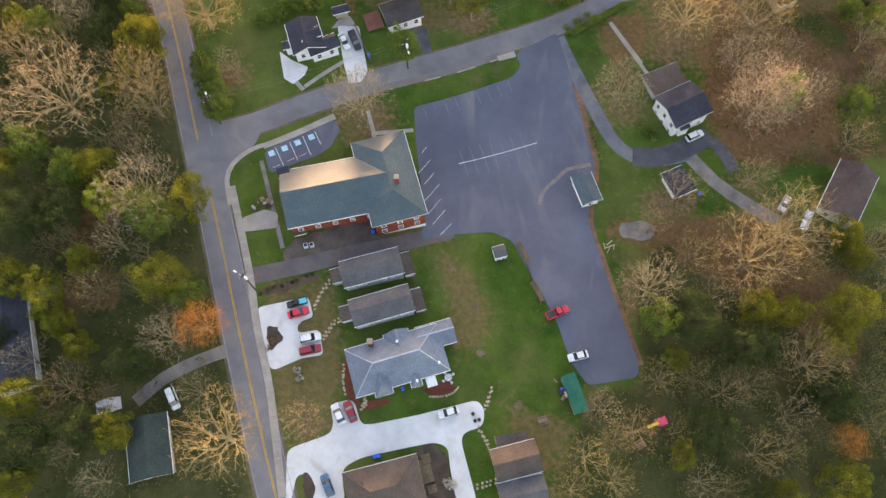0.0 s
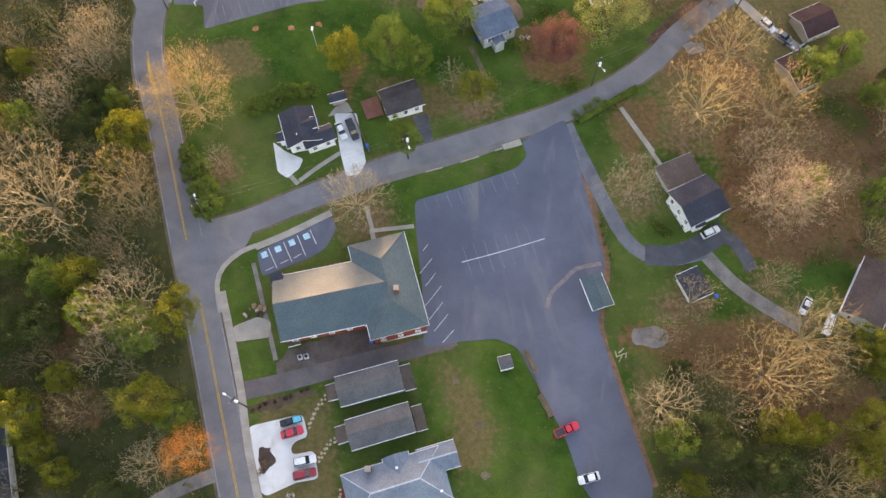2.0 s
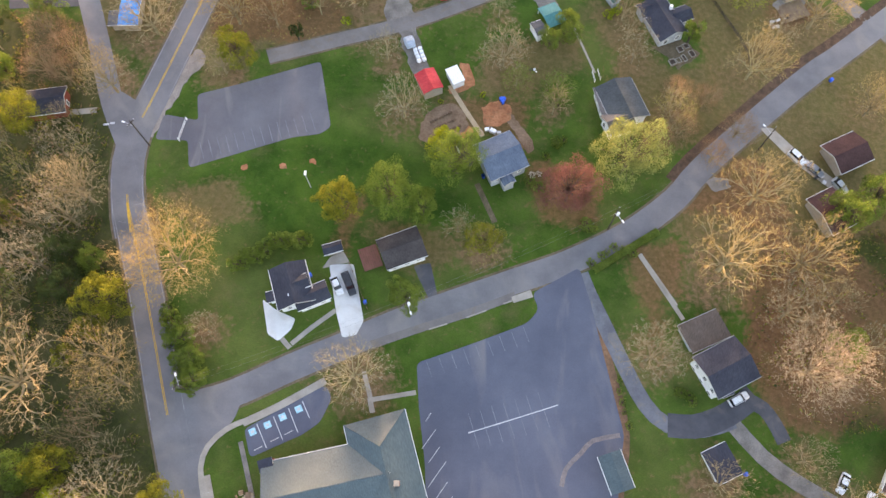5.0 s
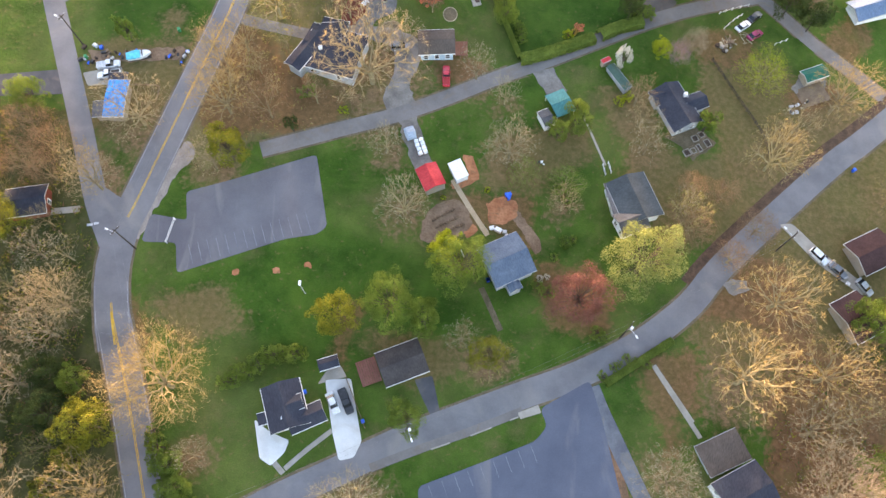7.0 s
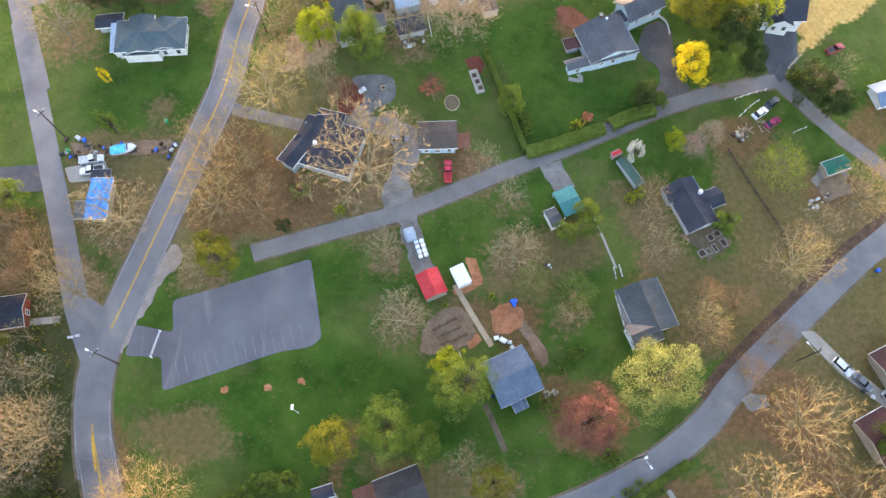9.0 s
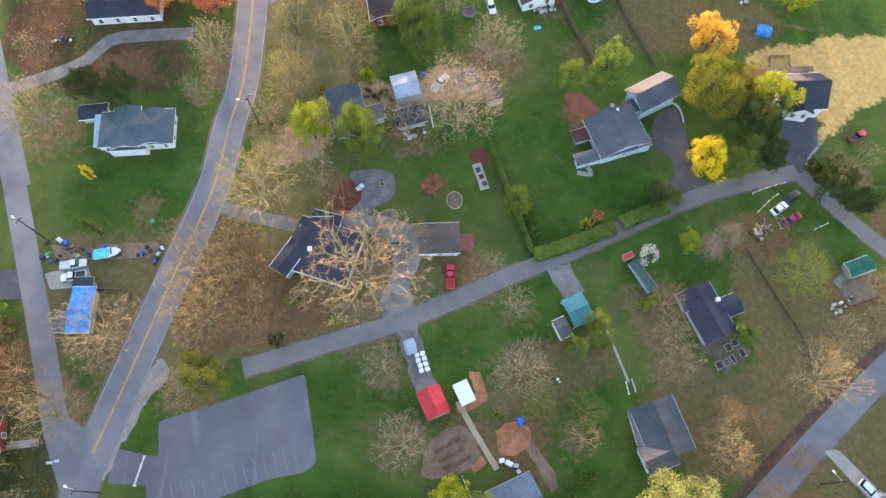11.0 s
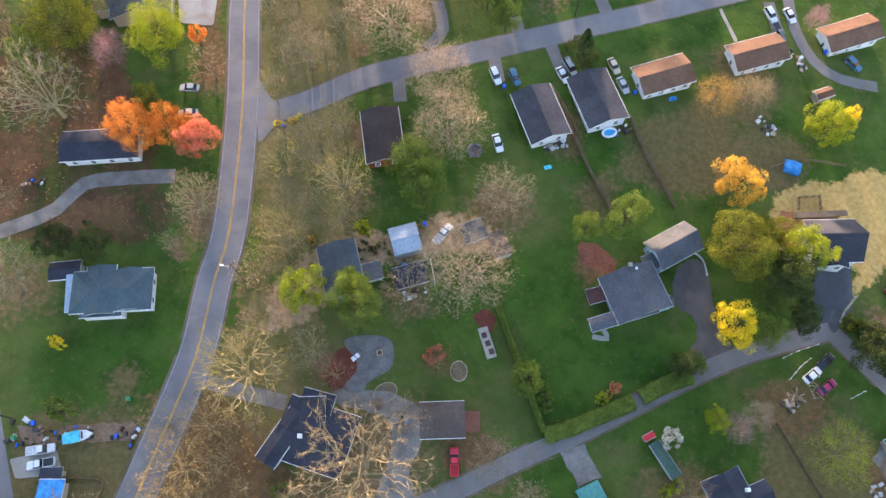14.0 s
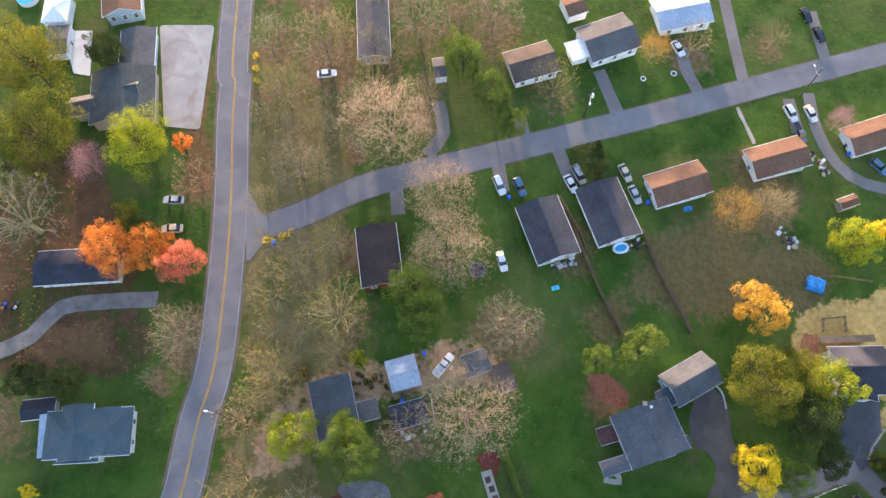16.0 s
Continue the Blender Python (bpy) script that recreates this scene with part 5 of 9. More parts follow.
wing(navy_wide, 51.60, 168.60, 22, 4.8, 4.2, 2.8, 1.2, "gable", SIDING_GREY, ROOF_NAVY, trim=GUTTER)
wing(navy_wide, 43.50, 169.60, 22, 3.6, 4.0, 2.7, 1.0, "gable", SIDING_GREY, ROOF_NAVY, trim=GUTTER)
roof_vent(navy_wide, 49.10, 169.50, land(49.10, 169.50) + 4.5, 0.7)
simple("long narrow shed with green-grey roof", (35.22, 174.83, 120.0, 7.10, 2.1), 1.7, 0.5, "gable", SIDING_GREY, roofing("sage_metal", (0.055, 0.10, 0.085), (0.085, 0.14, 0.115)), trim=GUTTER, name="shed", category="shed", over=0.15)
simple("tiny red-roofed lean-to beside a shed", (32.52, 178.88, 26.4, 2.23, 1.07), 2.0, 0.2, "flat", SIDING_TAN, ROOF_RED, trim=GUTTER, name="lean_to", category="shed", over=0.1)
simple("open shed with dark green metal roof", (81.08, 177.97, 19.8, 5.75, 3.27), 2.4, 0.6, "gable", SIDING_TAN, ROOF_DARKGREEN, name="shed", category="shed", over=0.2)
yard_deck = thing("wooden_deck", 80.6, 173.4, None, 20, "weathered wooden deck beside a green-roofed shed", "deck")
for i in range(15):
    block("board", WOOD, yard_deck, -3.2 + 0.46 * i, 0.05 * (i % 3), 0.4, 0.42, 5.2 - 0.3 * (i % 2), 0.06)
for sx in (-3.2, 0, 3.2):
    for sy in (-2.3, 2.3):
        block("post", WOOD, yard_deck, sx, sy, -0.4, 0.14, 0.14, 0.8)
simple("house with dark maroon roof above a drive", (86.00, 134.90, 25, 8.8, 7.8), 3.2, 1.5, "gable", SIDING_TAN, ROOF_MAROON, [("s", 3)])
simple("dark maroon-roofed house behind golden trees", (79.79, 120.64, 26.4, 6.86, 9.38), 3.5, 1.4, "gable", SIDING_TAN, ROOF_MAROON, [("n", 2)])
pale = house("white house with blue-green hipped roof on a lawn", -68.32, 205.36, 0)
wing(pale, -68.63, 205.47, 3.4, 15.60, 8.38, 3.2, 0.95, "hip", SIDING_WHITE, ROOF_TEAL, windows=[("s", 5), ("e", 2)])
wing(pale, -70.85, 205.60, 95, 9.80, 5.70, 3.25, 0.9, "gable", SIDING_WHITE, ROOF_TEAL)
wing(pale, -65.50, 205.80, 95, 8.40, 5.00, 3.2, 0.7, "gable", SIDING_WHITE, ROOF_TEAL)
wing(pale, -76.63, 205.05, 6.4, 1.93, 7.61, 2.9, 0.2, "shed", SIDING_WHITE, ROOF_SILVER)
wing(pale, -70.20, 201.11, 2.9, 8.00, 1.57, 3.0, 0.2, "flat", SIDING_WHITE, ROOF_TEAL, over=0.2)
simple("small dark-roofed outbuilding behind a white house", (-78.62, 209.78, 6.0, 6.26, 3.68), 2.5, 0.6, "gable", SIDING_GREY, ROOF_NAVY, name="outbuilding", category="outbuilding")
simple("dark-roofed house under orange trees", (-75.88, 236.81, 3.6, 16.36, 7.07), 3.0, 1.2, "gable", SIDING_WHITE, ROOF_NAVY, [("s", 4)])
dark = house("dark flat-roofed house with white edges under a bare tree", -28.98, 179.55, -15)
wing(dark, -28.25, 178.44, -18.1, 13.50, 11.32, 3.6, 1.0, "gable", SIDING_GREY, ROOF_NAVY, windows=[("s", 2)])
wing(dark, -28.22, 184.22, -14.7, 6.04, 4.44, 3.8, 0.2, "flat", SIDING_GREY, ROOF_NAVY)
mobile = simple("mobile home with grey roof and pale teal wall", (-5.57, 181.50, 1.7, 8.27, 6.57), 3.0, 0.9, "gable", SIDING_BLUE, ROOF_TAUPE, [("s", 3)], name="mobile_home", category="mobile home")
deck = thing("wooden_deck", 0.01, 181.51, None, 0, "red-stained wooden deck with rails beside a mobile home", "deck")
for i in range(7):
    block("board", WOOD_RED, deck, -1.2 + 0.4 * i, 0, 0.5, 0.36, 3.8, 0.06)
for sx in (-1.3, 1.3):
    for sy in (-1.8, 1.8):
        block("post", WOOD_RED, deck, sx, sy, -0.3, 0.12, 0.12, 1.8)
    block("rail", WOOD_RED, deck, sx, 0, 1.4, 0.1, 3.7, 0.1)
ranch = house("long house with blue-grey roof behind lime trees", -24.96, 210.54, 80)
wing(ranch, -25.13, 209.92, 104.3, 11.07, 7.62, 3.2, 1.3, "gable", SIDING_GREY, roofing("grey_blue_shingle", (0.06, 0.072, 0.085), (0.09, 0.105, 0.12)), windows=[("w", 1)], trim=GUTTER)
wing(ranch, -19.15, 209.51, 14.6, 4.03, 3.60, 3.0, 0.3, "flat", SIDING_GREY, ROOF_GREY, trim=GUTTER)
simple("small shed with shiny pale blue metal roof", (-12.87, 216.28, 15.5, 5.68, 5.76), 3.0, 0.7, "gable", SIDING_GREY, ROOF_SILVER, trim=ROOF_SILVER, name="shed", category="shed", over=0.15)
simple("low dark-roofed annex under bare branches", (-11.72, 208.96, 15.6, 6.60, 4.40), 2.6, 0.5, "gable", SIDING_GREY, ROOF_NAVY, trim=GUTTER, name="annex", category="outbuilding")
simple("small grey-roofed outbuilding under a bare tree", (0.60, 218.30, 20, 4.8, 4.2), 2.6, 0.6, "gable", SIDING_GREY, ROOF_GREY, [("s", 1)], trim=GUTTER, name="outbuilding", category="outbuilding")
simple("small taupe-roofed shed with a pale edge beside the lawn", (5.70, 215.70, 110, 5.4, 3.6), 2.4, 0.4, "shed", SIDING_TAN, ROOF_TAUPE, trim=GUTTER, name="shed", category="shed", over=0.2)
grey = house("large grey-roofed house with pale blue walls and garage wing", 32.44, 206.52, -50)
wing(grey, 31.80, 205.80, 109.3, 9.98, 11.28, 4.2, 2.0, "gable", SIDING_BLUE, ROOF_STEEL, windows=[("w", 2), ("s", 2)], trim=GUTTER)
wing(grey, 29.26, 201.25, 16.9, 13.72, 2.72, 3.3, 0.7, "gable", SIDING_BLUE, ROOF_STEEL, windows=[("s", 3)], trim=GUTTER)
wing(grey, 40.35, 215.46, 28.5, 9.92, 6.62, 4.5, 2.4, "gable", SIDING_BLUE, ROOF_STEEL, windows=[("w", 2), ("s", 2)], trim=GUTTER)
wing(grey, 36.08, 212.28, 24.3, 3.82, 3.41, 3.9, 0.2, "flat", SIDING_BLUE, ROOF_STEEL, trim=GUTTER)
wing(grey, 24.43, 205.49, 15.2, 3.65, 3.03, 2.4, 0.2, "flat", SIDING_GREY, ROOF_MAROON, trim=GUTTER)
roof_vent(grey, 32.05, 210.09, land(32.05, 210.09) + 5.7)
fresh = house("new white house with dark navy roof on straw-covered ground", 73.36, 217.74, 0)
wing(fresh, 73.86, 217.65, 0.9, 10.69, 9.33, 4.3, 4.0, "gable", SIDING_WHITE, ROOF_NAVY, windows=[("w", 2), ("s", 2)])
wing(fresh, 73.56, 214.51, 85.4, 5.17, 5.66, 4.3, 1.6, "gable", SIDING_WHITE, ROOF_NAVY, windows=[("w", 2)])
wing(fresh, 73.20, 223.98, 2.3, 10.79, 1.15, 3.0, 0.1, "flat", WOOD, WOOD, WOOD)
for label, r in (("white-walled house with charcoal gable roof", (15.23, 244.94, 107.9, 12.98, 8.96)), ("white-walled house with charcoal gable roof and pool behind", (27.67, 249.13, 107.8, 13.16, 9.28))):
    b = house(label, r[0], r[1], r[2], group="twin charcoal-roofed houses")
    wing(b, *r, 3.2, 1.5, "gable", SIDING_WHITE, ROOF_CHARCOAL, windows=[("w", 2), ("n", 4)])
for label, r in (("white house with brown shingle roof", (42.81, 255.73, 17.6, 12.39, 7.59)), ("white house with warm brown shingle roof", (65.13, 262.74, 16.2, 12.76, 7.29)),
                 ("white house with brown roof beside blossom", (88.59, 269.70, 18.5, 13.69, 7.10))):
    simple(label, r, 3.2, 1.4, "gable", SIDING_WHITE, ROOF_BROWN, [("s", 4), ("w", 1)])
b = simple("grey-roofed house with white side porch", (30.90, 290.70, 21.3, 11.98, 9.62), 3.5, 1.5, "gable", SIDING_WHITE, ROOF_GREY, [("s", 3)])
wing(b, 24.00, 287.53, 18.6, 4.46, 4.86, 3.0, 0.2, "flat", SIDING_WHITE, LAMP_WHITE)
simple("low house with dark grey roof behind green trees", (13.60, 283.86, 18.2, 10.56, 8.20), 3.2, 1.2, "gable", SIDING_WHITE, ROOF_TAUPE, [("s", 3)])
simple("house with pale blue-grey roof and white walls", (48.56, 299.01, 12.2, 12.57, 8.72), 3.2, 1.2, "gable", SIDING_WHITE, ROOF_SILVER, [("s", 3)])
simple("small brown-roofed white shed", (23.92, 299.49, 20.2, 4.77, 5.43), 2.8, 0.8, "gable", SIDING_WHITE, ROOF_BROWN, name="shed", category="shed", over=0.2)
simple("house with dark brown-black roof under spring trees", (-17.94, 239.04, 98.3, 12.55, 8.04), 3.2, 1.3, "gable", BRICK, roofing("dark_brown_shingle", (0.035, 0.03, 0.032), (0.055, 0.046, 0.046)), [("w", 2)])
simple("house with grey roof among leafless trees", (-21.00, 295.68, 93.8, 23.90, 7.02), 3.2, 1.2, "gable", SIDING_TAN, ROOF_GREY, [("w", 2)])
manor = house("grey-green roofed house with several gables", -73.91, 275.77, 10)
MOSS_GREY = roofing("moss_grey_shingle", (0.06, 0.07, 0.072), (0.09, 0.10, 0.10))
wing(manor, -72.70, 274.45, 97, 12.90, 13.60, 3.6, 2.4, "gable", SIDING_TAN, MOSS_GREY, windows=[("e", 2)], trim=GUTTER)
wing(manor, -80.80, 272.20, 12, 5.20, 4.60, 3.4, 1.5, "gable", SIDING_TAN, ROOF_GREY, trim=GUTTER)
wing(manor, -71.35, 275.30, 10, 4.40, 3.60, 4.6, 1.3, "gable", SIDING_WHITE, MOSS_GREY, over=0.25, windows=[("e", 1)])
simple("garage with grey roof and white wall", (-71.61, 286.60, 95.2, 10.19, 7.74), 3.0, 1.0, "gable", SIDING_BLUE, ROOF_GREY, [("w", 1)], name="garage", category="garage")
simple("white peaked canvas gazebo on a lawn", (-91.60, 297.37, 2.2, 5.91, 6.81), 2.8, 0.9, "hip", LAMP_WHITE, LAMP_WHITE, name="gazebo", category="gazebo", over=0.2)
simple("grey flat-roofed annex beside a concrete yard", (-89.98, 289.34, 3.6, 4.93, 7.77), 2.6, 0.4, "gable", SIDING_WHITE, ROOF_GREY, [("e", 1)], name="annex", category="outbuilding", over=0.15)
simple("house with brown roof and pale blue gable wall", (-77.44, 301.93, 101.8, 14.59, 8.57), 4.0, 1.9, "gable", SIDING_BLUE, ROOF_BROWN, [("w", 3)])
patch("pavement_white_yard", [(-90.9, 293.4), (-83.8, 293.3), (-82.4, 281.4), (-86.2, 282.2)], CONCRETE, 0.07, "pale concrete yard between buildings", "drive", 0.5)
simple("red brick house with dark roof and white door", (-89.03, 142.91, 8.3, 8.73, 6.55), 3.0, 1.2, "gable", BRICK, ROOF_NAVY, [("e", 1)])
tarped = house("house under bright blue tarpaulins with a grey side roof", -73.88, 166.44, 0)
wing(tarped, -74.01, 166.60, -0.1, 4.56, 9.14, 3.0, 0.5, "gable", SIDING_TAN, TARP_BLUE)
wing(tarped, -77.26, 164.23, 5.4, 3.16, 3.93, 2.8, 0.3, "flat", SIDING_TAN, ROOF_GREY, trim=GUTTER)
wing(tarped, -74.60, 172.17, 1.3, 4.09, 1.99, 2.7, 0.2, "flat", SIDING_TAN, ROOF_NAVY, trim=GUTTER)
simple("small garden shed with green and brown roof", (79.51, 253.50, 19.1, 4.27, 2.44), 2.4, 0.6, "gable", SIDING_TAN, ROOF_BROWN, name="shed", category="shed", over=0.15)
# the sky's blue reflection is put into this roof's colour
simple("house with metal roof coloured as reflected blue sky beside a lane", (99.60, 197.87, 18.1, 12.02, 5.98), 3.0, 1.2, "gable", SIDING_WHITE, roofing("sky_reflection_metal", (0.10, 0.15, 0.24), (0.15, 0.21, 0.31)), trim=GUTTER)
simple("small grey garden shed with white doors", (-6.26, 282.27, 8.5, 2.71, 5.02), 2.4, 0.6, "gable", SIDING_WHITE, ROOF_GREY, name="shed", category="shed", over=0.15)


# ---- vehicles ----
CAR = {}


def shell(sections, closed=True):
    """A hull through cross-sections (x, half width low, half width high, z low, z high)."""
    bm = bmesh.new()
    rings = []
    for x, wl, wh, z0, z1 in sections:
        zm = z0 + 0.55 * (z1 - z0)
        rings.append([bm.verts.new(v) for v in ((x, -wl, z0), (x, -wl, zm), (x, -wh, z1), (x, wh, z1), (x, wl, zm), (x, wl, z0))])
    for r, s in zip(rings, rings[1:]):
        for i in range(6):
            bm.faces.new((r[i], r[(i + 1) % 6], s[(i + 1) % 6], s[i]))
    bm.faces.new(rings[0][::-1])
    bm.faces.new(rings[-1])
    return bm


def mesh_of(name, bm):
    bmesh.ops.recalc_face_normals(bm, faces=bm.faces)
    me = bpy.data.meshes.new(name)
    bm.to_mesh(me)
    bm.free()
    return me


def car_meshes(kind):
    if kind in CAR:
        return CAR[kind]
    tall = {"sedan": 1.42, "suv": 1.72, "pickup": 1.78, "van": 1.85}[kind]
    n2 = {"sedan": 2.3, "suv": 2.35, "pickup": 2.75, "van": 2.45}[kind]
    h = 0.86 if kind == "sedan" else 1.0
    out = {}
    out["body"] = mesh_of("body", shell([(-n2, 0.72, 0.66, 0.38, h - 0.16), (-n2 + 0.18, 0.88, 0.80, 0.30, h - 0.02), (-1.2, 0.92, 0.86, 0.26, h + 0.02), (0.6, 0.92, 0.86, 0.26, h + 0.02),
                                         (1.1, 0.91, 0.84, 0.26, h), (n2 - 0.35, 0.87, 0.78, 0.30, h - 0.12), (n2, 0.70, 0.62, 0.40, h - 0.26)]))
    back, front = {"sedan": (-1.75, 1.05), "suv": (-2.2, 1.0), "pickup": (-0.45, 1.35), "van": (-2.3, 1.55)}[kind]
    rb, rf = {"sedan": (-1.05, 0.30), "suv": (-1.85, 0.25), "pickup": (-0.2, 0.75), "van": (-2.1, 0.75)}[kind]
    out["glasshouse"] = mesh_of("glasshouse", shell([(back, 0.82, 0.80, h - 0.1, h + 0.02), (rb, 0.80, 0.62, h - 0.1, tall - 0.03), (rf, 0.80, 0.62, h - 0.1, tall - 0.03), (front, 0.82, 0.80, h - 0.1, h + 0.02)]))
    out["roof"] = mesh_of("roof", shell([(rb - 0.08, 0.60, 0.55, tall - 0.06, tall - 0.02), (rb + 0.25, 0.67, 0.60, tall - 0.06, tall + 0.03), (rf - 0.2, 0.67, 0.60, tall - 0.06, tall + 0.03), (rf + 0.06, 0.60, 0.55, tall - 0.06, tall - 0.02)]))
    bm = bmesh.new()
    tube(bm, (0, -0.11, 0), (0, 0.11, 0), 0.34, 0.34, 14)
    out["wheel"] = mesh_of("wheel", bm)
    bm = bmesh.new()
    tube(bm, (0, -0.12, 0), (0, 0.12, 0), 0.2, 0.2, 10)
    out["rim"] = mesh_of("rim", bm)
    bm = bmesh.new()
    box(bm, 0, 0, -0.08, 0.12, 0.36, 0.16, 0.03)
    out["lamp"] = mesh_of("lamp", bm)
    bm = bmesh.new()
    box(bm, 0, 0, 0, 0.14, 0.2, 0.13, 0.03)
    out["mirror"] = mesh_of("mirror", bm)
    if kind == "pickup":
        bm = bmesh.new()
        box(bm, -1.6, 0, h - 0.03, 2.05, 1.42, 0.06)
        out["bed"] = mesh_of("bed", bm)
        bm = bmesh.new()
        for y in (-0.8, 0.8):
            box(bm, -1.6, y, h, 2.2, 0.12, 0.18, 0.02)
        box(bm, -2.68, 0, h, 0.1, 1.6, 0.18, 0.02)
        out["bed_sides"] = mesh_of("bed_sides", bm)
    CAR[kind] = (out, n2, h)
    return CAR[kind]


def car(x, y, yaw, kind, colour, label, group="parked cars", bed=None, size=0.93):
    out, n2, h = car_meshes(kind)
    d = Vector((math.cos(radians(yaw)), math.sin(radians(yaw))))
    tilt = math.degrees(math.atan2(land(x + d.x, y + d.y) - land(x - d.x, y - d.y), 2))
    c = thing({"sedan": "car", "suv": "suv", "pickup": "pickup_truck", "van": "van"}[kind], x, y, land(x, y) + 0.06, yaw, label, "truck" if kind == "pickup" else "car", group)
    c.matrix_world = pose(x, y, land(x, y) + 0.07, 0, -tilt, yaw) @ Matrix.Diagonal((size, size, size, 1))
    body = part_of("body", out["body"], PAINT[colour], c)
    part_of("glasshouse", out["glasshouse"], CAR_GLASS, c, "dark glass")
    part_of("roof", out["roof"], PAINT[colour], c)
    for sx in (-n2 + 0.85, n2 - 0.9):
        for sy in (-0.80, 0.80):
            w = part_of("wheel", out["wheel"], TYRE, c)
            w.location = (sx, sy, 0.34)
            part_of("rim", out["rim"], PALE_STUFF, w)
    for sy in (-0.5, 0.5):
        part_of("headlight", out["lamp"], CLEAR_LAMP, body).location = (n2 - 0.08, sy, h - 0.34)
        part_of("tail_light", out["lamp"], RED_LAMP, body).location = (-n2 + 0.05, sy * 1.1, h - 0.28)
        part_of("mirror", out["mirror"], PAINT[colour], body).location = (0.75, sy * 1.95, h)
    if kind == "pickup":
        part_of("bed", out["bed"], bed or DARK_STUFF, c)
        part_of("bed_sides", out["bed_sides"], PAINT[colour], c)
    return c


car(-31.9, 40.75, 196, "pickup", "black", "dark pickup truck with a turquoise bed cover on concrete", bed=TARP_CYAN, size=0.76)
car(-31.49, 38.68, 17, "sedan", "red", "bright red car parked on a concrete drive")
car(-28.82, 33.52, 13, "suv", "white", "white car with dark roof glass on concrete")
car(-28.68, 31.15, 13, "suv", "darkred", "dark red long car parked on concrete")
car(-22.58, 18.76, 117, "sedan", "white", "white car parked nose-in beside a red one")
car(-20.31, 19.25, 114, "sedan", "darkred", "dark red car parked beside a white one")
car(-1.30, 19.15, -164, "sedan", "white", "white saloon car on a broad concrete drive")
car(-24.06, 5.67, 114, "sedan", "blue", "blue-grey car on a concrete drive")
car(21.10, 39.48, 23, "pickup", "red", "bright red pickup truck at the car park's edge")
car(24.86, 30.51, -165, "sedan", "white", "white car alone in the car park")
car(54.61, 80.96, 26, "suv", "white", "pale car beside a white house")
car(73.48, 65.20, -123, "sedan", "white", "white car on grass beside bare trees")
car(-54.66, 21.60, -63, "van", "white", "white van on a gravel drive under trees")
car(-82.52, 43.06, 17, "sedan", "blue", "dark blue car under trees beside a house")
car(-25.16, 103.03, -65, "sedan", "white", "white car on a pale concrete drive")
car(-22.75, 103.44, -67, "pickup", "black", "black pickup truck on a pale concrete drive")
car(75.14, 134.29, -47, "suv", "white", "white car on a drive below a maroon roof")
car(78.89, 131.39, -45, "sedan", "grey", "grey car at the end of a drive")
car(84.16, 127.91, -54, "sedan", "silver", "silver car on a crowded drive")
car(-78.08, 176.40, 9, "pickup", "white", "white pickup truck beside a boat", bed=PALE_STUFF)
car(-77.59, 173.94, -170, "pickup", "white", "white pickup truck with a dark bed on worn concrete")
car(-3.41, 174.37, 90, "pickup", "red", "red pickup truck beside a mobile home", bed=RED_LAMP)
car(66.39, 190.83, 35, "sedan", "white", "white car among clutter at a lane")
car(68.97, 188.56, 32, "sedan", "magenta", "dark pink car among clutter at a lane")
car(69.63, 193.62, 38, "sedan", "black", "black car among clutter at a lane")
car(6.10, 238.93, -76, "sedan", "white", "white car parked on the lawn")
car(6.04, 255.33, -70, "suv", "white", "white car on a short drive")
car(10.23, 255.11, -68, "suv", "blue", "dark blue car on a short drive")
car(20.89, 256.14, -65, "sedan", "white", "white car in front of a navy-roofed house")
car(22.61, 258.25, -65, "van", "silver", "silver van in front of a navy-roofed house")
car(32.51, 258.95, -68, "sedan", "beige", "beige car between two houses")
car(34.16, 254.04, -69, "sedan", "silver", "pale car between two houses")
car(-59.99, 251.53, 178, "sedan", "silver", "silver car under leafless trees")
car(-59.54, 245.34, -177, "sedan", "beige", "cream car beside an orange tree")
car(71.19, 274.98, -69, "suv", "white", "white car in front of a brown-roofed house")
car(75.88, 275.26, -71, "sedan", "white", "white car on a curving drive")
car(72.37, 270.19, -73, "pickup", "grey", "grey pickup truck beside a brown-roofed house")
car(89.15, 262.89, -50, "suv", "blue", "dark blue car beside a house")
car(-5.49, 218.18, 52, "pickup", "white", "white pickup truck with an empty bed under a bare tree", bed=PALE_STUFF)
car(-30.72, 281.44, 7, "sedan", "white", "white car among leafless trees")
car(47.43, 290.49, -64, "sedan", "white", "white car on a narrow drive")
car(79.63, 301.85, -73, "sedan", "black", "black car on a sloping drive")
car(81.92, 296.66, -71, "sedan", "black", "black car near the street")

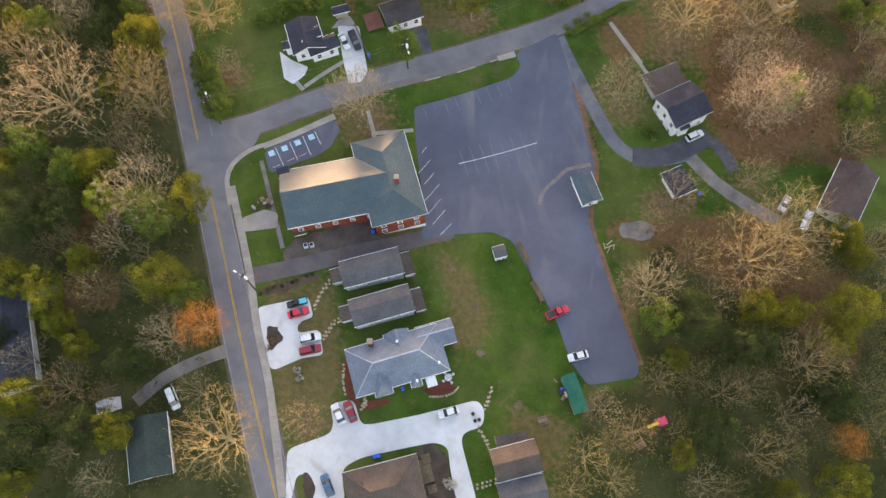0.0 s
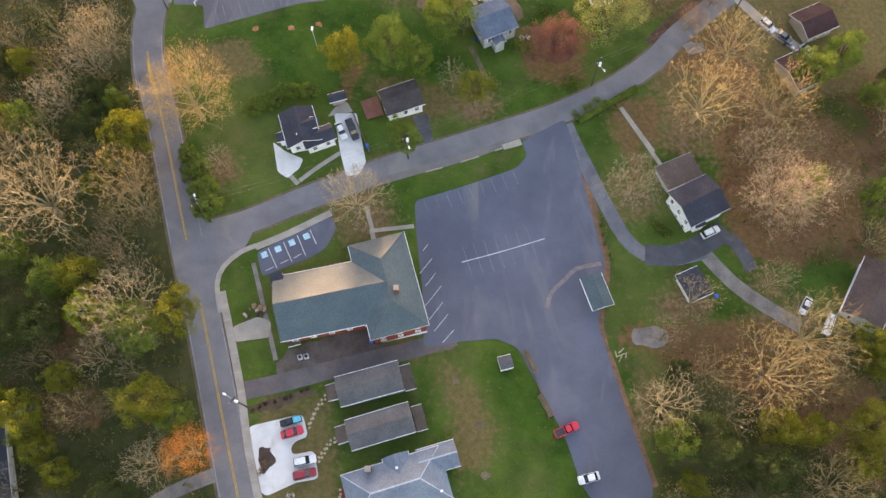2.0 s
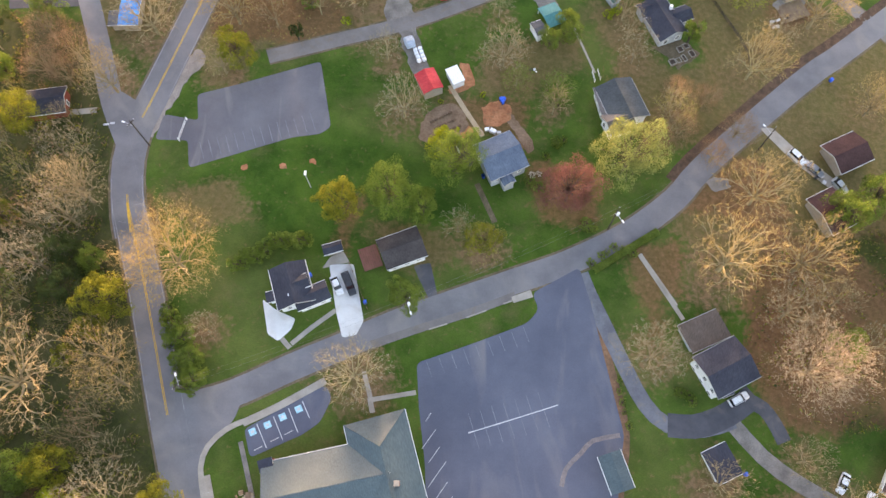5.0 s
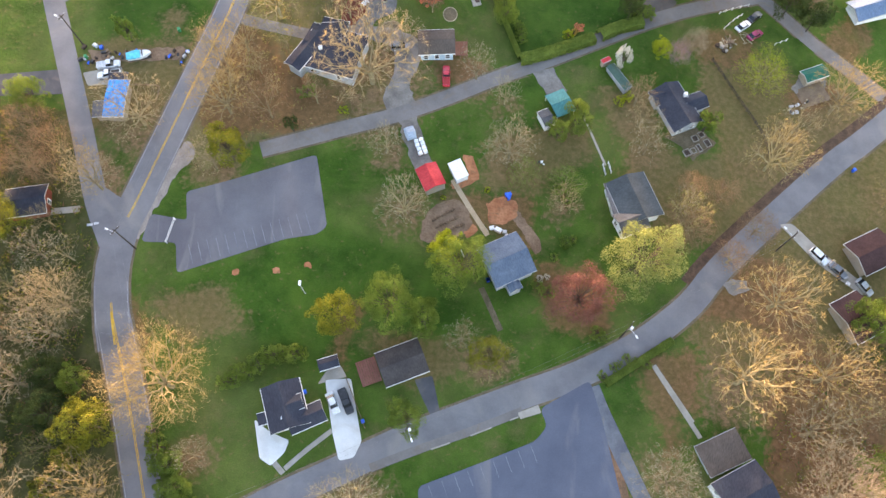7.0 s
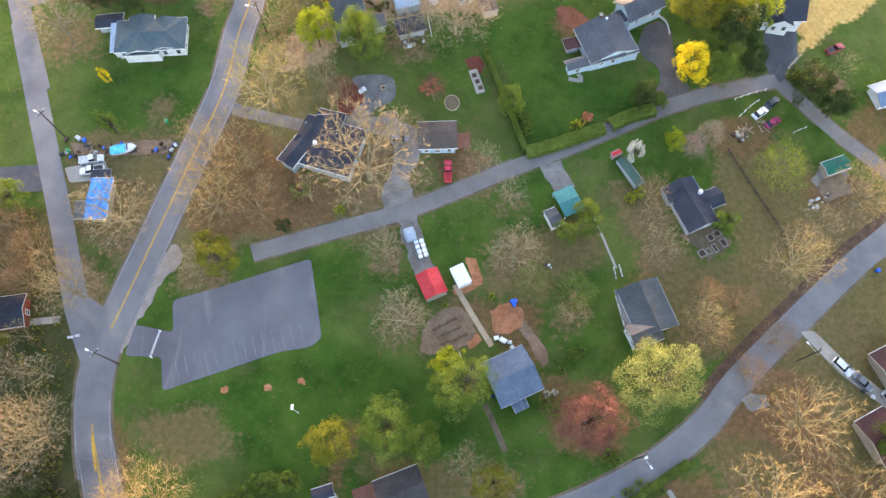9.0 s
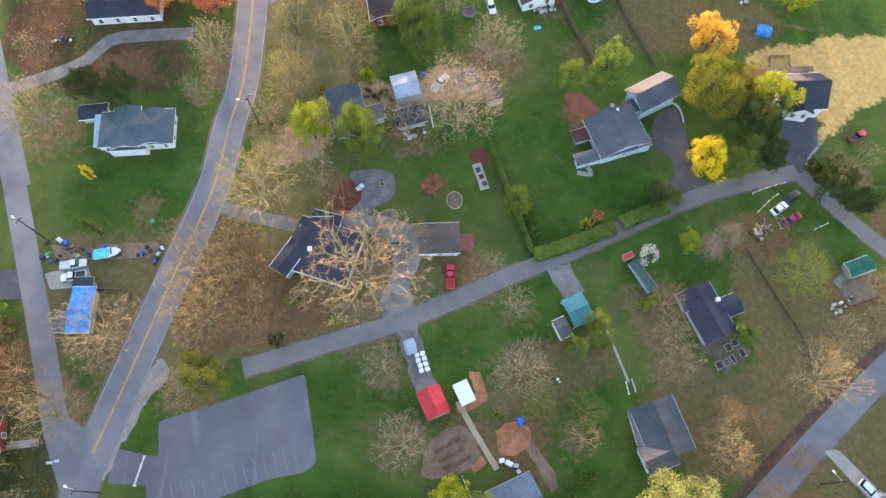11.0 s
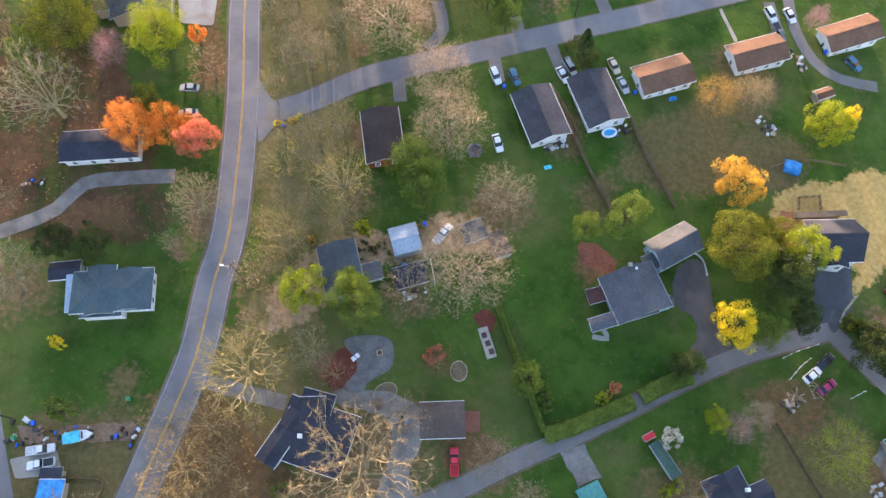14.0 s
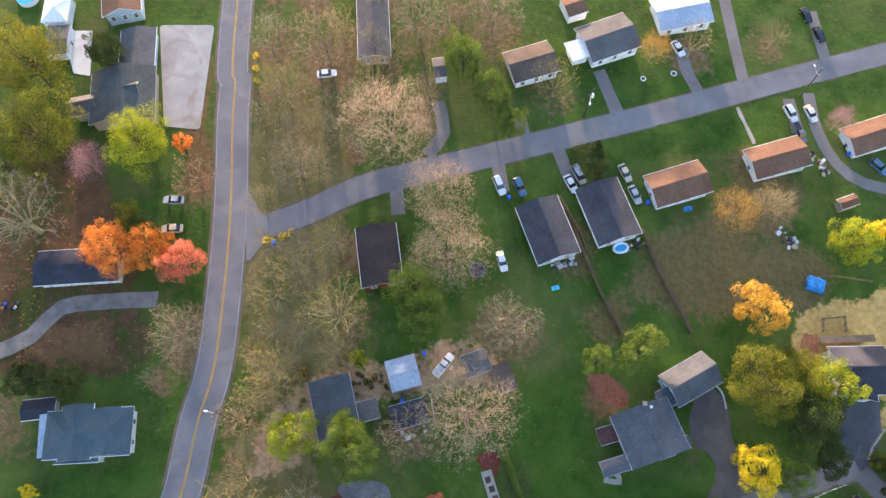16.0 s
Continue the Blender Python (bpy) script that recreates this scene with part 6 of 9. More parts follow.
# ---- street furniture ----
def pole(x, y, tall=10.3, lamp=None, transformer=False, bars=True):
    p = thing("utility_pole", x, y, None, 0, "dark wooden utility pole beside the road", "utility pole", "utility poles")
    bm = bmesh.new()
    tube(bm, (0, 0, -0.5), (0, 0, tall), 0.17, 0.11, 8)
    part("post", bm, POLE_WOOD, p)
    if bars:
        block("crossbar", POLE_WOOD, p, 0, 0, tall - 0.7, 2.2, 0.12, 0.14, yaw=55)
        for s in (-0.9, 0, 0.9):
            c, q = math.cos(radians(55)), math.sin(radians(55))
            bm = bmesh.new()
            tube(bm, (s * c, s * q, tall - 0.56), (s * c, s * q, tall - 0.3), 0.06, 0.04, 6)
            part("insulator", bm, LAMP_WHITE, p)
    if transformer:
        bm = bmesh.new()
        tube(bm, (0.35, -0.2, tall - 2.2), (0.35, -0.2, tall - 1.1), 0.28, 0.28, 10)
        part("transformer", bm, LAMP_WHITE, p, "pale grey drum transformer")
    if lamp:
        a = radians(lamp)
        bm = bmesh.new()
        tube(bm, (0, 0, tall - 2.0), (2.0 * math.cos(a), 2.0 * math.sin(a), tall - 1.5), 0.045, 0.04, 6)
        arm = part("lamp_arm", bm, PALE_STUFF, p)
        block("lamp_head", LAMP_WHITE, arm, 2.2 * math.cos(a), 2.2 * math.sin(a), tall - 1.6, 0.7, 0.34, 0.18, 0.05, lamp, "white street lamp head")
    return p


poles = [(-40.48, 43.41), (-51.15, 81.22), (-10.47, 97.61), (31.24, 116.28), (66.09, 135.34), (-66.37, 133.58), (-44.03, 208.12), (24.80, 272.32), (74.42, 279.83), (-84.96, 182.05), (-108.75, 203.34)]
for k, (x, y) in enumerate(poles):
    pole(x, y, lamp=(150, 110, -70, -60, 130, 160, 170, -100, 100, 150, 150)[k], transformer=k in (0, 2, 3, 7))
for pair in ((0, 1), (1, 2), (2, 3), (3, 4), (1, 5), (5, 6)):
    for s in (-0.8, 0.8):
        (x0, y0), (x1, y1) = poles[pair[0]], poles[pair[1]]
        c, q = s * math.cos(radians(55)), s * math.sin(radians(55))
        bm = bmesh.new()
        ps = []
        for i in range(13):
            t = i / 12
            z = (land(x0, y0) * (1 - t) + land(x1, y1) * t) + 10.0 - 4 * 1.1 * t * (1 - t)
            ps.append((x0 + (x1 - x0) * t + c, y0 + (y1 - y0) * t + q, z))
        rings = [[bm.verts.new(Vector(v) + Vector((0, 0.012 * math.cos(2.094 * i), 0.012 * math.sin(2.094 * i)))) for i in range(3)] for v in ps]
        for r0, r1 in zip(rings, rings[1:]):
            for i in range(3):
                bm.faces.new((r0[i], r0[(i + 1) % 3], r1[(i + 1) % 3], r1[i]))
        tagged(part("power_line", bm, WIRE), "thin sagging grey power line between poles", "power line", "power lines")
lamp = thing("lamp_post", -31.63, 124.50, None, 0, "slim pale lamp post on the grass field", "lamp post")
bm = bmesh.new()
tube(bm, (0, 0, -0.3), (0, 0, 6.0), 0.09, 0.06, 8)
part("post", bm, PALE_STUFF, lamp)
block("head", LAMP_WHITE, lamp, 0, 0.3, 5.95, 0.5, 1.0, 0.22, 0.06)
gate = thing("road_gate", -59.62, 137.31, None, 78, "white swing gate across the car park entrance", "gate")
for s in (-2.6, 2.6):
    block("post", TRIM, gate, s, 0, -0.3, 0.16, 0.16, 1.5)
for z in (0.5, 1.0):
    block("bar", TRIM, gate, 0, 0, z, 5.2, 0.08, 0.08)


def bin_(x, y, colour):
    b = thing("wheelie_bin", x, y, None, 20, "blue plastic wheeled bin" if colour is PLASTIC_BLUE else "green plastic wheeled bin", "bin", "wheeled bins")
    bm = bmesh.new()
    box(bm, 0, 0, 0.06, 0.58, 0.68, 0.95, 0.05)
    part("body", bm, colour, b)
    block("lid", colour, b, 0, 0, 1.01, 0.64, 0.76, 0.07, 0.03)
    for s in (-0.26, 0.26):
        bm = bmesh.new()
        tube(bm, (s - 0.04, 0.33, 0.1), (s + 0.04, 0.33, 0.1), 0.11, 0.11, 8)
        part("wheel", bm, TYRE, b)


for x, y in [(51.0, 81.8), (-14.6, 11.0), (-10.2, 23.6), (-17.1, 56.5)] + [(-19.4, 99.7), (5.0, 128.0), (10.0, 146.7)] + [(-30.5, 105.0)] + [(5.0, 128.0), (9.6, 146.5), (87.0, 154.8), (79.1, 178.3)]:
    bin_(x, y, PLASTIC_BLUE)
for x, y in [(-15.3, 10.8), (54.2, 66.8)] + [(-83.5, 178.5), (-63.5, 185.4), (-8.1, 230.9), (-39.1, 242.3)] + [(7.9, 252.7), (36.7, 252.4), (82.9, 265.7)]:
    bin_(x, y, PLASTIC_BLUE if x > -40 else PLASTIC_GREEN)

# planted bed, stepping stones, garden things on the lower plots
patch("pavement_island_bed", rounded([(-37.8, 35.7), (-35.5, 36.2), (-34.5, 32.9), (-36.7, 30.9)], 1.0), MULCH, 0.085, "brown planted island in a concrete drive", "flower bed", 0)
patch("pavement_drive_bed", [(-29.2, 7.8), (-27.6, 7.8), (-26.4, 5.6), (-26.6, 2.6), (-27.6, 2.6), (-28.8, 5.6)], MULCH, 0.085, "dark mulch bed beside a drive", "flower bed", 0.6)
patch("pavement_mulch_bed", [(-7.7, 12.6), (-3.9, 13.2), (-1.5, 10.8), (-1.0, 7.7), (0.2, 2.6), (-6.5, 2.6)], MULCH, 0.05, "dark mulch garden around raised beds", "flower bed", 1.0)
patch("pavement_red_bed", [(-22.4, 29.0), (-21.3, 29.0), (-20.3, 23.5), (-18.2, 20.8), (-12.8, 21.9), (-12.7, 21.1), (-18.2, 19.4), (-21.4, 22.4)], MULCH_RED, 0.05, "red mulch bed along a house", "flower bed", 0.8)
patch("pavement_red_terrace", [(-6.7, 23.6), (-0.6, 25.9), (0.1, 23.6), (-3.9, 22.0)], MULCH_RED, 0.055, "small red paved terrace behind a house", "patio", 0.5)
patch("pavement_roadside_bed", [(-41.0, 43.3), (-28.5, 47.4), (-27.2, 45.9), (-40.4, 41.5)], surface("brown_mulch", (0.07, 0.045, 0.03), (0.12, 0.08, 0.055), 0.4, 0.95, 0.4, 5), 0.03, "brown mulched strip with small shrubs", "flower bed", 0.8)
for x, y in [(47.4, 91.3)] + [(4.2, 40.3), (5.3, 31.0), (-0.2, 48.9), (12.4, 20.5)] + [(-45.8, 128.8), (-37.7, 129.1), (-31.5, 130.3)]:
    bm = drape(bmesh.new(), ragged([(x + 0.85 * math.cos(i * 0.524), y + 0.8 * math.sin(i * 0.524)) for i in range(12)], 0.6), 0.04)
    tagged(part("pavement_bare_spot", bm, CLAY if y > 100 else VERGE), "round bare earth spot in the lawn", "earth", kind="structure")
STONE_MESH = []
for k in range(5):
    bm = bmesh.new()
    pts = [(0.33 * random.uniform(0.75, 1.15) * math.cos(i * 0.785), 0.28 * random.uniform(0.75, 1.15) * math.sin(i * 0.785)) for i in range(8)]
    lo, hi = [bm.verts.new((x, y, -0.1)) for x, y in pts], [bm.verts.new((x * 0.93, y * 0.93, 0.09)) for x, y in pts]
    bm.faces.new(hi)
    for i in range(8):
        bm.faces.new((lo[i], lo[(i + 1) % 8], hi[(i + 1) % 8], hi[i]))
    STONE_MESH.append(mesh_of("stone", bm))
for label, pts in (("winding path of pale stepping stones", [(-25.7, 45.3), (-26.9, 43.5), (-27.8, 41.7), (-28.4, 39.9)]), ("winding path of pale stepping stones to a porch", [(-22.8, 37.6), (-24.2, 36.8), (-25.3, 35.2), (-26.3, 33.7)]),
                   ("stepping stone path beside red mulch", [(-22.0, 27.9), (-22.0, 25.4), (-21.6, 22.9)]), ("stone path to a front door", [(-18.2, 20.0), (-17.4, 20.9), (-17.7, 21.9)]), ("flagstone path to a house", [(4.7, 16.1), (5.7, 14.2), (6.5, 12.9)]),
                   ("broad flagstone path off the drive", [(5.9, 20.2), (6.6, 21.7), (7.3, 23.7)]), ("short stone path across the grass", [(4.2, 5.4), (6.7, 6.1), (8.5, 6.7)])):
    line = smooth_line(pts, 0.85)
    path = thing("stepping_stone_path", line[0].x, line[0].y, None, 0, label, "stone path", "stepping stone paths")
    for i, p in enumerate(line):
        for s in (-0.3, 0.45):
            st = part_of("stone", random.choice(STONE_MESH), STONE, path)
            q = p + Vector((random.uniform(-0.12, 0.12), s))
            st.matrix_basis = path.matrix_world.inverted() @ pose(q.x, q.y, land(q.x, q.y), 0, 0, random.uniform(0, 360))

table = thing("garden_table", -1.3, 25.9, None, 10, "round pale garden table on a red terrace", "table")
bm = bmesh.new()
tube(bm, (0, 0, 0.7), (0, 0, 0.75), 0.75, 0.75, 16)
part("tabletop", bm, PALE_STUFF, table)
bm = bmesh.new()
tube(bm, (0, 0, 0), (0, 0, 0.7), 0.07, 0.05, 8)
part("pedestal", bm, DARK_STUFF, table)
for k in range(4):
    a0 = radians(35 + 90 * k)
    ch = thing("garden_chair", table.location.x + 1.15 * math.cos(a0), table.location.y + 1.15 * math.sin(a0), None, math.degrees(a0) - 90, "pale metal garden chair beside a round table", "chair", "chairs round the garden table")
    block("seat", PALE_STUFF, ch, 0, 0, 0.42, 0.5, 0.5, 0.05, 0.02)
    block("backrest", PALE_STUFF, ch, 0, 0.25, 0.45, 0.5, 0.05, 0.5, 0.02)
    for sx in (-0.2, 0.2):
        for sy in (-0.2, 0.2):
            block("leg", PALE_STUFF, ch, sx, sy, -0.02, 0.05, 0.05, 0.45)
edging = smooth_line([(-4.9, 22.2), (-2.4, 22.3), (-0.5, 22.9), (0.6, 24.0)], 0.5)
low_wall = thing("garden_wall", edging[0].x, edging[0].y, None, 0, "low curved stone wall beside a terrace", "garden wall")
for p in edging:
    st = part_of("stone", random.choice(STONE_MESH), STONE, low_wall)
    st.matrix_basis = low_wall.matrix_world.inverted() @ pose(p.x, p.y, land(p.x, p.y) + 0.2, 0, 0, random.uniform(0, 360)) @ Matrix.Diagonal((0.9, 0.8, 2.6, 1))

slide = thing("toy_slide", 40.70, 17.66, None, 200, "pink toy playhouse with a yellow slide in the woods", "playground slide")
block("tower", PLASTIC_PINK, slide, 0, 0, 0, 1.4, 1.3, 1.9, 0.08)
block("roof", PLASTIC_PINK, slide, 0, 0, 1.9, 1.7, 1.6, 0.25, 0.1)
bm = bmesh.new()
box(bm, 0, 0, 0, 2.4, 0.6, 0.12, 0.03)
bm.transform(pose(1.7, 0, 0.75, 0, 28, 0))
part("chute", bm, PLASTIC_YELLOW, slide)


def fence(label, pts, tall=1.3, gap=2.2, material=WOOD, rails=3, solid=False):
    line = smooth_line(pts, gap)
    f = thing("fence", line[0].x, line[0].y, None, 0, label, "fence")
    inv = f.matrix_world.inverted()
    for i, p in enumerate(line):
        z = land(p.x, p.y)
        ob = block("post", material, f, 0, 0, -0.3, 0.13, 0.13, tall + 0.35)
        ob.matrix_basis = inv @ pose(p.x, p.y, z)
        if i + 1 < len(line):
            q = line[i + 1]
            d, m = q - p, (p + q) / 2
            for k in range(rails):
                bm = bmesh.new()
                h = tall / rails * (0.92 if solid else 0.11 * rails)
                box(bm, 0, 0, 0, d.length, 0.05, h)
                z0 = land(m.x, m.y) + tall * (k + (0.04 if solid else 0.6)) / rails
                bm.transform(inv @ pose(m.x, m.y, z0, 0, -math.degrees(math.atan2(land(q.x, q.y) - z, d.length)), math.degrees(math.atan2(d.y, d.x))))
                part("board" if solid else "rail", bm, material, f)
    return f


fence("dark wooden fence between back gardens", [(19.5, 251.3), (23.3, 238.6), (26.6, 229.9), (29.0, 224.9)], 1.6, 2.4, WOOD, 3, True)
fence("dark wooden fence beside a brown lawn", [(34.9, 246.1), (38.0, 236.5), (41.3, 229.1), (42.7, 225.1)], 1.6, 2.4, WOOD, 3, True)
fence("tan wooden fence between two navy-roofed houses", [(18.4, 252.9), (21.0, 247.6), (23.0, 242.2)], 1.5, 2.0, surface("tan_wood", (0.26, 0.19, 0.09), (0.36, 0.27, 0.14), 0.5, 0.85, 0.2, 4), 3, True)
fence("weathered wooden garden fence beside a drive", [(-22.8, 107.7), (-20.7, 102.6), (-19.0, 98.5)], 1.4, 1.6, WOOD, 3, True)
fence("dark boundary fence across gardens", [(57.8, 181.4), (62.6, 171.5), (66.9, 163.0), (68.0, 156.7)], 1.1, 2.4, POLE_WOOD, 3)
fence("white picket fence beside an outbuilding", [(-7.9, 212.7), (-7.0, 207.7)], 1.2, 0.8, TRIM, 3)
fence("rail fence beside straw-covered ground", [(64.9, 235.5), (72.5, 237.5), (82.1, 236.6)], 1.1, 2.2)
fence("pale wooden rail of a raised deck behind a new house", [(69.6, 225.9), (70.1, 228.5)], 1.2, 1.5, WOOD, 3)
fence("pale wooden rail of a raised deck behind a new house", [(70.1, 228.5), (74.7, 229.0)], 1.2, 1.5, WOOD, 3)
fence("pale wooden rail of a raised deck behind a new house", [(74.7, 229.0), (74.5, 226.1)], 1.2, 1.5, WOOD, 3)
timber = fence("low timber retaining edge along the car park", [(13.7, 55.4), (15.7, 49.4), (17.9, 41.4)], 0.5, 1.4, WOOD, 2, True)

# raised beds
def raised_bed(x, y, yaw, l, w, label="wooden raised garden bed filled with brown soil"):
    b = thing("raised_bed", x, y, None, yaw, label, "garden bed", "raised garden beds")
    for s in (-1, 1):
        block("board", WOOD, b, 0, s * w / 2, -0.1, l, 0.07, 0.42)
        block("board", WOOD, b, s * l / 2, 0, -0.1, 0.07, w, 0.42)
    block("soil", VERGE, b, 0, 0, -0.1, l - 0.08, w - 0.08, 0.36)


for x, y, yaw, l, w in ((-5.61, 10.55, 15, 1.6, 1.6), (-5.81, 8.18, 15, 2.6, 4.2), (-4.40, 5.02, 15, 1.6, 1.4), (51.61, 161.14, 30, 1.5, 1.5), (53.25, 161.78, 30, 1.4, 1.3), (54.42, 159.92, 30, 1.6, 1.8),
                        (52.63, 158.99, 30, 1.6, 1.8), (50.75, 158.05, 30, 1.7, 2.0), (49.33, 157.23, 30, 1.4, 1.4), 
                        (14.76, 52.98, -65, 4.6, 1.1), (17.40, 44.21, -65, 4.6, 1.1)):
    raised_bed(x, y, yaw, l, w)
patch("pavement_shed_yard", [(75.9, 175.0), (78.5, 178.4), (85.2, 178.1), (83.7, 174.7), (77.3, 173.4)], GRAVEL, 0.035, "grey gravelled yard beside a green shed", "yard", 0.8)
patch("pavement_deck_yard", [(44.4, 161.2), (51.4, 164.4), (56.3, 159.7), (50.2, 155.6), (48.4, 158.7)], VERGE, 0.03, "dark mulched garden yard with raised beds", "garden", 0.8)

def raised_bed(x, y, sx, sy):
    b = thing("raised_bed", x, y, None, 24, "weathered board-sided raised bed full of dark soil", "planter", "raised beds")
    for dx, dy, lx, ly in ((0, sy / 2, sx, 0.14), (0, -sy / 2, sx, 0.14), (sx / 2, 0, 0.14, sy), (-sx / 2, 0, 0.14, sy)):
        block("board", CONCRETE_OLD, b, dx, dy, 0, lx, ly, 0.35, 0.02)
    block("soil", MULCH, b, 0, 0, 0, sx - 0.16, sy - 0.16, 0.26, 0.02)


for bed in ((51.40, 160.90, 1.26, 1.38), (52.90, 161.90, 1.26, 1.26), (49.20, 157.40, 1.38, 1.49), (50.70, 157.90, 1.03, 1.26), (52.10, 158.60, 0.80, 1.72), (54.10, 159.90, 1.15, 1.72)):
    raised_bed(*bed)

# the boat, the pool, tables and clutter
boat = thing("boat", -71.55, 178.67, None, 12, "small white boat partly under a cyan tarpaulin", "boat")
part("hull", shell([(-2.6, 0.8, 0.95, 0.4, 1.1), (0, 0.9, 1.05, 0.35, 1.15), (1.6, 0.6, 0.8, 0.45, 1.25), (2.7, 0.05, 0.1, 0.8, 1.35)]), LAMP_WHITE, boat)
part("tarp", shell([(-2.7, 0.9, 0.7, 1.0, 1.35), (-1.0, 1.05, 0.5, 1.05, 1.7), (0.4, 1.0, 0.6, 1.05, 1.5)]), TARP_CYAN, boat, "cyan tarpaulin")
block("windscreen", GLASS, boat, 0.9, 0, 1.2, 0.1, 1.3, 0.5)
block("trailer", DARK_STUFF, boat, 0, 0, 0.05, 4.8, 1.5, 0.32)
pool = thing("paddling_pool", 30.27, 242.33, None, 15, "small blue-and-white paddling pool behind a house", "pool")
bm = bmesh.new()
for i in range(16):
    a0, a1 = 2 * math.pi * i / 16, 2 * math.pi * (i + 1) / 16
    tube(bm, (1.5 * math.cos(a0), 1.0 * math.sin(a0), 0.3), (1.5 * math.cos(a1), 1.0 * math.sin(a1), 0.3), 0.26, 0.26, 8)
part("ring", bm, LAMP_WHITE, pool)
bm = bmesh.new()
bm.faces.new([bm.verts.new((1.45 * math.cos(i * 0.393), 0.95 * math.sin(i * 0.393), 0.32)) for i in range(16)])
part("water", bm, WATER, pool)


def bundle(name, x, y, yaw, label, category, sizes, material):
    """A loose pile: each block lies on its own spot."""
    c = thing(name, x, y, None, yaw, label, category)
    for k, (dx, dy, sx, sy, sz) in enumerate(sizes):
        block("piece", material[k % len(material)], c, dx, dy, 0, sx, sy, sz, 0.04, 20 * k)
    return c


MIX = [DARK_STUFF, WOOD, PALE_STUFF, MULCH, PLASTIC_BLUE]
rnd = random.Random(11)
for nm, x, y, yaw, label, cat, n_pieces, span in (("junk_pile", -79.36, 179.69, 5, "scattered yard clutter beside a boat", "clutter", 14, 5.5), ("junk_pile", -63.51, 179.31, 0, "dark heap of yard clutter by the road", "clutter", 10, 2.6),
                                                  ("junk_pile", 65.53, 245.24, -50, "pile of scrap and furniture by a fence", "clutter", 16, 2.8), ("junk_pile", 75.96, 263.26, -60, "stacked pale scrap beside a house", "clutter", 18, 3.0),
                                                  ("junk_pile", 18.54, 238.72, 20, "terrace furniture and clutter behind a house", "clutter", 14, 2.4), ("junk_pile", 32.88, 243.00, 20, "toys and boxes behind a house", "clutter", 9, 2.4),
                                                  ("junk_pile", 78.73, 131.47, -40, "row of clutter along a drive", "clutter", 12, 3.6), ("junk_pile", 61.25, 184.98, 20, "heap of stones and scrap by a lane", "clutter", 12, 2.8),
                                                  ("junk_pile", -40.54, 62.49, 15, "stones and ornaments in a small garden bed", "garden ornaments", 14, 2.2), 
                                                  ("junk_pile", -10.88, 205.92, 10, "dark garden furniture under bare branches", "clutter", 12, 2.5), ("junk_pile", -89.89, 229.45, 0, "clutter in a leaf-covered yard", "clutter", 9, 2.5),
                                                  ("junk_pile", 20.82, 23.84, -65, "timber and boxes beside a green-roofed shed", "clutter", 8, 2.2), ("junk_pile", 76.70, 170.19, 30, "scrap and buckets beside a low house", "clutter", 12, 2.8)):
    bundle(nm, x, y, yaw, label, cat, [(rnd.uniform(-span, span), rnd.uniform(-span, span) * 0.4, rnd.uniform(0.3, 1.2), rnd.uniform(0.3, 0.9), rnd.uniform(0.2, 0.8)) for _ in range(n_pieces)], [STONE, WOOD, CONCRETE_OLD, MULCH] if cat in ("garden ornaments",) or "stones" in label else ([PALE_STUFF, STONE, WOOD, GUTTER, DARK_STUFF] if "scrap" in label or "furniture" in label or "drive" in label else MIX))
bundle("log_pile", 33.26, 54.37, 20, "pale cut logs lying on grass", "logs", [(0, 0, 1.8, 0.25, 0.25), (0.4, 0.8, 1.6, 0.25, 0.22), (-0.5, -0.7, 1.5, 0.22, 0.22), (0.9, -0.4, 1.2, 0.25, 0.25), (-0.9, 0.5, 1.4, 0.24, 0.22)], [STONE])
for x, y, yaw, label in ((17.15, 17.78, 15, "pale wooden picnic table on the lawn"), (36.21, 13.41, 30, "wooden bench table under trees"), (43.95, 11.23, 80, "wooden picnic table among trees"), (-17.44, 184.68, 0, "garden table on gravel")):
    tb = thing("picnic_table", x, y, None, yaw, label, "picnic table", "picnic tables")
    block("tabletop", WOOD, tb, 0, 0, 0.72, 1.9, 0.8, 0.06)
    for s in (-0.7, 0.7):
        block("bench", WOOD, tb, 0, s, 0.42, 1.9, 0.28, 0.05)
        block("leg", WOOD, tb, s, 0, -0.05, 0.1, 1.3, 0.76)
for x, y in [(3.5, 18.9), (3.9, 17.6), (4.7, 17.8)]:
    st = thing("garden_chair", x, y, None, 30, "small dark round garden seat on concrete", "chair", "garden seats")
    bm = bmesh.new()
    tube(bm, (0, 0, 0), (0, 0, 0.45), 0.32, 0.36, 10)
    part("seat", bm, DARK_STUFF, st)
    block("backrest", DARK_STUFF, st, 0, 0.3, 0.4, 0.6, 0.08, 0.45, 0.03)
tarp = thing("tarp_cover", 69.81, 235.63, None, -20, "bright blue tarpaulin over a small frame", "tarpaulin")
part("cover", shell([(-1.7, 1.5, 1.2, 0, 1.0), (0, 1.6, 0.9, 0, 1.6), (1.7, 1.5, 1.2, 0, 1.0)]), TARP_BLUE, tarp)
for x, y, s, mt, label in ((16.57, 233.76, 0.8, TARP_CYAN, "small teal ground sheet on the lawn"), (45.22, 251.45, 0.9, TARP_BLUE, "blue plastic sheet on the grass"), (-67.06, 20.31, 2.4, PALE_STUFF, "grey tarpaulin-covered trailer among trees")):
    c = thing("ground_sheet", x, y, None, 15, label, "sheet")
    part("sheet", shell([(-s, 0.5 * s, 0.4 * s, 0, 0.12 * s), (0, 0.6 * s, 0.4 * s, 0, 0.5 * s), (s, 0.5 * s, 0.4 * s, 0, 0.12 * s)]), mt, c)


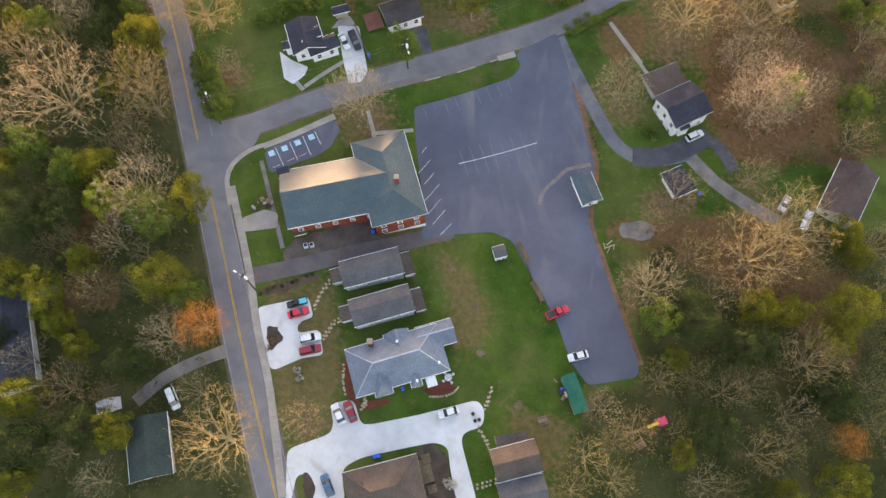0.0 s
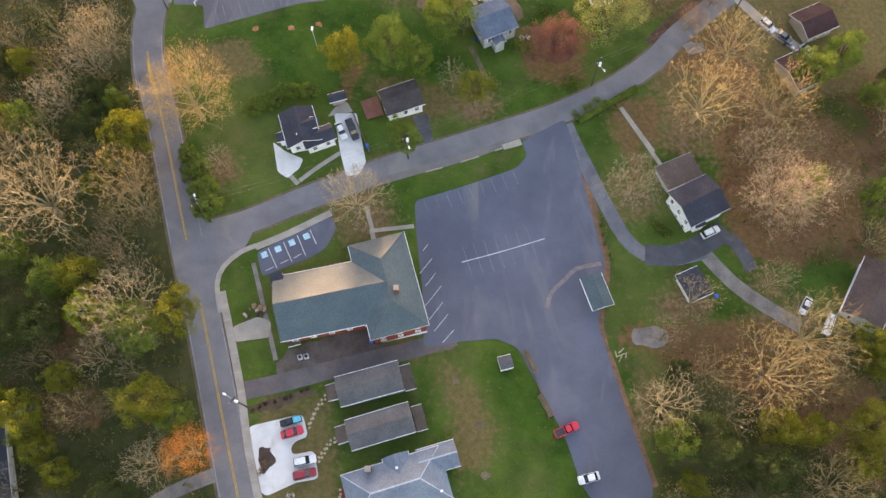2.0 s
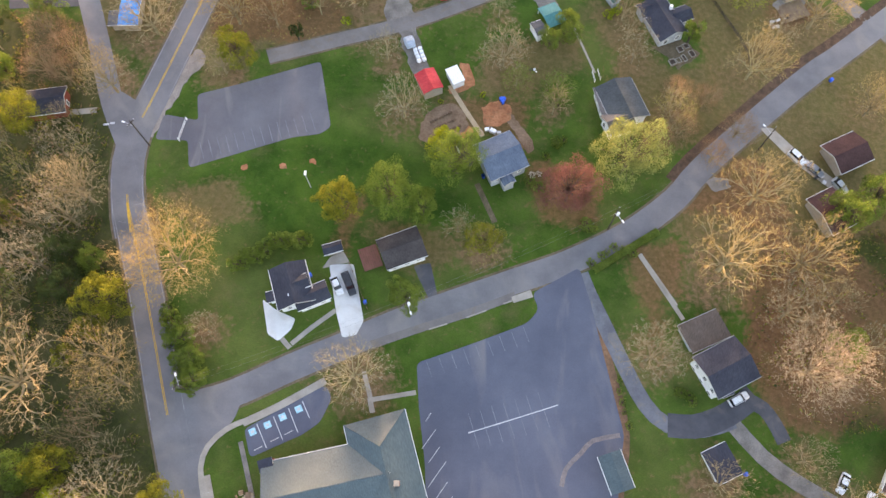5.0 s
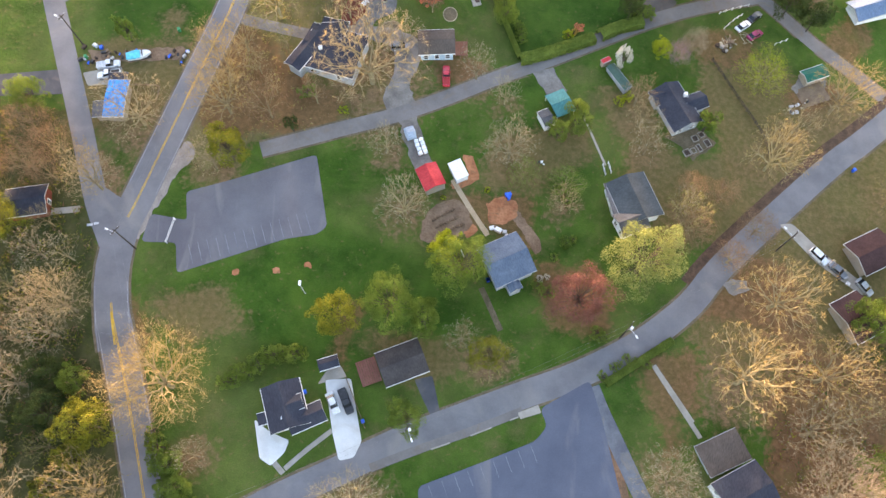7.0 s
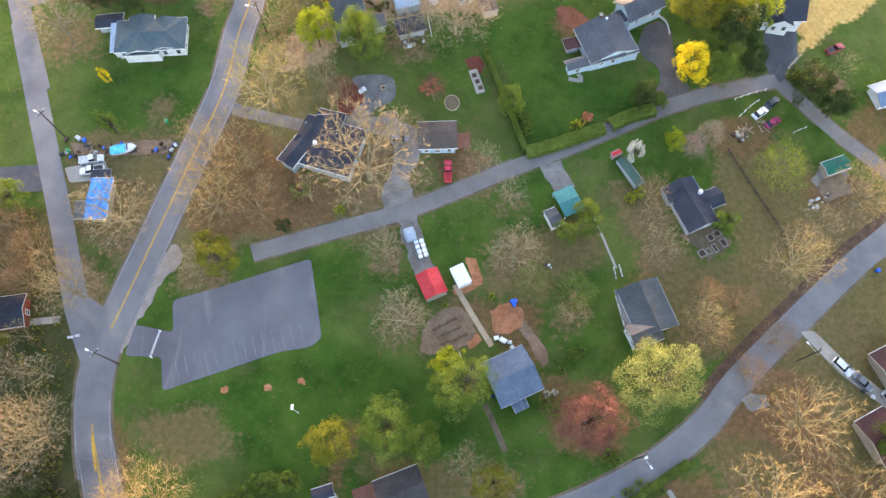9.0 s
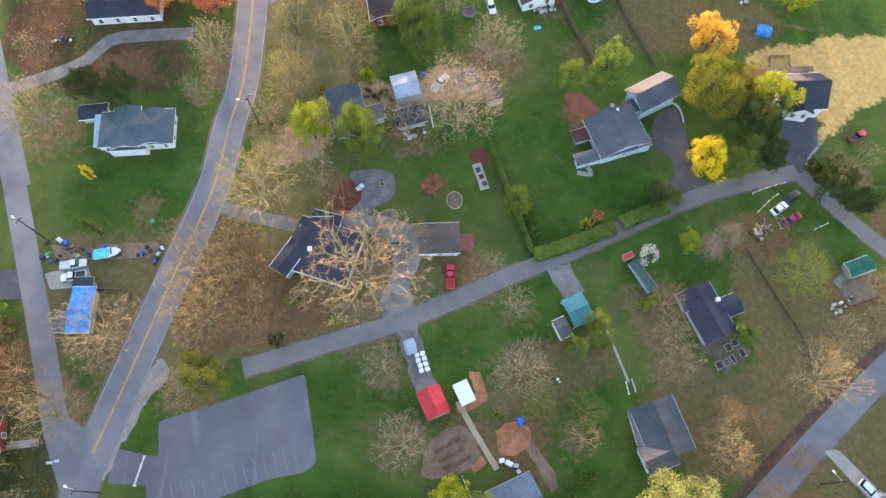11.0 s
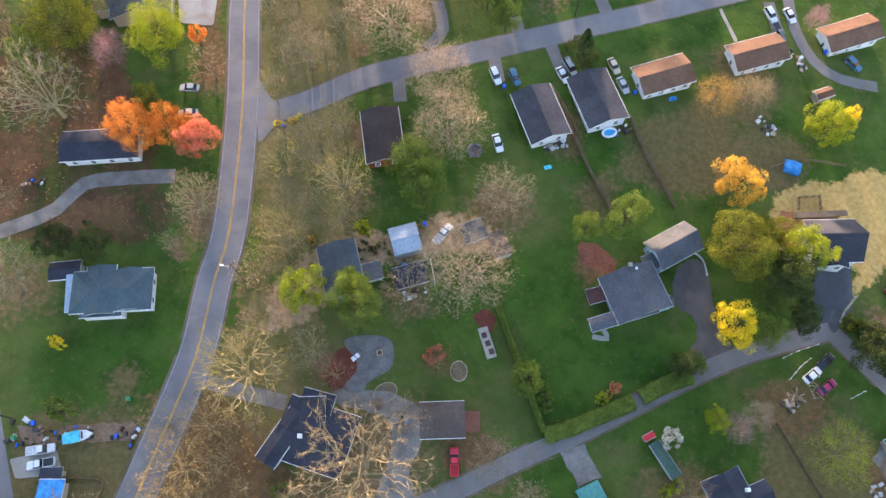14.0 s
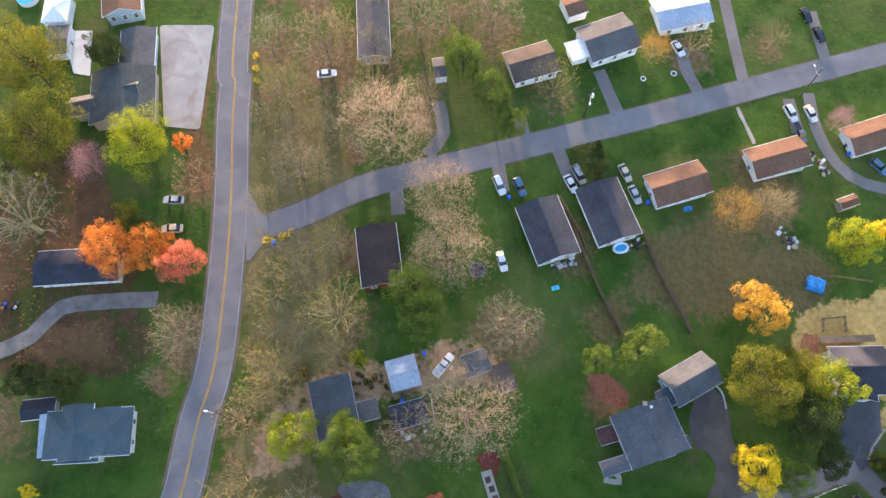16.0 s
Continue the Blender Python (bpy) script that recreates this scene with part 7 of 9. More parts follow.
# ---- gardens of the middle plots ----
ROW_EARTH = surface("ridged_earth", (0.11, 0.07, 0.045), (0.19, 0.125, 0.08), 0.6, 0.95, 0.5, 3)
DUG = surface("dug_earth", (0.15, 0.095, 0.06), (0.25, 0.165, 0.11), 0.3, 0.95, 0.5, 2.5)
patch("ground_clay_strip", [(0.0, 155.9), (1.9, 156.3), (3.9, 150.9), (0.9, 148.7), (-2.2, 148.0), (-2.6, 149.4), (1.6, 151.4)], CLAY, 0.03, "red clay strip round a white shed", "bare earth", 1.0)
patch("ground_clay_plot", [(5.0, 145.1), (8.7, 146.6), (11.5, 145.5), (11.9, 142.1), (8.5, 140.4), (5.4, 140.1)], CLAY, 0.03, "bare red clay garden plot", "bare earth", 1.0)
patch("ground_clay_border", [(9.2, 143.8), (11.4, 143.8), (14.7, 139.5), (16.7, 134.8), (15.0, 133.7), (12.4, 138.4)], DUG, 0.028, "narrow bare earth border along a house", "bare earth", 0.6)
patch("ground_dug_plot", [(-8.1, 142.2), (-3.8, 145.6), (-0.1, 145.4), (2.8, 139.4), (-2.6, 136.6), (-9.2, 136.1)], DUG, 0.028, "dug brown vegetable plot with rows", "vegetable plot", 2.0)
for k, (p, q) in enumerate(zip([(-6.6, 140.7), (-6.0, 139.2), (-4.9, 137.9)], [(-0.3, 144.3), (1.0, 142.6), (1.9, 140.9)])):
    row = thing("planting_row", p[0], p[1], None, math.degrees(math.atan2(q[1] - p[1], q[0] - p[0])), "long ridge of dug brown earth", "planting row", "rows of the vegetable plot")
    for i in range(5):
        block("ridge", ROW_EARTH, row, 0.6 + 1.15 * i, 0.1 * (i % 2), -0.1, 1.0, 0.55, 0.35, 0.1, 6 * (i % 3))
patch("ground_clay_spot", [(-0.2, 138.4), (2.5, 140.3), (3.3, 138.5), (0.7, 137.3)], CLAY, 0.045, "small heap of red clay", "bare earth", 0.8)
patch("ground_clay_yard", [(21.2, 216.5), (24.9, 217.5), (30.0, 213.4), (29.2, 211.0), (26.2, 210.7), (22.7, 212.3)], surface("dark_red_clay", (0.15, 0.055, 0.032), (0.22, 0.09, 0.055), 0.45, 0.95, 0.5, 2), 0.03, "dark red clay yard beside a deck", "bare earth", 1.0)
patch("ground_clay_yard", [(65.1, 225.3), (68.8, 225.8), (67.3, 217.2), (64.2, 217.1)], CLAY, 0.035, "red clay yard beside a new house", "bare earth", 1.0)
patch("ground_red_bed", [(-27.6, 189.9), (-25.8, 194.7), (-21.9, 196.3), (-20.9, 194.7), (-20.8, 190.9), (-23.6, 187.2), (-26.5, 187.2)], MULCH_RED, 0.028, "dark red mulch bed beside a patio", "flower bed", 1.5)
patch("ground_red_bed", [(0.1, 201.5), (3.5, 203.2), (5.1, 201.6), (4.1, 198.2), (1.7, 199.3)], MULCH_RED, 0.03, "dark red mulch bed by a stone planter", "flower bed", 1.0)
for pts, w, mt in (([(-2.1, 150.1), (0.8, 144.9), (5.1, 137.8)], 1.1, SANDY), ([(26.7, 166.0), (28.8, 160.1), (29.9, 156.9), (31.0, 153.9)], 0.5, CONCRETE_OLD), ([(59.4, 276.3), (61.9, 267.3)], 0.8, CONCRETE_OLD), ([(23.5, 197.8), (26.5, 197.4), (25.8, 199.1)], 1.0, CONCRETE_OLD)):
    line = smooth_line(pts, 1.5)
    tagged(part("pavement_path", ribbon(bmesh.new(), line, w / 2, -w / 2, 0.055), mt), "narrow worn garden path", "path", kind="structure")
wing(blue_home, 9.80, 126.50, 114.6, 3.4, 2.8, 3.6, 0.9, "gable", SIDING_GREY, ROOF_BLUE, over=0.3, trim=GUTTER)
wing(blue_home, 1.67, 131.49, -31.7, 3.20, 3.41, 2.3, 0.2, "flat", WOOD, ROOF_NAVY, WOOD, 0.1, posts=True)
wing(cottage, 34.65, 140.01, 22.1, 6.24, 5.33, 3.6, 1.5, "gable", SIDING_WHITE, ROOF_GREY, windows=[("w", 2)], trim=GUTTER)
wing(dark, -34.01, 178.27, 57.3, 10.48, 4.11, 3.9, 0.7, "gable", SIDING_GREY, ROOF_NAVY)
wing(dark, -28.75, 183.13, 1.2, 4.51, 4.58, 4.0, 0.6, "gable", SIDING_GREY, ROOF_NAVY)
roof_vent(dark, -30.75, 178.40, land(-30.75, 178.40) + 4.7, 0.8)
wing(grey, 37.54, 203.92, 15.4, 3.38, 2.14, 3.4, 0.9, "gable", SIDING_BLUE, ROOF_STEEL, windows=[("e", 1)], over=0.2, trim=GUTTER)
chimney(grey, 30.78, 210.60, land(30.78, 210.60) + 5.0, 0.6, 0.9)
wing(navy_home, -31.60, 102.43, 20.0, 3.19, 2.84, 4.4, 0.9, "gable", SIDING_WHITE, ROOF_NAVY, windows=[("s", 1)], over=0.25)
wing(white, 51.48, 82.28, 21.1, 2.54, 2.29, 3.2, 0.6, "gable", SIDING_WHITE, ROOF_NAVY, over=0.2, trim=GUTTER)
fence("short pale plank fence beside a deck", [(-1.4, 136.5), (-0.6, 134.5), (0.1, 132.9)], 1.4, 1.2, TRIM, 3, True)
fence("white handrail up to a cottage porch", [(30.3, 153.9), (30.7, 151.6)], 1.0, 0.9, TRIM, 2)
fence("white handrail up to a cottage porch", [(31.5, 154.4), (32.0, 152.1)], 1.0, 0.9, TRIM, 2)
fence("curved white garden wall beside a courtyard", [(45.7, 215.4), (47.0, 214.3), (47.6, 212.9), (47.8, 210.7)], 0.8, 1.0, CONCRETE, 1, True)
fence("broken white rail fence beside a lane", [(61.2, 194.2), (64.5, 195.6), (68.7, 197.0)], 0.9, 1.6, TRIM, 1)
fence("broken white rail fence by parked cars", [(61.8, 190.0), (64.4, 192.5), (66.6, 194.1)], 0.9, 1.6, TRIM, 1)
fence("white rail by scattered brush", [(73.7, 186.5), (76.7, 187.9)], 0.9, 1.6, TRIM, 1)
fence("grey timber edge of a garden bed", [(5.5, 218.9), (6.5, 219.2), (7.5, 215.6)], 0.8, 1.4, WOOD, 2)
fence("timber retaining edge beside a blue-tarped house", [(-73.3, 171.5), (-68.9, 171.4), (-66.2, 170.9), (-66.6, 167.6)], 0.6, 1.4, WOOD, 2, True)

# the stone planter, fire pit, chairs and shrubs of the patio garden
planter = thing("stone_planter", 3.00, 196.32, None, -74, "long pale stone planter with dark square openings", "planter", "")
block("base", CONCRETE_OLD, planter, 0, 0, -0.2, 6.2, 2.0, 0.55, 0.12)
for dx in (-1.5, 0.2, 1.9):
    block("soil", MULCH, planter, dx, 0.05 + 0.12 * dx, 0.33, 1.1, 1.0, 0.05)
pit = thing("fire_pit", -17.49, 194.18, None, 10, "small dark square fire pit on a patio", "fire pit")
for s in (-0.45, 0.45):
    block("rim", STONE, pit, s, 0, 0, 0.2, 1.1, 0.35, 0.03)
    block("rim", STONE, pit, 0, s, 0, 0.72, 0.2, 0.35, 0.03)
block("ash", MULCH, pit, 0, 0, 0, 0.7, 0.7, 0.15)
for x, y in [(-22.3, 192.9), (-21.6, 193.5)]:
    ch = thing("garden_chair", x, y, None, 35, "white garden armchair on a stone patio", "chair", "white patio chairs")
    block("seat", LAMP_WHITE, ch, 0, 0, 0.35, 0.75, 0.7, 0.1, 0.03)
    block("backrest", LAMP_WHITE, ch, 0, 0.36, 0.35, 0.75, 0.1, 0.6, 0.03)
    for s in (-0.33, 0.33):
        block("armrest", LAMP_WHITE, ch, s, 0, 0.58, 0.1, 0.7, 0.06)
        for q in (-0.28, 0.28):
            block("leg", LAMP_WHITE, ch, s, q, -0.05, 0.08, 0.08, 0.64)


def edged_bed(x, y, rx, ry, yaw, label):
    """An oval bed ringed with separate edging stones."""
    m = pose(x, y, 0, 0, 0, yaw)
    ring = [m @ Vector((rx * math.cos(i * 0.2618), ry * math.sin(i * 0.2618), 0)) for i in range(24)]
    bm = drape(bmesh.new(), [(p.x, p.y) for p in ring], 0.03)
    bed = tagged(part("ground_bed", bm, VERGE), label, "flower bed", kind="structure")
    for p, q in zip(ring, ring[1:] + ring[:1]):
        for t in (0.0, 0.5):
            c = p.lerp(q, t)
            st = part_of("stone", random.choice(STONE_MESH), STONE, bed)
            st.matrix_basis = pose(c.x, c.y, land(c.x, c.y) + 0.04, 0, 0, random.uniform(0, 360)) @ Matrix.Diagonal((0.42, 0.34, 1, 1))


edged_bed(-16.24, 186.76, 2.3, 1.7, 30, "oval flower bed ringed with pale stones")
edged_bed(-2.47, 190.86, 1.6, 1.9, 0, "oval mulch bed ringed with pale stones")
edge = thing("stone_edging", 76.58, 204.44, None, 0, "row of pale stones edging a drive", "stones")
for i, p in enumerate(smooth_line([(78.8, 207.1), (77.4, 205.6), (75.8, 203.9), (74.5, 201.8)], 0.5)):
    st = part_of("stone", random.choice(STONE_MESH), STONE, edge)
    st.matrix_basis = edge.matrix_world.inverted() @ pose(p.x, p.y, land(p.x, p.y) + 0.05, 0, 0, random.uniform(0, 360))
rows = thing("wrapped_bales", -8.91, 157.30, None, -72, "white wrapped bales stacked in two rows on gravel", "bales")
for i in range(4):
    for j in (-0.55, 0.55):
        block("bale", LAMP_WHITE, rows, -1.7 + 1.05 * i, j * (1 + 0.1 * (i % 2)), 0, 0.85, 0.9, 0.7, 0.14, 8 * (i - 1.5))
cover = thing("covered_trailer", -11.19, 160.13, None, -72, "small trailer under a pale blue-grey cover", "trailer")
part("cover", shell([(-1.5, 1.1, 0.7, 0.5, 1.2), (0, 1.2, 0.8, 0.5, 1.6), (1.4, 1.0, 0.6, 0.5, 1.2)]), ROOF_SILVER, cover)
for sx in (-0.6, 0.6):
    for sy in (-1.0, 1.0):
        bm = bmesh.new()
        tube(bm, (sx, sy - 0.1, 0.3), (sx, sy + 0.1, 0.3), 0.33, 0.33, 10)
        part("wheel", bm, TYRE, cover)
car(-13.63, 181.57, 4, "suv", "grey", "dark grey car under leafless branches")
big_pool = thing("garden_pool", -100.23, 302.57, None, 0, "round pale blue above-ground garden pool", "pool")
bm = bmesh.new()
for i in range(20):
    a0, a1 = 2 * math.pi * i / 20, 2 * math.pi * (i + 1) / 20
    q = [bm.verts.new((2.5 * math.cos(a), 2.5 * math.sin(a), z)) for a, z in ((a0, -0.4), (a1, -0.4), (a1, 1.2), (a0, 1.2))]
    bm.faces.new(q)
part("wall", bm, LAMP_WHITE, big_pool)
bm = bmesh.new()
bm.faces.new([bm.verts.new((2.48 * math.cos(i * 0.3142), 2.48 * math.sin(i * 0.3142), 1.08)) for i in range(20)])
part("water", bm, WATER, big_pool)
bundle("deck_furniture", 7.35, 138.84, -30, "white boxes and furniture behind a blue-roofed house", "furniture", [(0, 0, 1.4, 0.9, 0.9), (1.3, 0.3, 0.9, 0.7, 0.7), (-1.4, -0.2, 1.0, 0.8, 0.6), (2.2, -0.4, 0.7, 0.7, 1.1)], [LAMP_WHITE, PALE_STUFF])
bundle("garden_ornament", 17.11, 154.33, 0, "small white and dark garden ornament on grass", "ornament", [(0, 0, 0.5, 0.4, 0.6), (-0.7, 0.1, 0.7, 0.5, 0.3), (0.4, -0.5, 0.3, 0.3, 0.4)], [LAMP_WHITE, DARK_STUFF])
bundle("brush_pile", 62.20, 186.46, 20, "pile of pale cut brush beside a lane", "brush", [(math.cos(k) * 1.2, math.sin(k * 1.7) * 0.8, 2.2, 0.16, 0.2 + 0.04 * (k % 4)) for k in range(14)], [STONE, WOOD])
bundle("fallen_branches", 66.49, 188.15, -50, "loose pale branches beside parked cars", "branches", [(math.cos(k * 2.2) * 1.6, math.sin(k * 1.3) * 1.0, 2.0, 0.12, 0.15) for k in range(9)], [STONE])
for x, y in [(9.3, 146.6), (9.7, 145.9)] + [(-9.1, 220.4), (-13.1, 211.5)]:
    bin_(x, y, PLASTIC_BLUE)
for x, y, s in ((38.75, 282.45, 0.55), (45.85, 284.12, 0.6)):
    ring = thing("tyre_planter", x, y, None, 0, "old tyre lying on the grass", "tyre")
    bm = bmesh.new()
    for i in range(12):
        a0, a1 = 2 * math.pi * i / 12, 2 * math.pi * (i + 1) / 12
        tube(bm, (s * math.cos(a0), s * math.sin(a0), 0.14), (s * math.cos(a1), s * math.sin(a1), 0.14), 0.14, 0.14, 6)
    part("tyre", bm, PALE_STUFF, ring)

patch("ground_junk_strip", [(-84.0, 180.9), (-78.3, 180.4), (-61.8, 181.5), (-60.7, 178.1), (-74.5, 177.5), (-82.2, 177.5)], DUG, 0.028, "brown trodden strip of yard with clutter", "bare earth", 1.0)
bundle("junk_pile", -74.79, 179.37, 5, "row of small yard clutter on brown earth", "clutter", [(-4.5 + 0.75 * k, 0.9 * math.sin(2.3 * k), 0.35 + 0.3 * (k % 3), 0.3 + 0.2 * (k % 2), 0.25 + 0.2 * (k % 4)) for k in range(13)], MIX)
bundle("junk_pile", -61.95, 178.21, 80, "dark and blue yard clutter beside the road bank", "clutter", [(-1.6 + 0.5 * k, 0.6 * math.sin(3.1 * k), 0.5, 0.4, 0.4) for k in range(7)], [DARK_STUFF, PLASTIC_BLUE, DARK_STUFF])
jump = thing("trampoline", 1.16, 236.94, None, 0, "round dark trampoline on the grass", "trampoline")
bm = bmesh.new()
for i in range(16):
    a0, a1 = 2 * math.pi * i / 16, 2 * math.pi * (i + 1) / 16
    tube(bm, (1.5 * math.cos(a0), 1.5 * math.sin(a0), 0.8), (1.5 * math.cos(a1), 1.5 * math.sin(a1), 0.8), 0.12, 0.12, 6)
part("rim", bm, ROOF_BLUE, jump)
bm = bmesh.new()
bm.faces.new([bm.verts.new((1.42 * math.cos(i * 0.3927), 1.42 * math.sin(i * 0.3927), 0.8)) for i in range(16)])
part("mat", bm, DARK_STUFF, jump)
for i in range(6):
    block("leg", PALE_STUFF, jump, 1.45 * math.cos(i * 1.047), 1.45 * math.sin(i * 1.047), -0.1, 0.06, 0.06, 0.9)
car(87.48, 209.09, 29, "pickup", "darkred", "dark red pickup truck beside straw-covered ground")


# ---- trees ----
def mesh_from(name, verts, faces):
    me = bpy.data.meshes.new(name)
    me.from_pydata(verts, [], faces)
    me.update()
    return me


def limb(vs, fs, p, q, r0, r1, sides):
    turn = (q - p).to_track_quat("Z", "Y").to_matrix()
    b = len(vs)
    for c, r in ((p, r0), (q, r1)):
        for i in range(sides):
            vs.append(c + turn @ Vector((r * math.cos(2 * math.pi * i / sides), r * math.sin(2 * math.pi * i / sides), 0)))
    for i in range(sides):
        j = (i + 1) % sides
        fs.append((b + i, b + j, b + sides + j, b + sides + i))


def bare_meshes(seed, tips=540, H=14.0, R=8.0, twigs=8, haze=0, wide=0.021):
    """A leafless crown: a trunk whose limbs fork towards bud ends spread through a lobed dome, and fine twigs at those ends."""
    r = random.Random(seed)
    rnd3 = np.random.default_rng(seed)
    vs, fs, tv, tf = [], [], [], []
    trunk = H * 0.2
    a, u = rnd3.uniform(0, 2 * math.pi, tips), rnd3.uniform(-0.12, 1.0, tips) ** 1.0
    lobes = 1 + 0.10 * np.sin(3 * a + seed) + 0.09 * np.sin(5 * a + 2 * seed) + 0.05 * np.sin(9 * a + 3 * seed)
    reach = rnd3.uniform(0.12, 1.0, tips) ** 0.45 * lobes
    flat = np.sqrt(1 - u * u)
    ends = np.stack([R * flat * np.cos(a) * reach, R * flat * np.sin(a) * reach, H * (0.42 + 0.54 * u * reach)], -1)

    def strip(p, q, w0, w1):
        side = (q - p).cross(Vector((r.gauss(0, 0.5), r.gauss(0, 0.5), 1.0))).normalized()
        b = len(vs)
        vs.extend((p - side * w0, p + side * w0, q + side * w1, q - side * w1))
        fs.append((b, b + 1, b + 2, b + 3))

    def blade(p, e, half):
        side = e.cross(Vector((r.gauss(0, 1), r.gauss(0, 1), r.gauss(0, 1)))).normalized() * half
        b = len(tv)
        tv.extend((p - side, p + side, p + e))
        tf.append((b, b + 1, b + 2))

    def split(ids, p, k):
        """Parts a set of ends into k bundles by their direction from p."""
        d = ends[ids] - np.array(p)
        d = d / np.linalg.norm(d, axis=1, keepdims=True)
        hub = d[rnd3.choice(len(ids), k, replace=False)]
        for _ in range(4):
            own = (d @ hub.T).argmax(1)
            hub = np.array([d[own == i].mean(0) if (own == i).any() else hub[i] for i in range(k)])
        return [ids[own == i] for i in range(k) if (own == i).any()]

    def grow(p, ids, thick):
        for part_ids in split(ids, p, min(len(ids), 9 if thick > 0.3 else 2 if r.random() < 0.7 else 3)):
            n = len(part_ids)
            c = Vector(ends[part_ids].mean(0))
            way = c - p
            if n == 1:
                q = c
            else:
                q = p + way * (0.40 if n > 8 else 0.6) + Vector((r.gauss(0, 0.05), r.gauss(0, 0.05), r.gauss(0.0, 0.03))) * way.length
            t1 = min(thick, 0.0155 * n ** 0.56)
            mid = p.lerp(q, 0.5) + Vector((r.gauss(0, 0.035), r.gauss(0, 0.035), r.gauss(0, 0.025))) * way.length
            t0 = min(thick, t1 * 1.25)
            if n > 7:
                limb(vs, fs, p, mid, t0, t1, 5 if n > 25 else 3)
                limb(vs, fs, mid, q, t1, t1 * 0.9, 5 if n > 25 else 3)
            else:
                strip(p, mid, t0, t1)
                strip(mid, q, t1, t1 * 0.8)
            if n == 1:
                d = way.normalized()
                for _ in range(twigs):
                    e = (d + Vector((r.gauss(0, 0.55), r.gauss(0, 0.55), r.gauss(0.15, 0.4)))).normalized()
                    blade(p.lerp(q, r.uniform(0.3, 1.0)), e * r.uniform(0.4, 1.0), r.uniform(0.6, 1.2) * wide)
            else:
                grow(q, part_ids, t1)

    limb(vs, fs, Vector((0, 0, -0.4)), Vector((0, 0, trunk)), 0.42, 0.34, 8)
    grow(Vector((0, 0, trunk)), np.arange(tips), 0.34)
    for _ in range(haze):
        k = r.randrange(len(tv) // 3) * 3
        p = tv[k + 2] + Vector((r.gauss(0, 0.5), r.gauss(0, 0.5), r.gauss(0, 0.4)))
        e = (p - Vector((0, 0, trunk))).normalized() + Vector((r.gauss(0, 0.8), r.gauss(0, 0.8), r.gauss(0.2, 0.5)))
        blade(p, e.normalized() * r.uniform(0.35, 0.8), r.uniform(0.017, 0.034))
    far = sorted(math.hypot(v.x, v.y) for v in tv)[int(0.95 * len(tv))]
    top = sorted(v.z for v in tv)[int(0.99 * len(tv))]
    for v in vs + tv:
        v.x, v.y, v.z = v.x / far, v.y / far, v.z / top
    return mesh_from("trunk", vs, fs), mesh_from("crown", tv, tf)


def leafy_meshes(seed, shape="round", count=6000, leaf=0.34, R=6.0, H=11.0, clump=46):
    """A leafy crown: trunk and limbs, and boughs of small leaves that lie along the bough's outer face, with gaps between them."""
    r = random.Random(seed)
    vs, fs, tv, tf = [], [], [], []
    limb(vs, fs, Vector((0, 0, -0.4)), Vector((0, 0, H * 0.45)), 0.30, 0.2, 7)
    boughs = []
    for k in range(clump):
        if shape == "cone":
            z = r.uniform(0.08, 1.0)
            rad = R * (1.02 - z) * r.uniform(0.55, 1.0)
            a = r.uniform(0, 2 * math.pi)
            c, s = Vector((rad * math.cos(a), rad * math.sin(a), H * z)), R * 0.22 * (1.25 - z)
        else:
            u, a = -0.7 + 1.65 * (k + 0.5) / clump + r.gauss(0, 0.06), k * 2.39996 + r.gauss(0, 0.3)
            u = max(-0.8, min(0.97, u))
            w = math.sqrt(1 - u * u)
            reach = r.uniform(0.5, 0.98) * (1 + 0.17 * math.sin(2 * a + seed) + 0.11 * math.sin(5 * a + 2 * seed))
            c = Vector((R * w * math.cos(a) * reach, R * w * math.sin(a) * reach, H * 0.58 + H * 0.38 * u * reach))
            s = R * r.uniform(0.15, 0.31)
        boughs.append((c, s))
        limb(vs, fs, Vector((0, 0, min(H * 0.4, c.z * 0.6))), c, 0.09, 0.03, 3)
    middle = Vector((0, 0, H * 0.5))
    for k in range(count):
        c, s = boughs[k % clump]
        out = (c - middle).normalized()
        d = (Vector((r.gauss(0, 1), r.gauss(0, 1), r.gauss(0, 1))).normalized() + out * r.uniform(0.2, 0.9)).normalized()
        p = c + Vector((d.x, d.y, d.z * 0.8)) * s * min(1.5, abs(r.gauss(1.0, 0.16)))
        face = (d + 0.5 * Vector((r.gauss(0, 1), r.gauss(0, 1), r.gauss(0, 1)))).normalized()
        e = face.cross(Vector((r.gauss(0, 1), r.gauss(0, 1), r.gauss(0, 1)))).normalized()
        g = face.cross(e) * leaf * r.uniform(0.5, 0.9)
        e = e * leaf * r.uniform(0.55, 1.0)
        b = len(tv)
        tv.extend((p - e, p + g * 1.5, p + e))
        tf.append((b, b + 1, b + 2))
    far = sorted(math.hypot(v.x, v.y) for v in tv)[int(0.97 * len(tv))]
    top = sorted(v.z for v in tv)[int(0.995 * len(tv))]
    for v in vs + tv:
        v.x, v.y, v.z = v.x / far, v.y / far, v.z / top
    return mesh_from("trunk", vs, fs), mesh_from("crown", tv, tf)


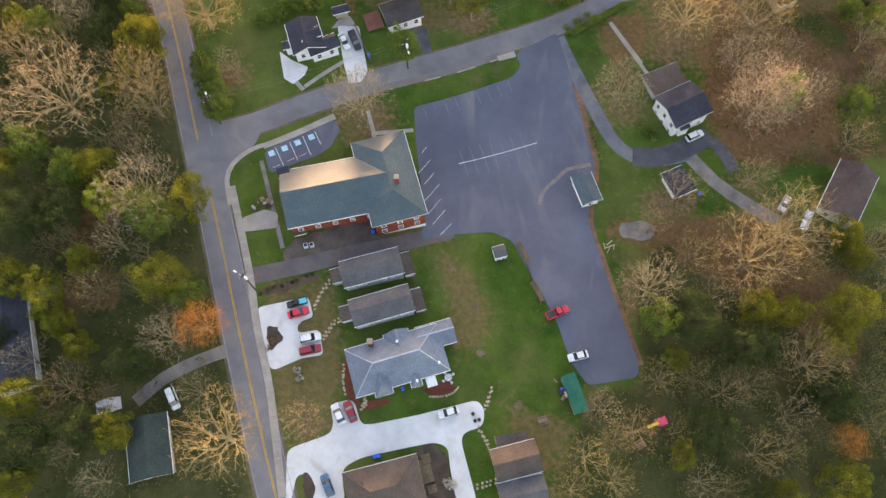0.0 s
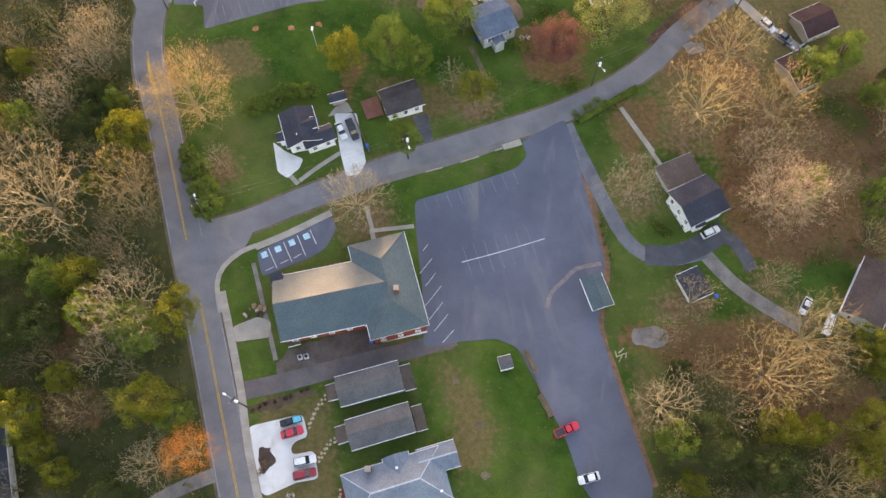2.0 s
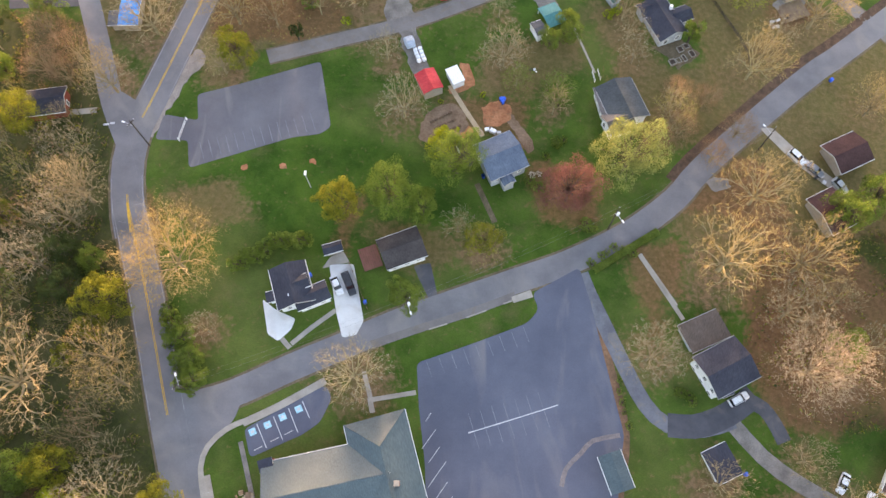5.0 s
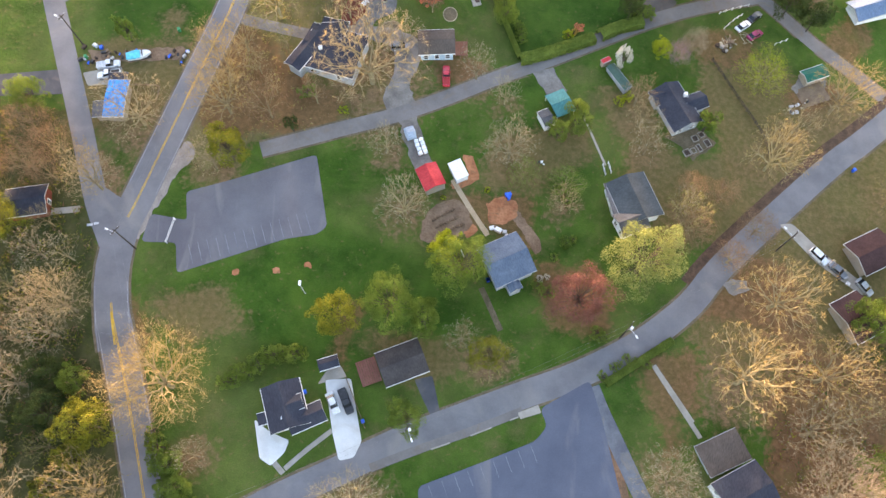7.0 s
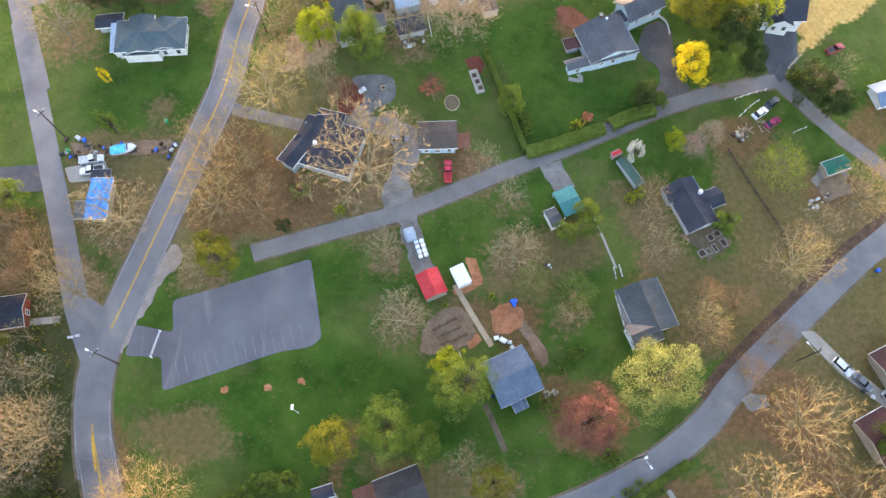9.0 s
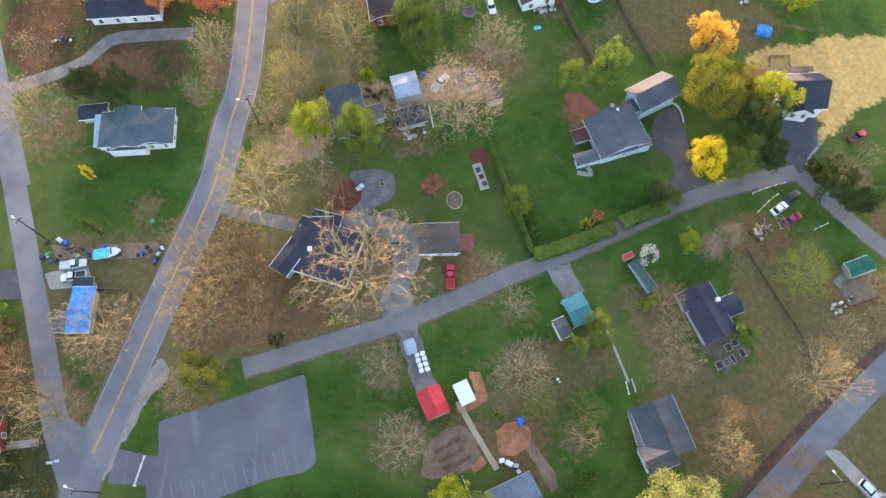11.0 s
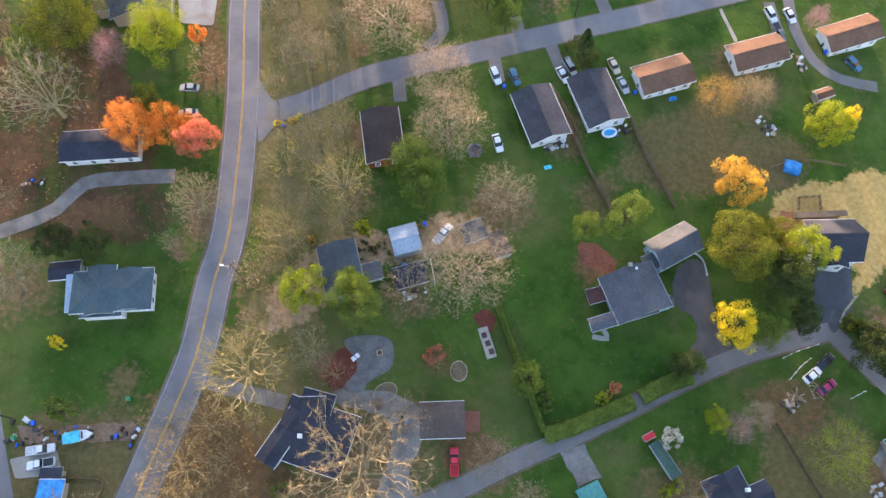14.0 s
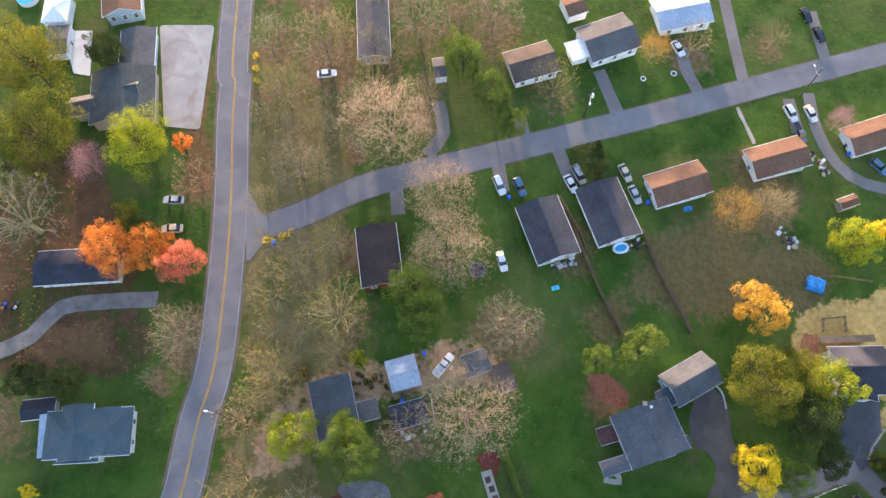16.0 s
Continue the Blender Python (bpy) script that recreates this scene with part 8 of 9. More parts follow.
LEAF["olivegreen"] = leafage("olive_green_leaves", (0.11, 0.128, 0.018), (0.255, 0.25, 0.03))
FORMS = {"bare": [bare_meshes(k) for k in range(6)], "sapling": [bare_meshes(70 + k, 220, twigs=6, wide=0.038) for k in range(5)],
         "hazy": [bare_meshes(90 + k, 480, haze=6000) for k in range(3)], "leafy": [leafy_meshes(20 + k, "round", 8000, 0.23, clump=52) for k in range(4)],
         "grand": [leafy_meshes(60 + k, "round", 15000, 0.145, clump=80) for k in range(3)], "cone": [leafy_meshes(40, "cone", 7000, 0.25)],
         "shrub": [leafy_meshes(50 + k, "round", 1100, 0.17, 2.0, 2.4, 18) for k in range(3)]}
tree_rng = random.Random(3)
TRUNKS, SHED = [], []


def tree(x, y, r, tall, form, leaf, label, group="", name="tree"):
    if form == "bare" and r < 5.4:
        form = "sapling"
    if form == "leafy" and r < 2.6:
        form = "shrub"
    if form == "leafy" and r > 5.6:
        form = "grand"
    trunk, crown = tree_rng.choice(FORMS[form])
    t = thing(name, x, y, None, 0, label, "shrub" if name == "shrub" else "tree", group or label.split()[0] + " trees")
    t.matrix_world = pose(x, y, land(x, y), 0, 0, tree_rng.uniform(0, 360)) @ Matrix.Diagonal((r, r, tall, 1))
    part_of("trunk", trunk, BARK_PALE if form in ("bare", "sapling", "hazy") else BARK_DARK, t)
    part_of("crown", crown, LEAF[leaf], t)
    if name == "tree":
        TRUNKS.append((x, y, r))
        if form in ("bare", "sapling"):
            SHED.append((x, y, r))
    return t


for spot in ((-50.4, 172.7, 7.3, 14.4), (-49.9, 164.6, 7.5, 14.8), (-47.5, 180.3, 4.9, 10.8), (-54.6, 180.3, 4.3, 10.0),):
    tree(*spot, 'bare', 'gold', 'winding bare tree with yellowish buds on the road bank')
for spot in ((24.6, 10.8, 4.6, 11.5), (30.4, 13.6, 4.2, 11.0), (21.8, 4.8, 4.0, 10.5), (29.5, 6.2, 4.4, 11.0)):
    tree(*spot, 'bare', 'olive', 'slender leafless olive-grey tree at the edge of the lawn')
for spot in ((61.0, 250.6, 4.4, 10.0),):
    tree(*spot, 'hazy', 'tan', 'round leafless tree with a haze of tan twigs')
for spot in ((-55.8, 94.6, 2.3, 6.0), (-54.1, 91.5, 3.1, 6.0), (-52.2, 87.7, 3.2, 6.0), (-50.7, 83.6, 3.2, 6.0), (-52.3, 82.1, 1.9, 6.0),):
    tree(*spot, 'leafy', 'green', 'dense bushy green tree at the road corner')
for spot in ((48.2, 139.3, 4.2, 7.5), (54.6, 146.0, 3.8, 7.5), (61.3, 138.9, 4.3, 7.5), (54.9, 132.4, 3.7, 7.5), (48.1, 147.8, 3.3, 7.5),):
    tree(*spot, 'hazy', 'brown', 'low hazy brown-twigged thicket tree in a garden')
for spot in ((-90.8, 160.2, 5.1, 9.5), (-84.2, 155.3, 4.7, 9.5), (-89.8, 151.1, 5.3, 9.5), (-85.0, 148.9, 4.0, 9.5),):
    tree(*spot, 'hazy', 'brown', 'hazy reddish-brown budding tree beside a side road')
for spot in ((-78.8, 150.5, 5.2, 12.0),):
    tree(*spot, 'bare', 'gold', 'bare tree with warm brown twigs over a side road')
for spot in ((45.4, 182.0, 2.6, 5.0),):
    tree(*spot, 'leafy', 'lime', 'small round tree in brilliant lime-green leaf')
for spot in ((67.3, 175.6, 5.9, 9.0),):
    tree(*spot, 'hazy', 'lime', 'hazy tree with yellow-green spring leaves')
for spot in ((20.5, 160.1, 2.7, 7.0), (25.1, 161.5, 2.9, 7.0), (24.9, 164.7, 2.6, 7.0)):
    tree(*spot, 'leafy', 'green', 'rounded green tree beside a carport')
for spot in ((12.9, 150.4, 3.7, 6.0), (21.9, 148.0, 4.3, 6.0)):
    tree(*spot, 'hazy', 'green', 'hazy garden tree in fresh green leaf')
for spot in ((-82.2, 82.6, 12.0, 20.0), (-48.3, 22.2, 4.2, 11.0), (46.6, 6.5, 4.2, 10.9), (90.2, 54.3, 4.8, 11.9), (-28.5, 16.9, 4.8, 11.9), (-76.1, 120.6, 6.6, 15.2), (47.8, 64.7, 5.3, 12.8), (65.0, 69.0, 4.9, 12.2), (41.7, 57.7, 3.8, 10.2), (-75.1, 146.7, 5.6, 13.5), (-68.1, 161.7, 7.8, 14.5), (-19.7, 172.6, 11.8, 21.0), (39.0, 163.3, 4.0, 10.5), (-78.6, 123.3, 5.3, 13.0), (73.1, 162.4, 4.7, 11.9), ):
    tree(*spot, 'bare', 'tan', 'leafless tan-twigged tree with pale limbs')
for spot in ((84.9, 201.2, 3.8, 10.2), (-51.7, 151.6, 4.9, 12.2), (20.7, 143.4, 3.6, 9.9), (-53.3, 222.7, 5.8, 13.8), (-58.0, 214.9, 2.4, 7.8), (-54.6, 254.2, 4.5, 11.4), (-34.0, 257.0, 5.4, 13.1), (-41.7, 208.0, 4.2, 11.0), (-30.2, 284.4, 7.4, 16.6), (49.4, 288.7, 4.2, 10.9), ):
    tree(*spot, 'bare', 'tan', 'leafless tan-twigged tree with pale limbs')
for spot in ((-30.3, 256.4, 4.4, 11.4), ):
    tree(*spot, 'bare', 'tan', 'leafless tan-twigged tree with pale limbs')
for spot in ((-66.0, 87.2, 7.1, 16.0), (-93.9, 95.9, 6.1, 14.3), (-42.3, 13.7, 8.2, 17.9), (60.6, 49.3, 9.5, 20.2), (70.4, 29.0, 7.1, 15.0), (57.8, 11.5, 5.1, 12.5), (48.9, 50.1, 5.2, 12.6), (-64.0, 82.8, 6.1, 14.3), (53.6, 107.4, 9.5, 20.3), (70.0, 107.9, 8.6, 18.6), (62.5, 122.8, 8.8, 16.5), (69.7, 57.0, 8.7, 18.8), (93.4, 146.2, 5.8, 13.7), (66.2, 154.0, 7.0, 15.9), (83.8, 169.1, 7.8, 17.2), ):
    tree(*spot, 'bare', 'gold', 'large bare tree glowing golden in evening light')
tree(-55.6, 105.9, 9.8, 17.5, 'hazy', 'gold', 'large golden-twigged tree spreading over the road')
for spot in ((-68.2, 76.9, 4.5, 11.5), (-72.5, 23.1, 5.2, 12.7), (52.7, 23.0, 4.9, 12.2), (34.4, 15.5, 4.8, 11.9), (-68.3, 73.3, 4.2, 10.9), (38.3, 168.4, 4.0, 10.6), (-41.0, 163.6, 4.9, 12.2), (68.5, 291.9, 3.3, 9.3),):
    tree(*spot, 'bare', 'brown', 'bare brown-twigged tree in the woods')
for spot in ((-67.7, 98.2, 5.2, 12.6), (-53.5, 60.7, 5.1, 12.5), (-56.9, 43.5, 5.7, 13.5), (-76.3, 35.3, 3.3, 9.3), (80.2, 39.5, 6.3, 14.5), (-74.7, 87.8, 2.4, 7.8), (-91.9, 137.3, 5.7, 13.6), (-24.6, 118.7, 4.9, 12.1), (-48.4, 153.6, 4.9, 12.1), (4.6, 112.0, 4.2, 10.9), (52.6, 214.3, 7.2, 15.0), (58.6, 217.5, 4.6, 12.0), (-90.5, 278.9, 9.3, 18.0), (-84.9, 262.3, 8.9, 17.5), (-66.4, 245.8, 3.3, 9.3),):
    tree(*spot, 'leafy', 'olivegreen', 'leafy tree with olive-green and yellowish foliage')
for spot in ((-79.0, 66.7, 4.4, 11.3), (-88.0, 72.4, 4.7, 11.8), (-60.7, 57.1, 5.8, 13.8), (-52.1, 40.7, 3.7, 10.1), (40.9, 37.3, 4.5, 11.4), (-0.7, 128.8, 6.2, 14.4), (-11.1, 100.0, 4.1, 10.8), (-14.2, 121.1, 6.1, 14.2), (89.0, 123.5, 5.5, 13.2), (-7.9, 118.7, 4.0, 10.6), (53.3, 162.8, 2.4, 7.8), (-21.4, 202.1, 5.8, 13.7), (-10.7, 230.4, 5.7, 13.6), (30.7, 220.3, 5.0, 12.3), (55.8, 198.2, 3.9, 10.4), (10.1, 188.2, 3.5, 9.8), (-74.0, 183.0, 2.4, 7.8), (-9.9, 226.6, 5.3, 12.8), (23.0, 218.5, 3.1, 9.0), (4.7, 273.5, 4.9, 12.1),):
    tree(*spot, 'leafy', 'green', 'leafy mid-green garden tree')
for spot in ((-1.2, 282.3, 5.2, 12.7), (8.5, 267.2, 3.5, 9.7),):
    tree(*spot, 'leafy', 'green', 'leafy mid-green garden tree')
for spot in ((-71.6, 60.7, 3.9, 10.4), (-3.5, 133.1, 3.7, 10.0), (-31.8, 204.7, 4.7, 11.9), (-22.2, 205.3, 3.9, 10.4), (65.8, 214.4, 5.4, 12.5), (76.0, 242.4, 5.2, 12.7), (-20.8, 218.1, 1.6, 5.3), (-65.4, 260.9, 6.9, 14.5),):
    tree(*spot, 'leafy', 'lime', 'tree with bright yellow-green new leaves')
for spot in ((-62.8, 60.3, 8.7, 17.5), (-64.8, 6.3, 4.2, 11.0), (-71.6, 11.2, 3.5, 9.7), (-54.7, 32.5, 5.5, 13.3), (-80.9, 28.2, 4.8, 11.9), (-67.6, 52.0, 4.5, 11.4), (39.7, 43.5, 6.5, 14.9), (28.4, 19.7, 3.8, 10.2), (-83.5, 106.1, 6.1, 14.3), (37.0, 88.7, 6.4, 14.8), (65.6, 97.6, 7.0, 15.8), (-20.5, 84.4, 7.0, 15.9), (-49.3, 93.2, 3.5, 9.7), (-16.0, 155.9, 4.1, 10.7), (-12.1, 142.0, 5.5, 13.1), (10.0, 155.1, 5.6, 13.5), (39.5, 156.8, 4.4, 11.2), (-0.5, 115.5, 3.8, 10.2), (-78.9, 115.6, 5.8, 13.8), (-84.0, 131.6, 4.2, 11.0), (-87.6, 206.8, 7.3, 16.5),):
    tree(*spot, 'bare', 'grey', 'leafless grey tree with spreading pale limbs')
for spot in ((-12.1, 205.4, 4.8, 11.9), (-13.3, 180.9, 5.1, 12.6), (3.2, 174.2, 4.3, 11.0), (9.4, 168.1, 3.6, 9.9), (-29.6, 193.7, 4.4, 11.3), (46.2, 143.4, 3.6, 10.0), (-86.1, 245.0, 9.2, 19.6), (6.3, 224.5, 5.9, 14.0), (-30.6, 236.4, 4.5, 11.5), (-10.6, 291.1, 6.7, 15.2), (5.5, 293.3, 6.2, 14.5), (-42.7, 286.5, 4.7, 11.9),):
    tree(*spot, 'bare', 'grey', 'leafless grey tree with spreading pale limbs')
for spot in ((-48.6, 34.8, 4.9, 12.3), (76.5, 13.9, 3.7, 10.1),):
    tree(*spot, 'hazy', 'orange', 'tree with fiery orange new leaves')
for spot in ((-86.2, 56.8, 5.8, 13.8), (-78.3, 57.7, 5.1, 12.5), (-77.7, 12.0, 5.6, 13.4), (-61.0, 27.4, 4.2, 11.0), (47.1, 36.9, 6.1, 14.3), (58.1, 31.7, 5.5, 13.3), (48.3, 15.5, 5.3, 12.9), (74.3, 22.3, 5.0, 12.3), (61.2, 208.1, 5.4, 13.0), (64.4, 200.5, 3.7, 10.1), (38.9, 191.6, 2.9, 8.7), (76.7, 194.6, 4.8, 12.0), (82.2, 191.0, 3.7, 10.1), ):
    tree(*spot, 'leafy', 'dark', 'dense dark evergreen garden tree')
for spot in ((-36.2, 160.5, 1.7, 5.7), (-79.7, 214.5, 3.7, 10.0), (-72.5, 213.9, 3.7, 10.0), (-76.9, 283.8, 4.0, 10.7),):
    tree(*spot, 'leafy', 'dark', 'dense dark evergreen garden tree')
for spot in ((4.4, 111.0, 4.9, 12.1), (46.2, 140.6, 4.9, 12.1), (-40.9, 189.1, 8.4, 18.4), (-36.1, 213.9, 5.9, 14.0), (-36.8, 231.0, 5.1, 12.5), (-25.3, 226.5, 6.7, 15.4), (-35.4, 217.4, 4.7, 11.9), (-37.8, 273.3, 5.9, 14.0), (18.1, 277.1, 5.2, 12.6), (-33.0, 234.0, 5.2, 12.7), (-40.8, 248.2, 3.9, 10.5), (-26.2, 241.1, 4.3, 11.1), (-19.9, 277.1, 4.7, 11.8),):
    tree(*spot, 'bare', 'olive', 'budding olive-green tree with pale limbs')
for spot in ((68.0, 86.0, 8.9, 19.2), (52.6, 182.5, 2.9, 8.7), (-6.5, 250.5, 6.9, 15.0), (-4.3, 238.1, 8.0, 16.5), (-15.9, 264.6, 9.5, 18.0), (-1.6, 208.6, 8.8, 17.0),):
    tree(*spot, 'hazy', 'pink', 'bare tree with pinkish brown twigs')
for spot in ((35.5, 129.9, 8.2, 15.5),):
    tree(*spot, 'leafy', 'pale', 'large round pale green tree')
for spot in ((22.6, 122.8, 6.8, 13.0),):
    tree(*spot, 'leafy', 'red', 'hazy tree with dull red spring buds')
for spot in ((53.2, 248.8, 4.7, 10.5), (40.4, 286.8, 3.4, 9.6),):
    tree(*spot, 'hazy', 'amber', 'tree with amber spring leaves')
for spot in ((36.1, 178.7, 2.3, 7.6),):
    tree(*spot, 'leafy', 'white', 'small tree in white blossom')
for spot in ((48.9, 180.4, 3.0, 6.5), (-76.0, 257.7, 4.2, 10.3), (80.0, 271.6, 2.7, 8.3),):
    tree(*spot, 'hazy', 'mauve', 'small tree in mauve blossom')
for spot in ((50.4, 198.8, 4.9, 11.0), (-77.6, 195.5, 1.4, 4.6), (81.8, 245.5, 2.7, 8.3),):
    tree(*spot, 'leafy', 'yellow', 'round bush in brilliant yellow blossom')
for spot in ((-67.5, 238.4, 5.8, 12.5), (-60.5, 238.8, 4.6, 11.3), (-58.8, 262.6, 2.1, 7.0),):
    tree(*spot, 'leafy', 'orange', 'tree in bright orange leaf')
for spot in ((-54.8, 236.3, 4.5, 11.5),):
    tree(*spot, 'leafy', 'coral', 'tree in coral-pink leaf')
for spot in ((25.2, 260.1, 4.4, 11.2),):
    tree(*spot, 'cone', 'dark', 'dense dark conifer beside a drive')

for spot in ((-6.5, 191.3, 3.1, 9.0), (-25.1, 189.3, 3.7, 10.1),):
    tree(*spot, 'hazy', 'red', 'hazy small tree with dull red spring buds')

for spot in ((54.4, 228.6, 5.4, 12.6),):
    tree(*spot, 'leafy', 'saffron', 'round tree in saffron-yellow spring leaf')

# ---- woodland: trees between the named ones, and undergrowth ----
wood_rng = random.Random(8)
ROADS = [(main_line, 6.0), (street_line, 4.5), (lane_line, 3.5), (west_line, 4.5), (north_line, 4.5)]
ROAD_POINTS = np.array([(p.x, p.y, w) for line, w in ROADS for p in line[::2]])


def free_spot(x, y, gap):
    if any(inside(np.array([x]), np.array([y]), area)[0] for area in TAN + STRAW):
        return False
    if (np.hypot(ROAD_POINTS[:, 0] - x, ROAD_POINTS[:, 1] - y) < ROAD_POINTS[:, 2] + gap * 0.4).any():
        return False
    return all(math.hypot(x - a, y - b) > 0.62 * (gap + c) for a, b, c in TRUNKS)


THICKET = []


def wood(area, count, mix, sizes=(2.8, 5.2), joined=False):
    xs, ys = [p[0] for p in area], [p[1] for p in area]
    made = 0
    for _ in range(count * 12):
        if made >= count:
            break
        x, y = wood_rng.uniform(min(xs), max(xs)), wood_rng.uniform(min(ys), max(ys))
        r = wood_rng.uniform(*sizes)
        if not inside(np.array([x]), np.array([y]), area)[0] or not free_spot(x, y, r):
            continue
        form, leaf = wood_rng.choice(mix)
        if joined:
            turn = pose(x, y, land(x, y), 0, 0, wood_rng.uniform(0, 360)) @ Matrix.Diagonal((r, r, min(1.7 * r + 4.0, 14), 1))
            THICKET.append((turn, wood_rng.choice(FORMS["sapling"]), leaf))
            TRUNKS.append((x, y, r))
            SHED.append((x, y, r))
            made += 1
            continue
        label = {"bare": "slender leafless tree in the woods", "leafy": "leafy spring tree in the woods"}[form]
        tree(x, y, r, min(1.7 * r + 4.0, 14), form, leaf, label, "woodland trees")
        made += 1


MIXED = [("bare", "grey"), ("bare", "tan"), ("bare", "brown"), ("bare", "olive"), ("leafy", "dark"), ("leafy", "green"), ("bare", "olive")]
EVER = [("leafy", "dark"), ("leafy", "olivegreen"), ("leafy", "olivegreen"), ("bare", "olive"), ("bare", "brown"), ("bare", "tan"), ("bare", "olive")]
wood([(-99.7, 42.8), (-117.1, 124.4), (-69.4, 116.7), (-58.4, 78.3), (-52.6, 57.3), (-46.6, 38.0), (-63.6, 33.3)], 34, EVER)
wood([(-97.2, 69.3), (-119.0, 167.2), (-83.4, 166.1), (-75.4, 130.1), (-70.9, 111.3), (-64.4, 94.0), (-56.8, 69.2)], 30, MIXED)
wood([(-91.2, 1.6), (-98.7, 38.1), (-80.2, 38.0), (-65.3, 28.8), (-60.8, 3.6)], 12, EVER)
wood([(42.0, 54.1), (61.1, 57.2), (100.5, 56.2), (93.5, -0.4), (43.7, -0.4), (39.3, 25.2), (37.8, 34.4)], 40, EVER)
wood([(66.0, 105.8), (84.4, 123.5), (122.2, 127.6), (112.4, 85.0), (88.4, 78.9), (77.5, 79.7), (64.3, 81.8)], 16, MIXED)
wood([(-61.2, 158.9), (-50.0, 190.4), (-43.5, 187.5), (-36.6, 176.3), (-26.4, 167.1), (-43.6, 158.3)], 4, [("bare", "tan"), ("bare", "brown")], (2.2, 3.6), True)
wood([(-52.0, 186.1), (-45.1, 201.2), (-40.2, 208.0), (-32.0, 201.2), (-29.4, 192.5), (-35.2, 184.1), (-40.2, 170.2), (-53.0, 168.3)], 4, [("bare", "tan"), ("bare", "olive")], (2.2, 3.6), True)
wood([(-43.3, 232.4), (-46.4, 275.0), (-29.1, 275.1), (-25.7, 257.1), (-28.2, 232.5), (-24.1, 220.0), (-32.6, 210.4), (-41.5, 210.3)], 15, [("bare", "olive"), ("bare", "tan"), ("bare", "grey")], (2.4, 4.2), True)
wood([(-102.7, 222.7), (-115.2, 276.5), (-93.3, 266.4), (-88.9, 243.3), (-88.5, 222.5)], 6, MIXED)
wood([(-50.2, 307.7), (4.4, 308.6), (4.1, 292.9), (-15.9, 282.1), (-28.0, 277.7), (-45.9, 274.8)], 14, [("bare", "grey"), ("bare", "tan"), ("bare", "olive")], (2.6, 4.2), True)
wood([(-44.7, 267.9), (-27.9, 276.3), (-8.5, 280.8), (-7.2, 267.0), (-22.4, 258.8), (-41.4, 249.8)], 9, [("bare", "grey"), ("bare", "tan")], (2.4, 3.8), True)
wood([(-85.4, 135.9), (-79.0, 138.2), (-74.2, 122.4), (-87.3, 122.4)], 4, MIXED)


def join_thicket():
    """The crowded saplings beside the main road, as one mesh."""
    mats = [BARK_PALE] + [LEAF[k] for k in ("olive", "tan", "grey", "brown")]
    vs, fs, which = [], [], []
    for turn, forms, leaf in THICKET:
        m = np.array(turn)
        for me, slot in zip(forms, (0, mats.index(LEAF[leaf]))):
            co = np.empty(len(me.vertices) * 3)
            me.vertices.foreach_get("co", co)
            base = len(vs)
            vs.extend((co.reshape(-1, 3) @ m[:3, :3].T + m[:3, 3]).tolist())
            for p in me.polygons:
                fs.append([base + i for i in p.vertices])
            which.extend([slot] * len(me.polygons))
    me = mesh_from("thicket", vs, fs)
    ob = part_of("thicket", me, mats)
    me.polygons.foreach_set("material_index", which)
    tagged(ob, "thicket of slender leafless saplings beside the road", "thicket", kind="stuff")


join_thicket()


def shrub(x, y, r, leaf, label, tall=None):
    tree(x, y, r, tall or 1.25 * r, "shrub", leaf, label, "garden shrubs", "shrub")


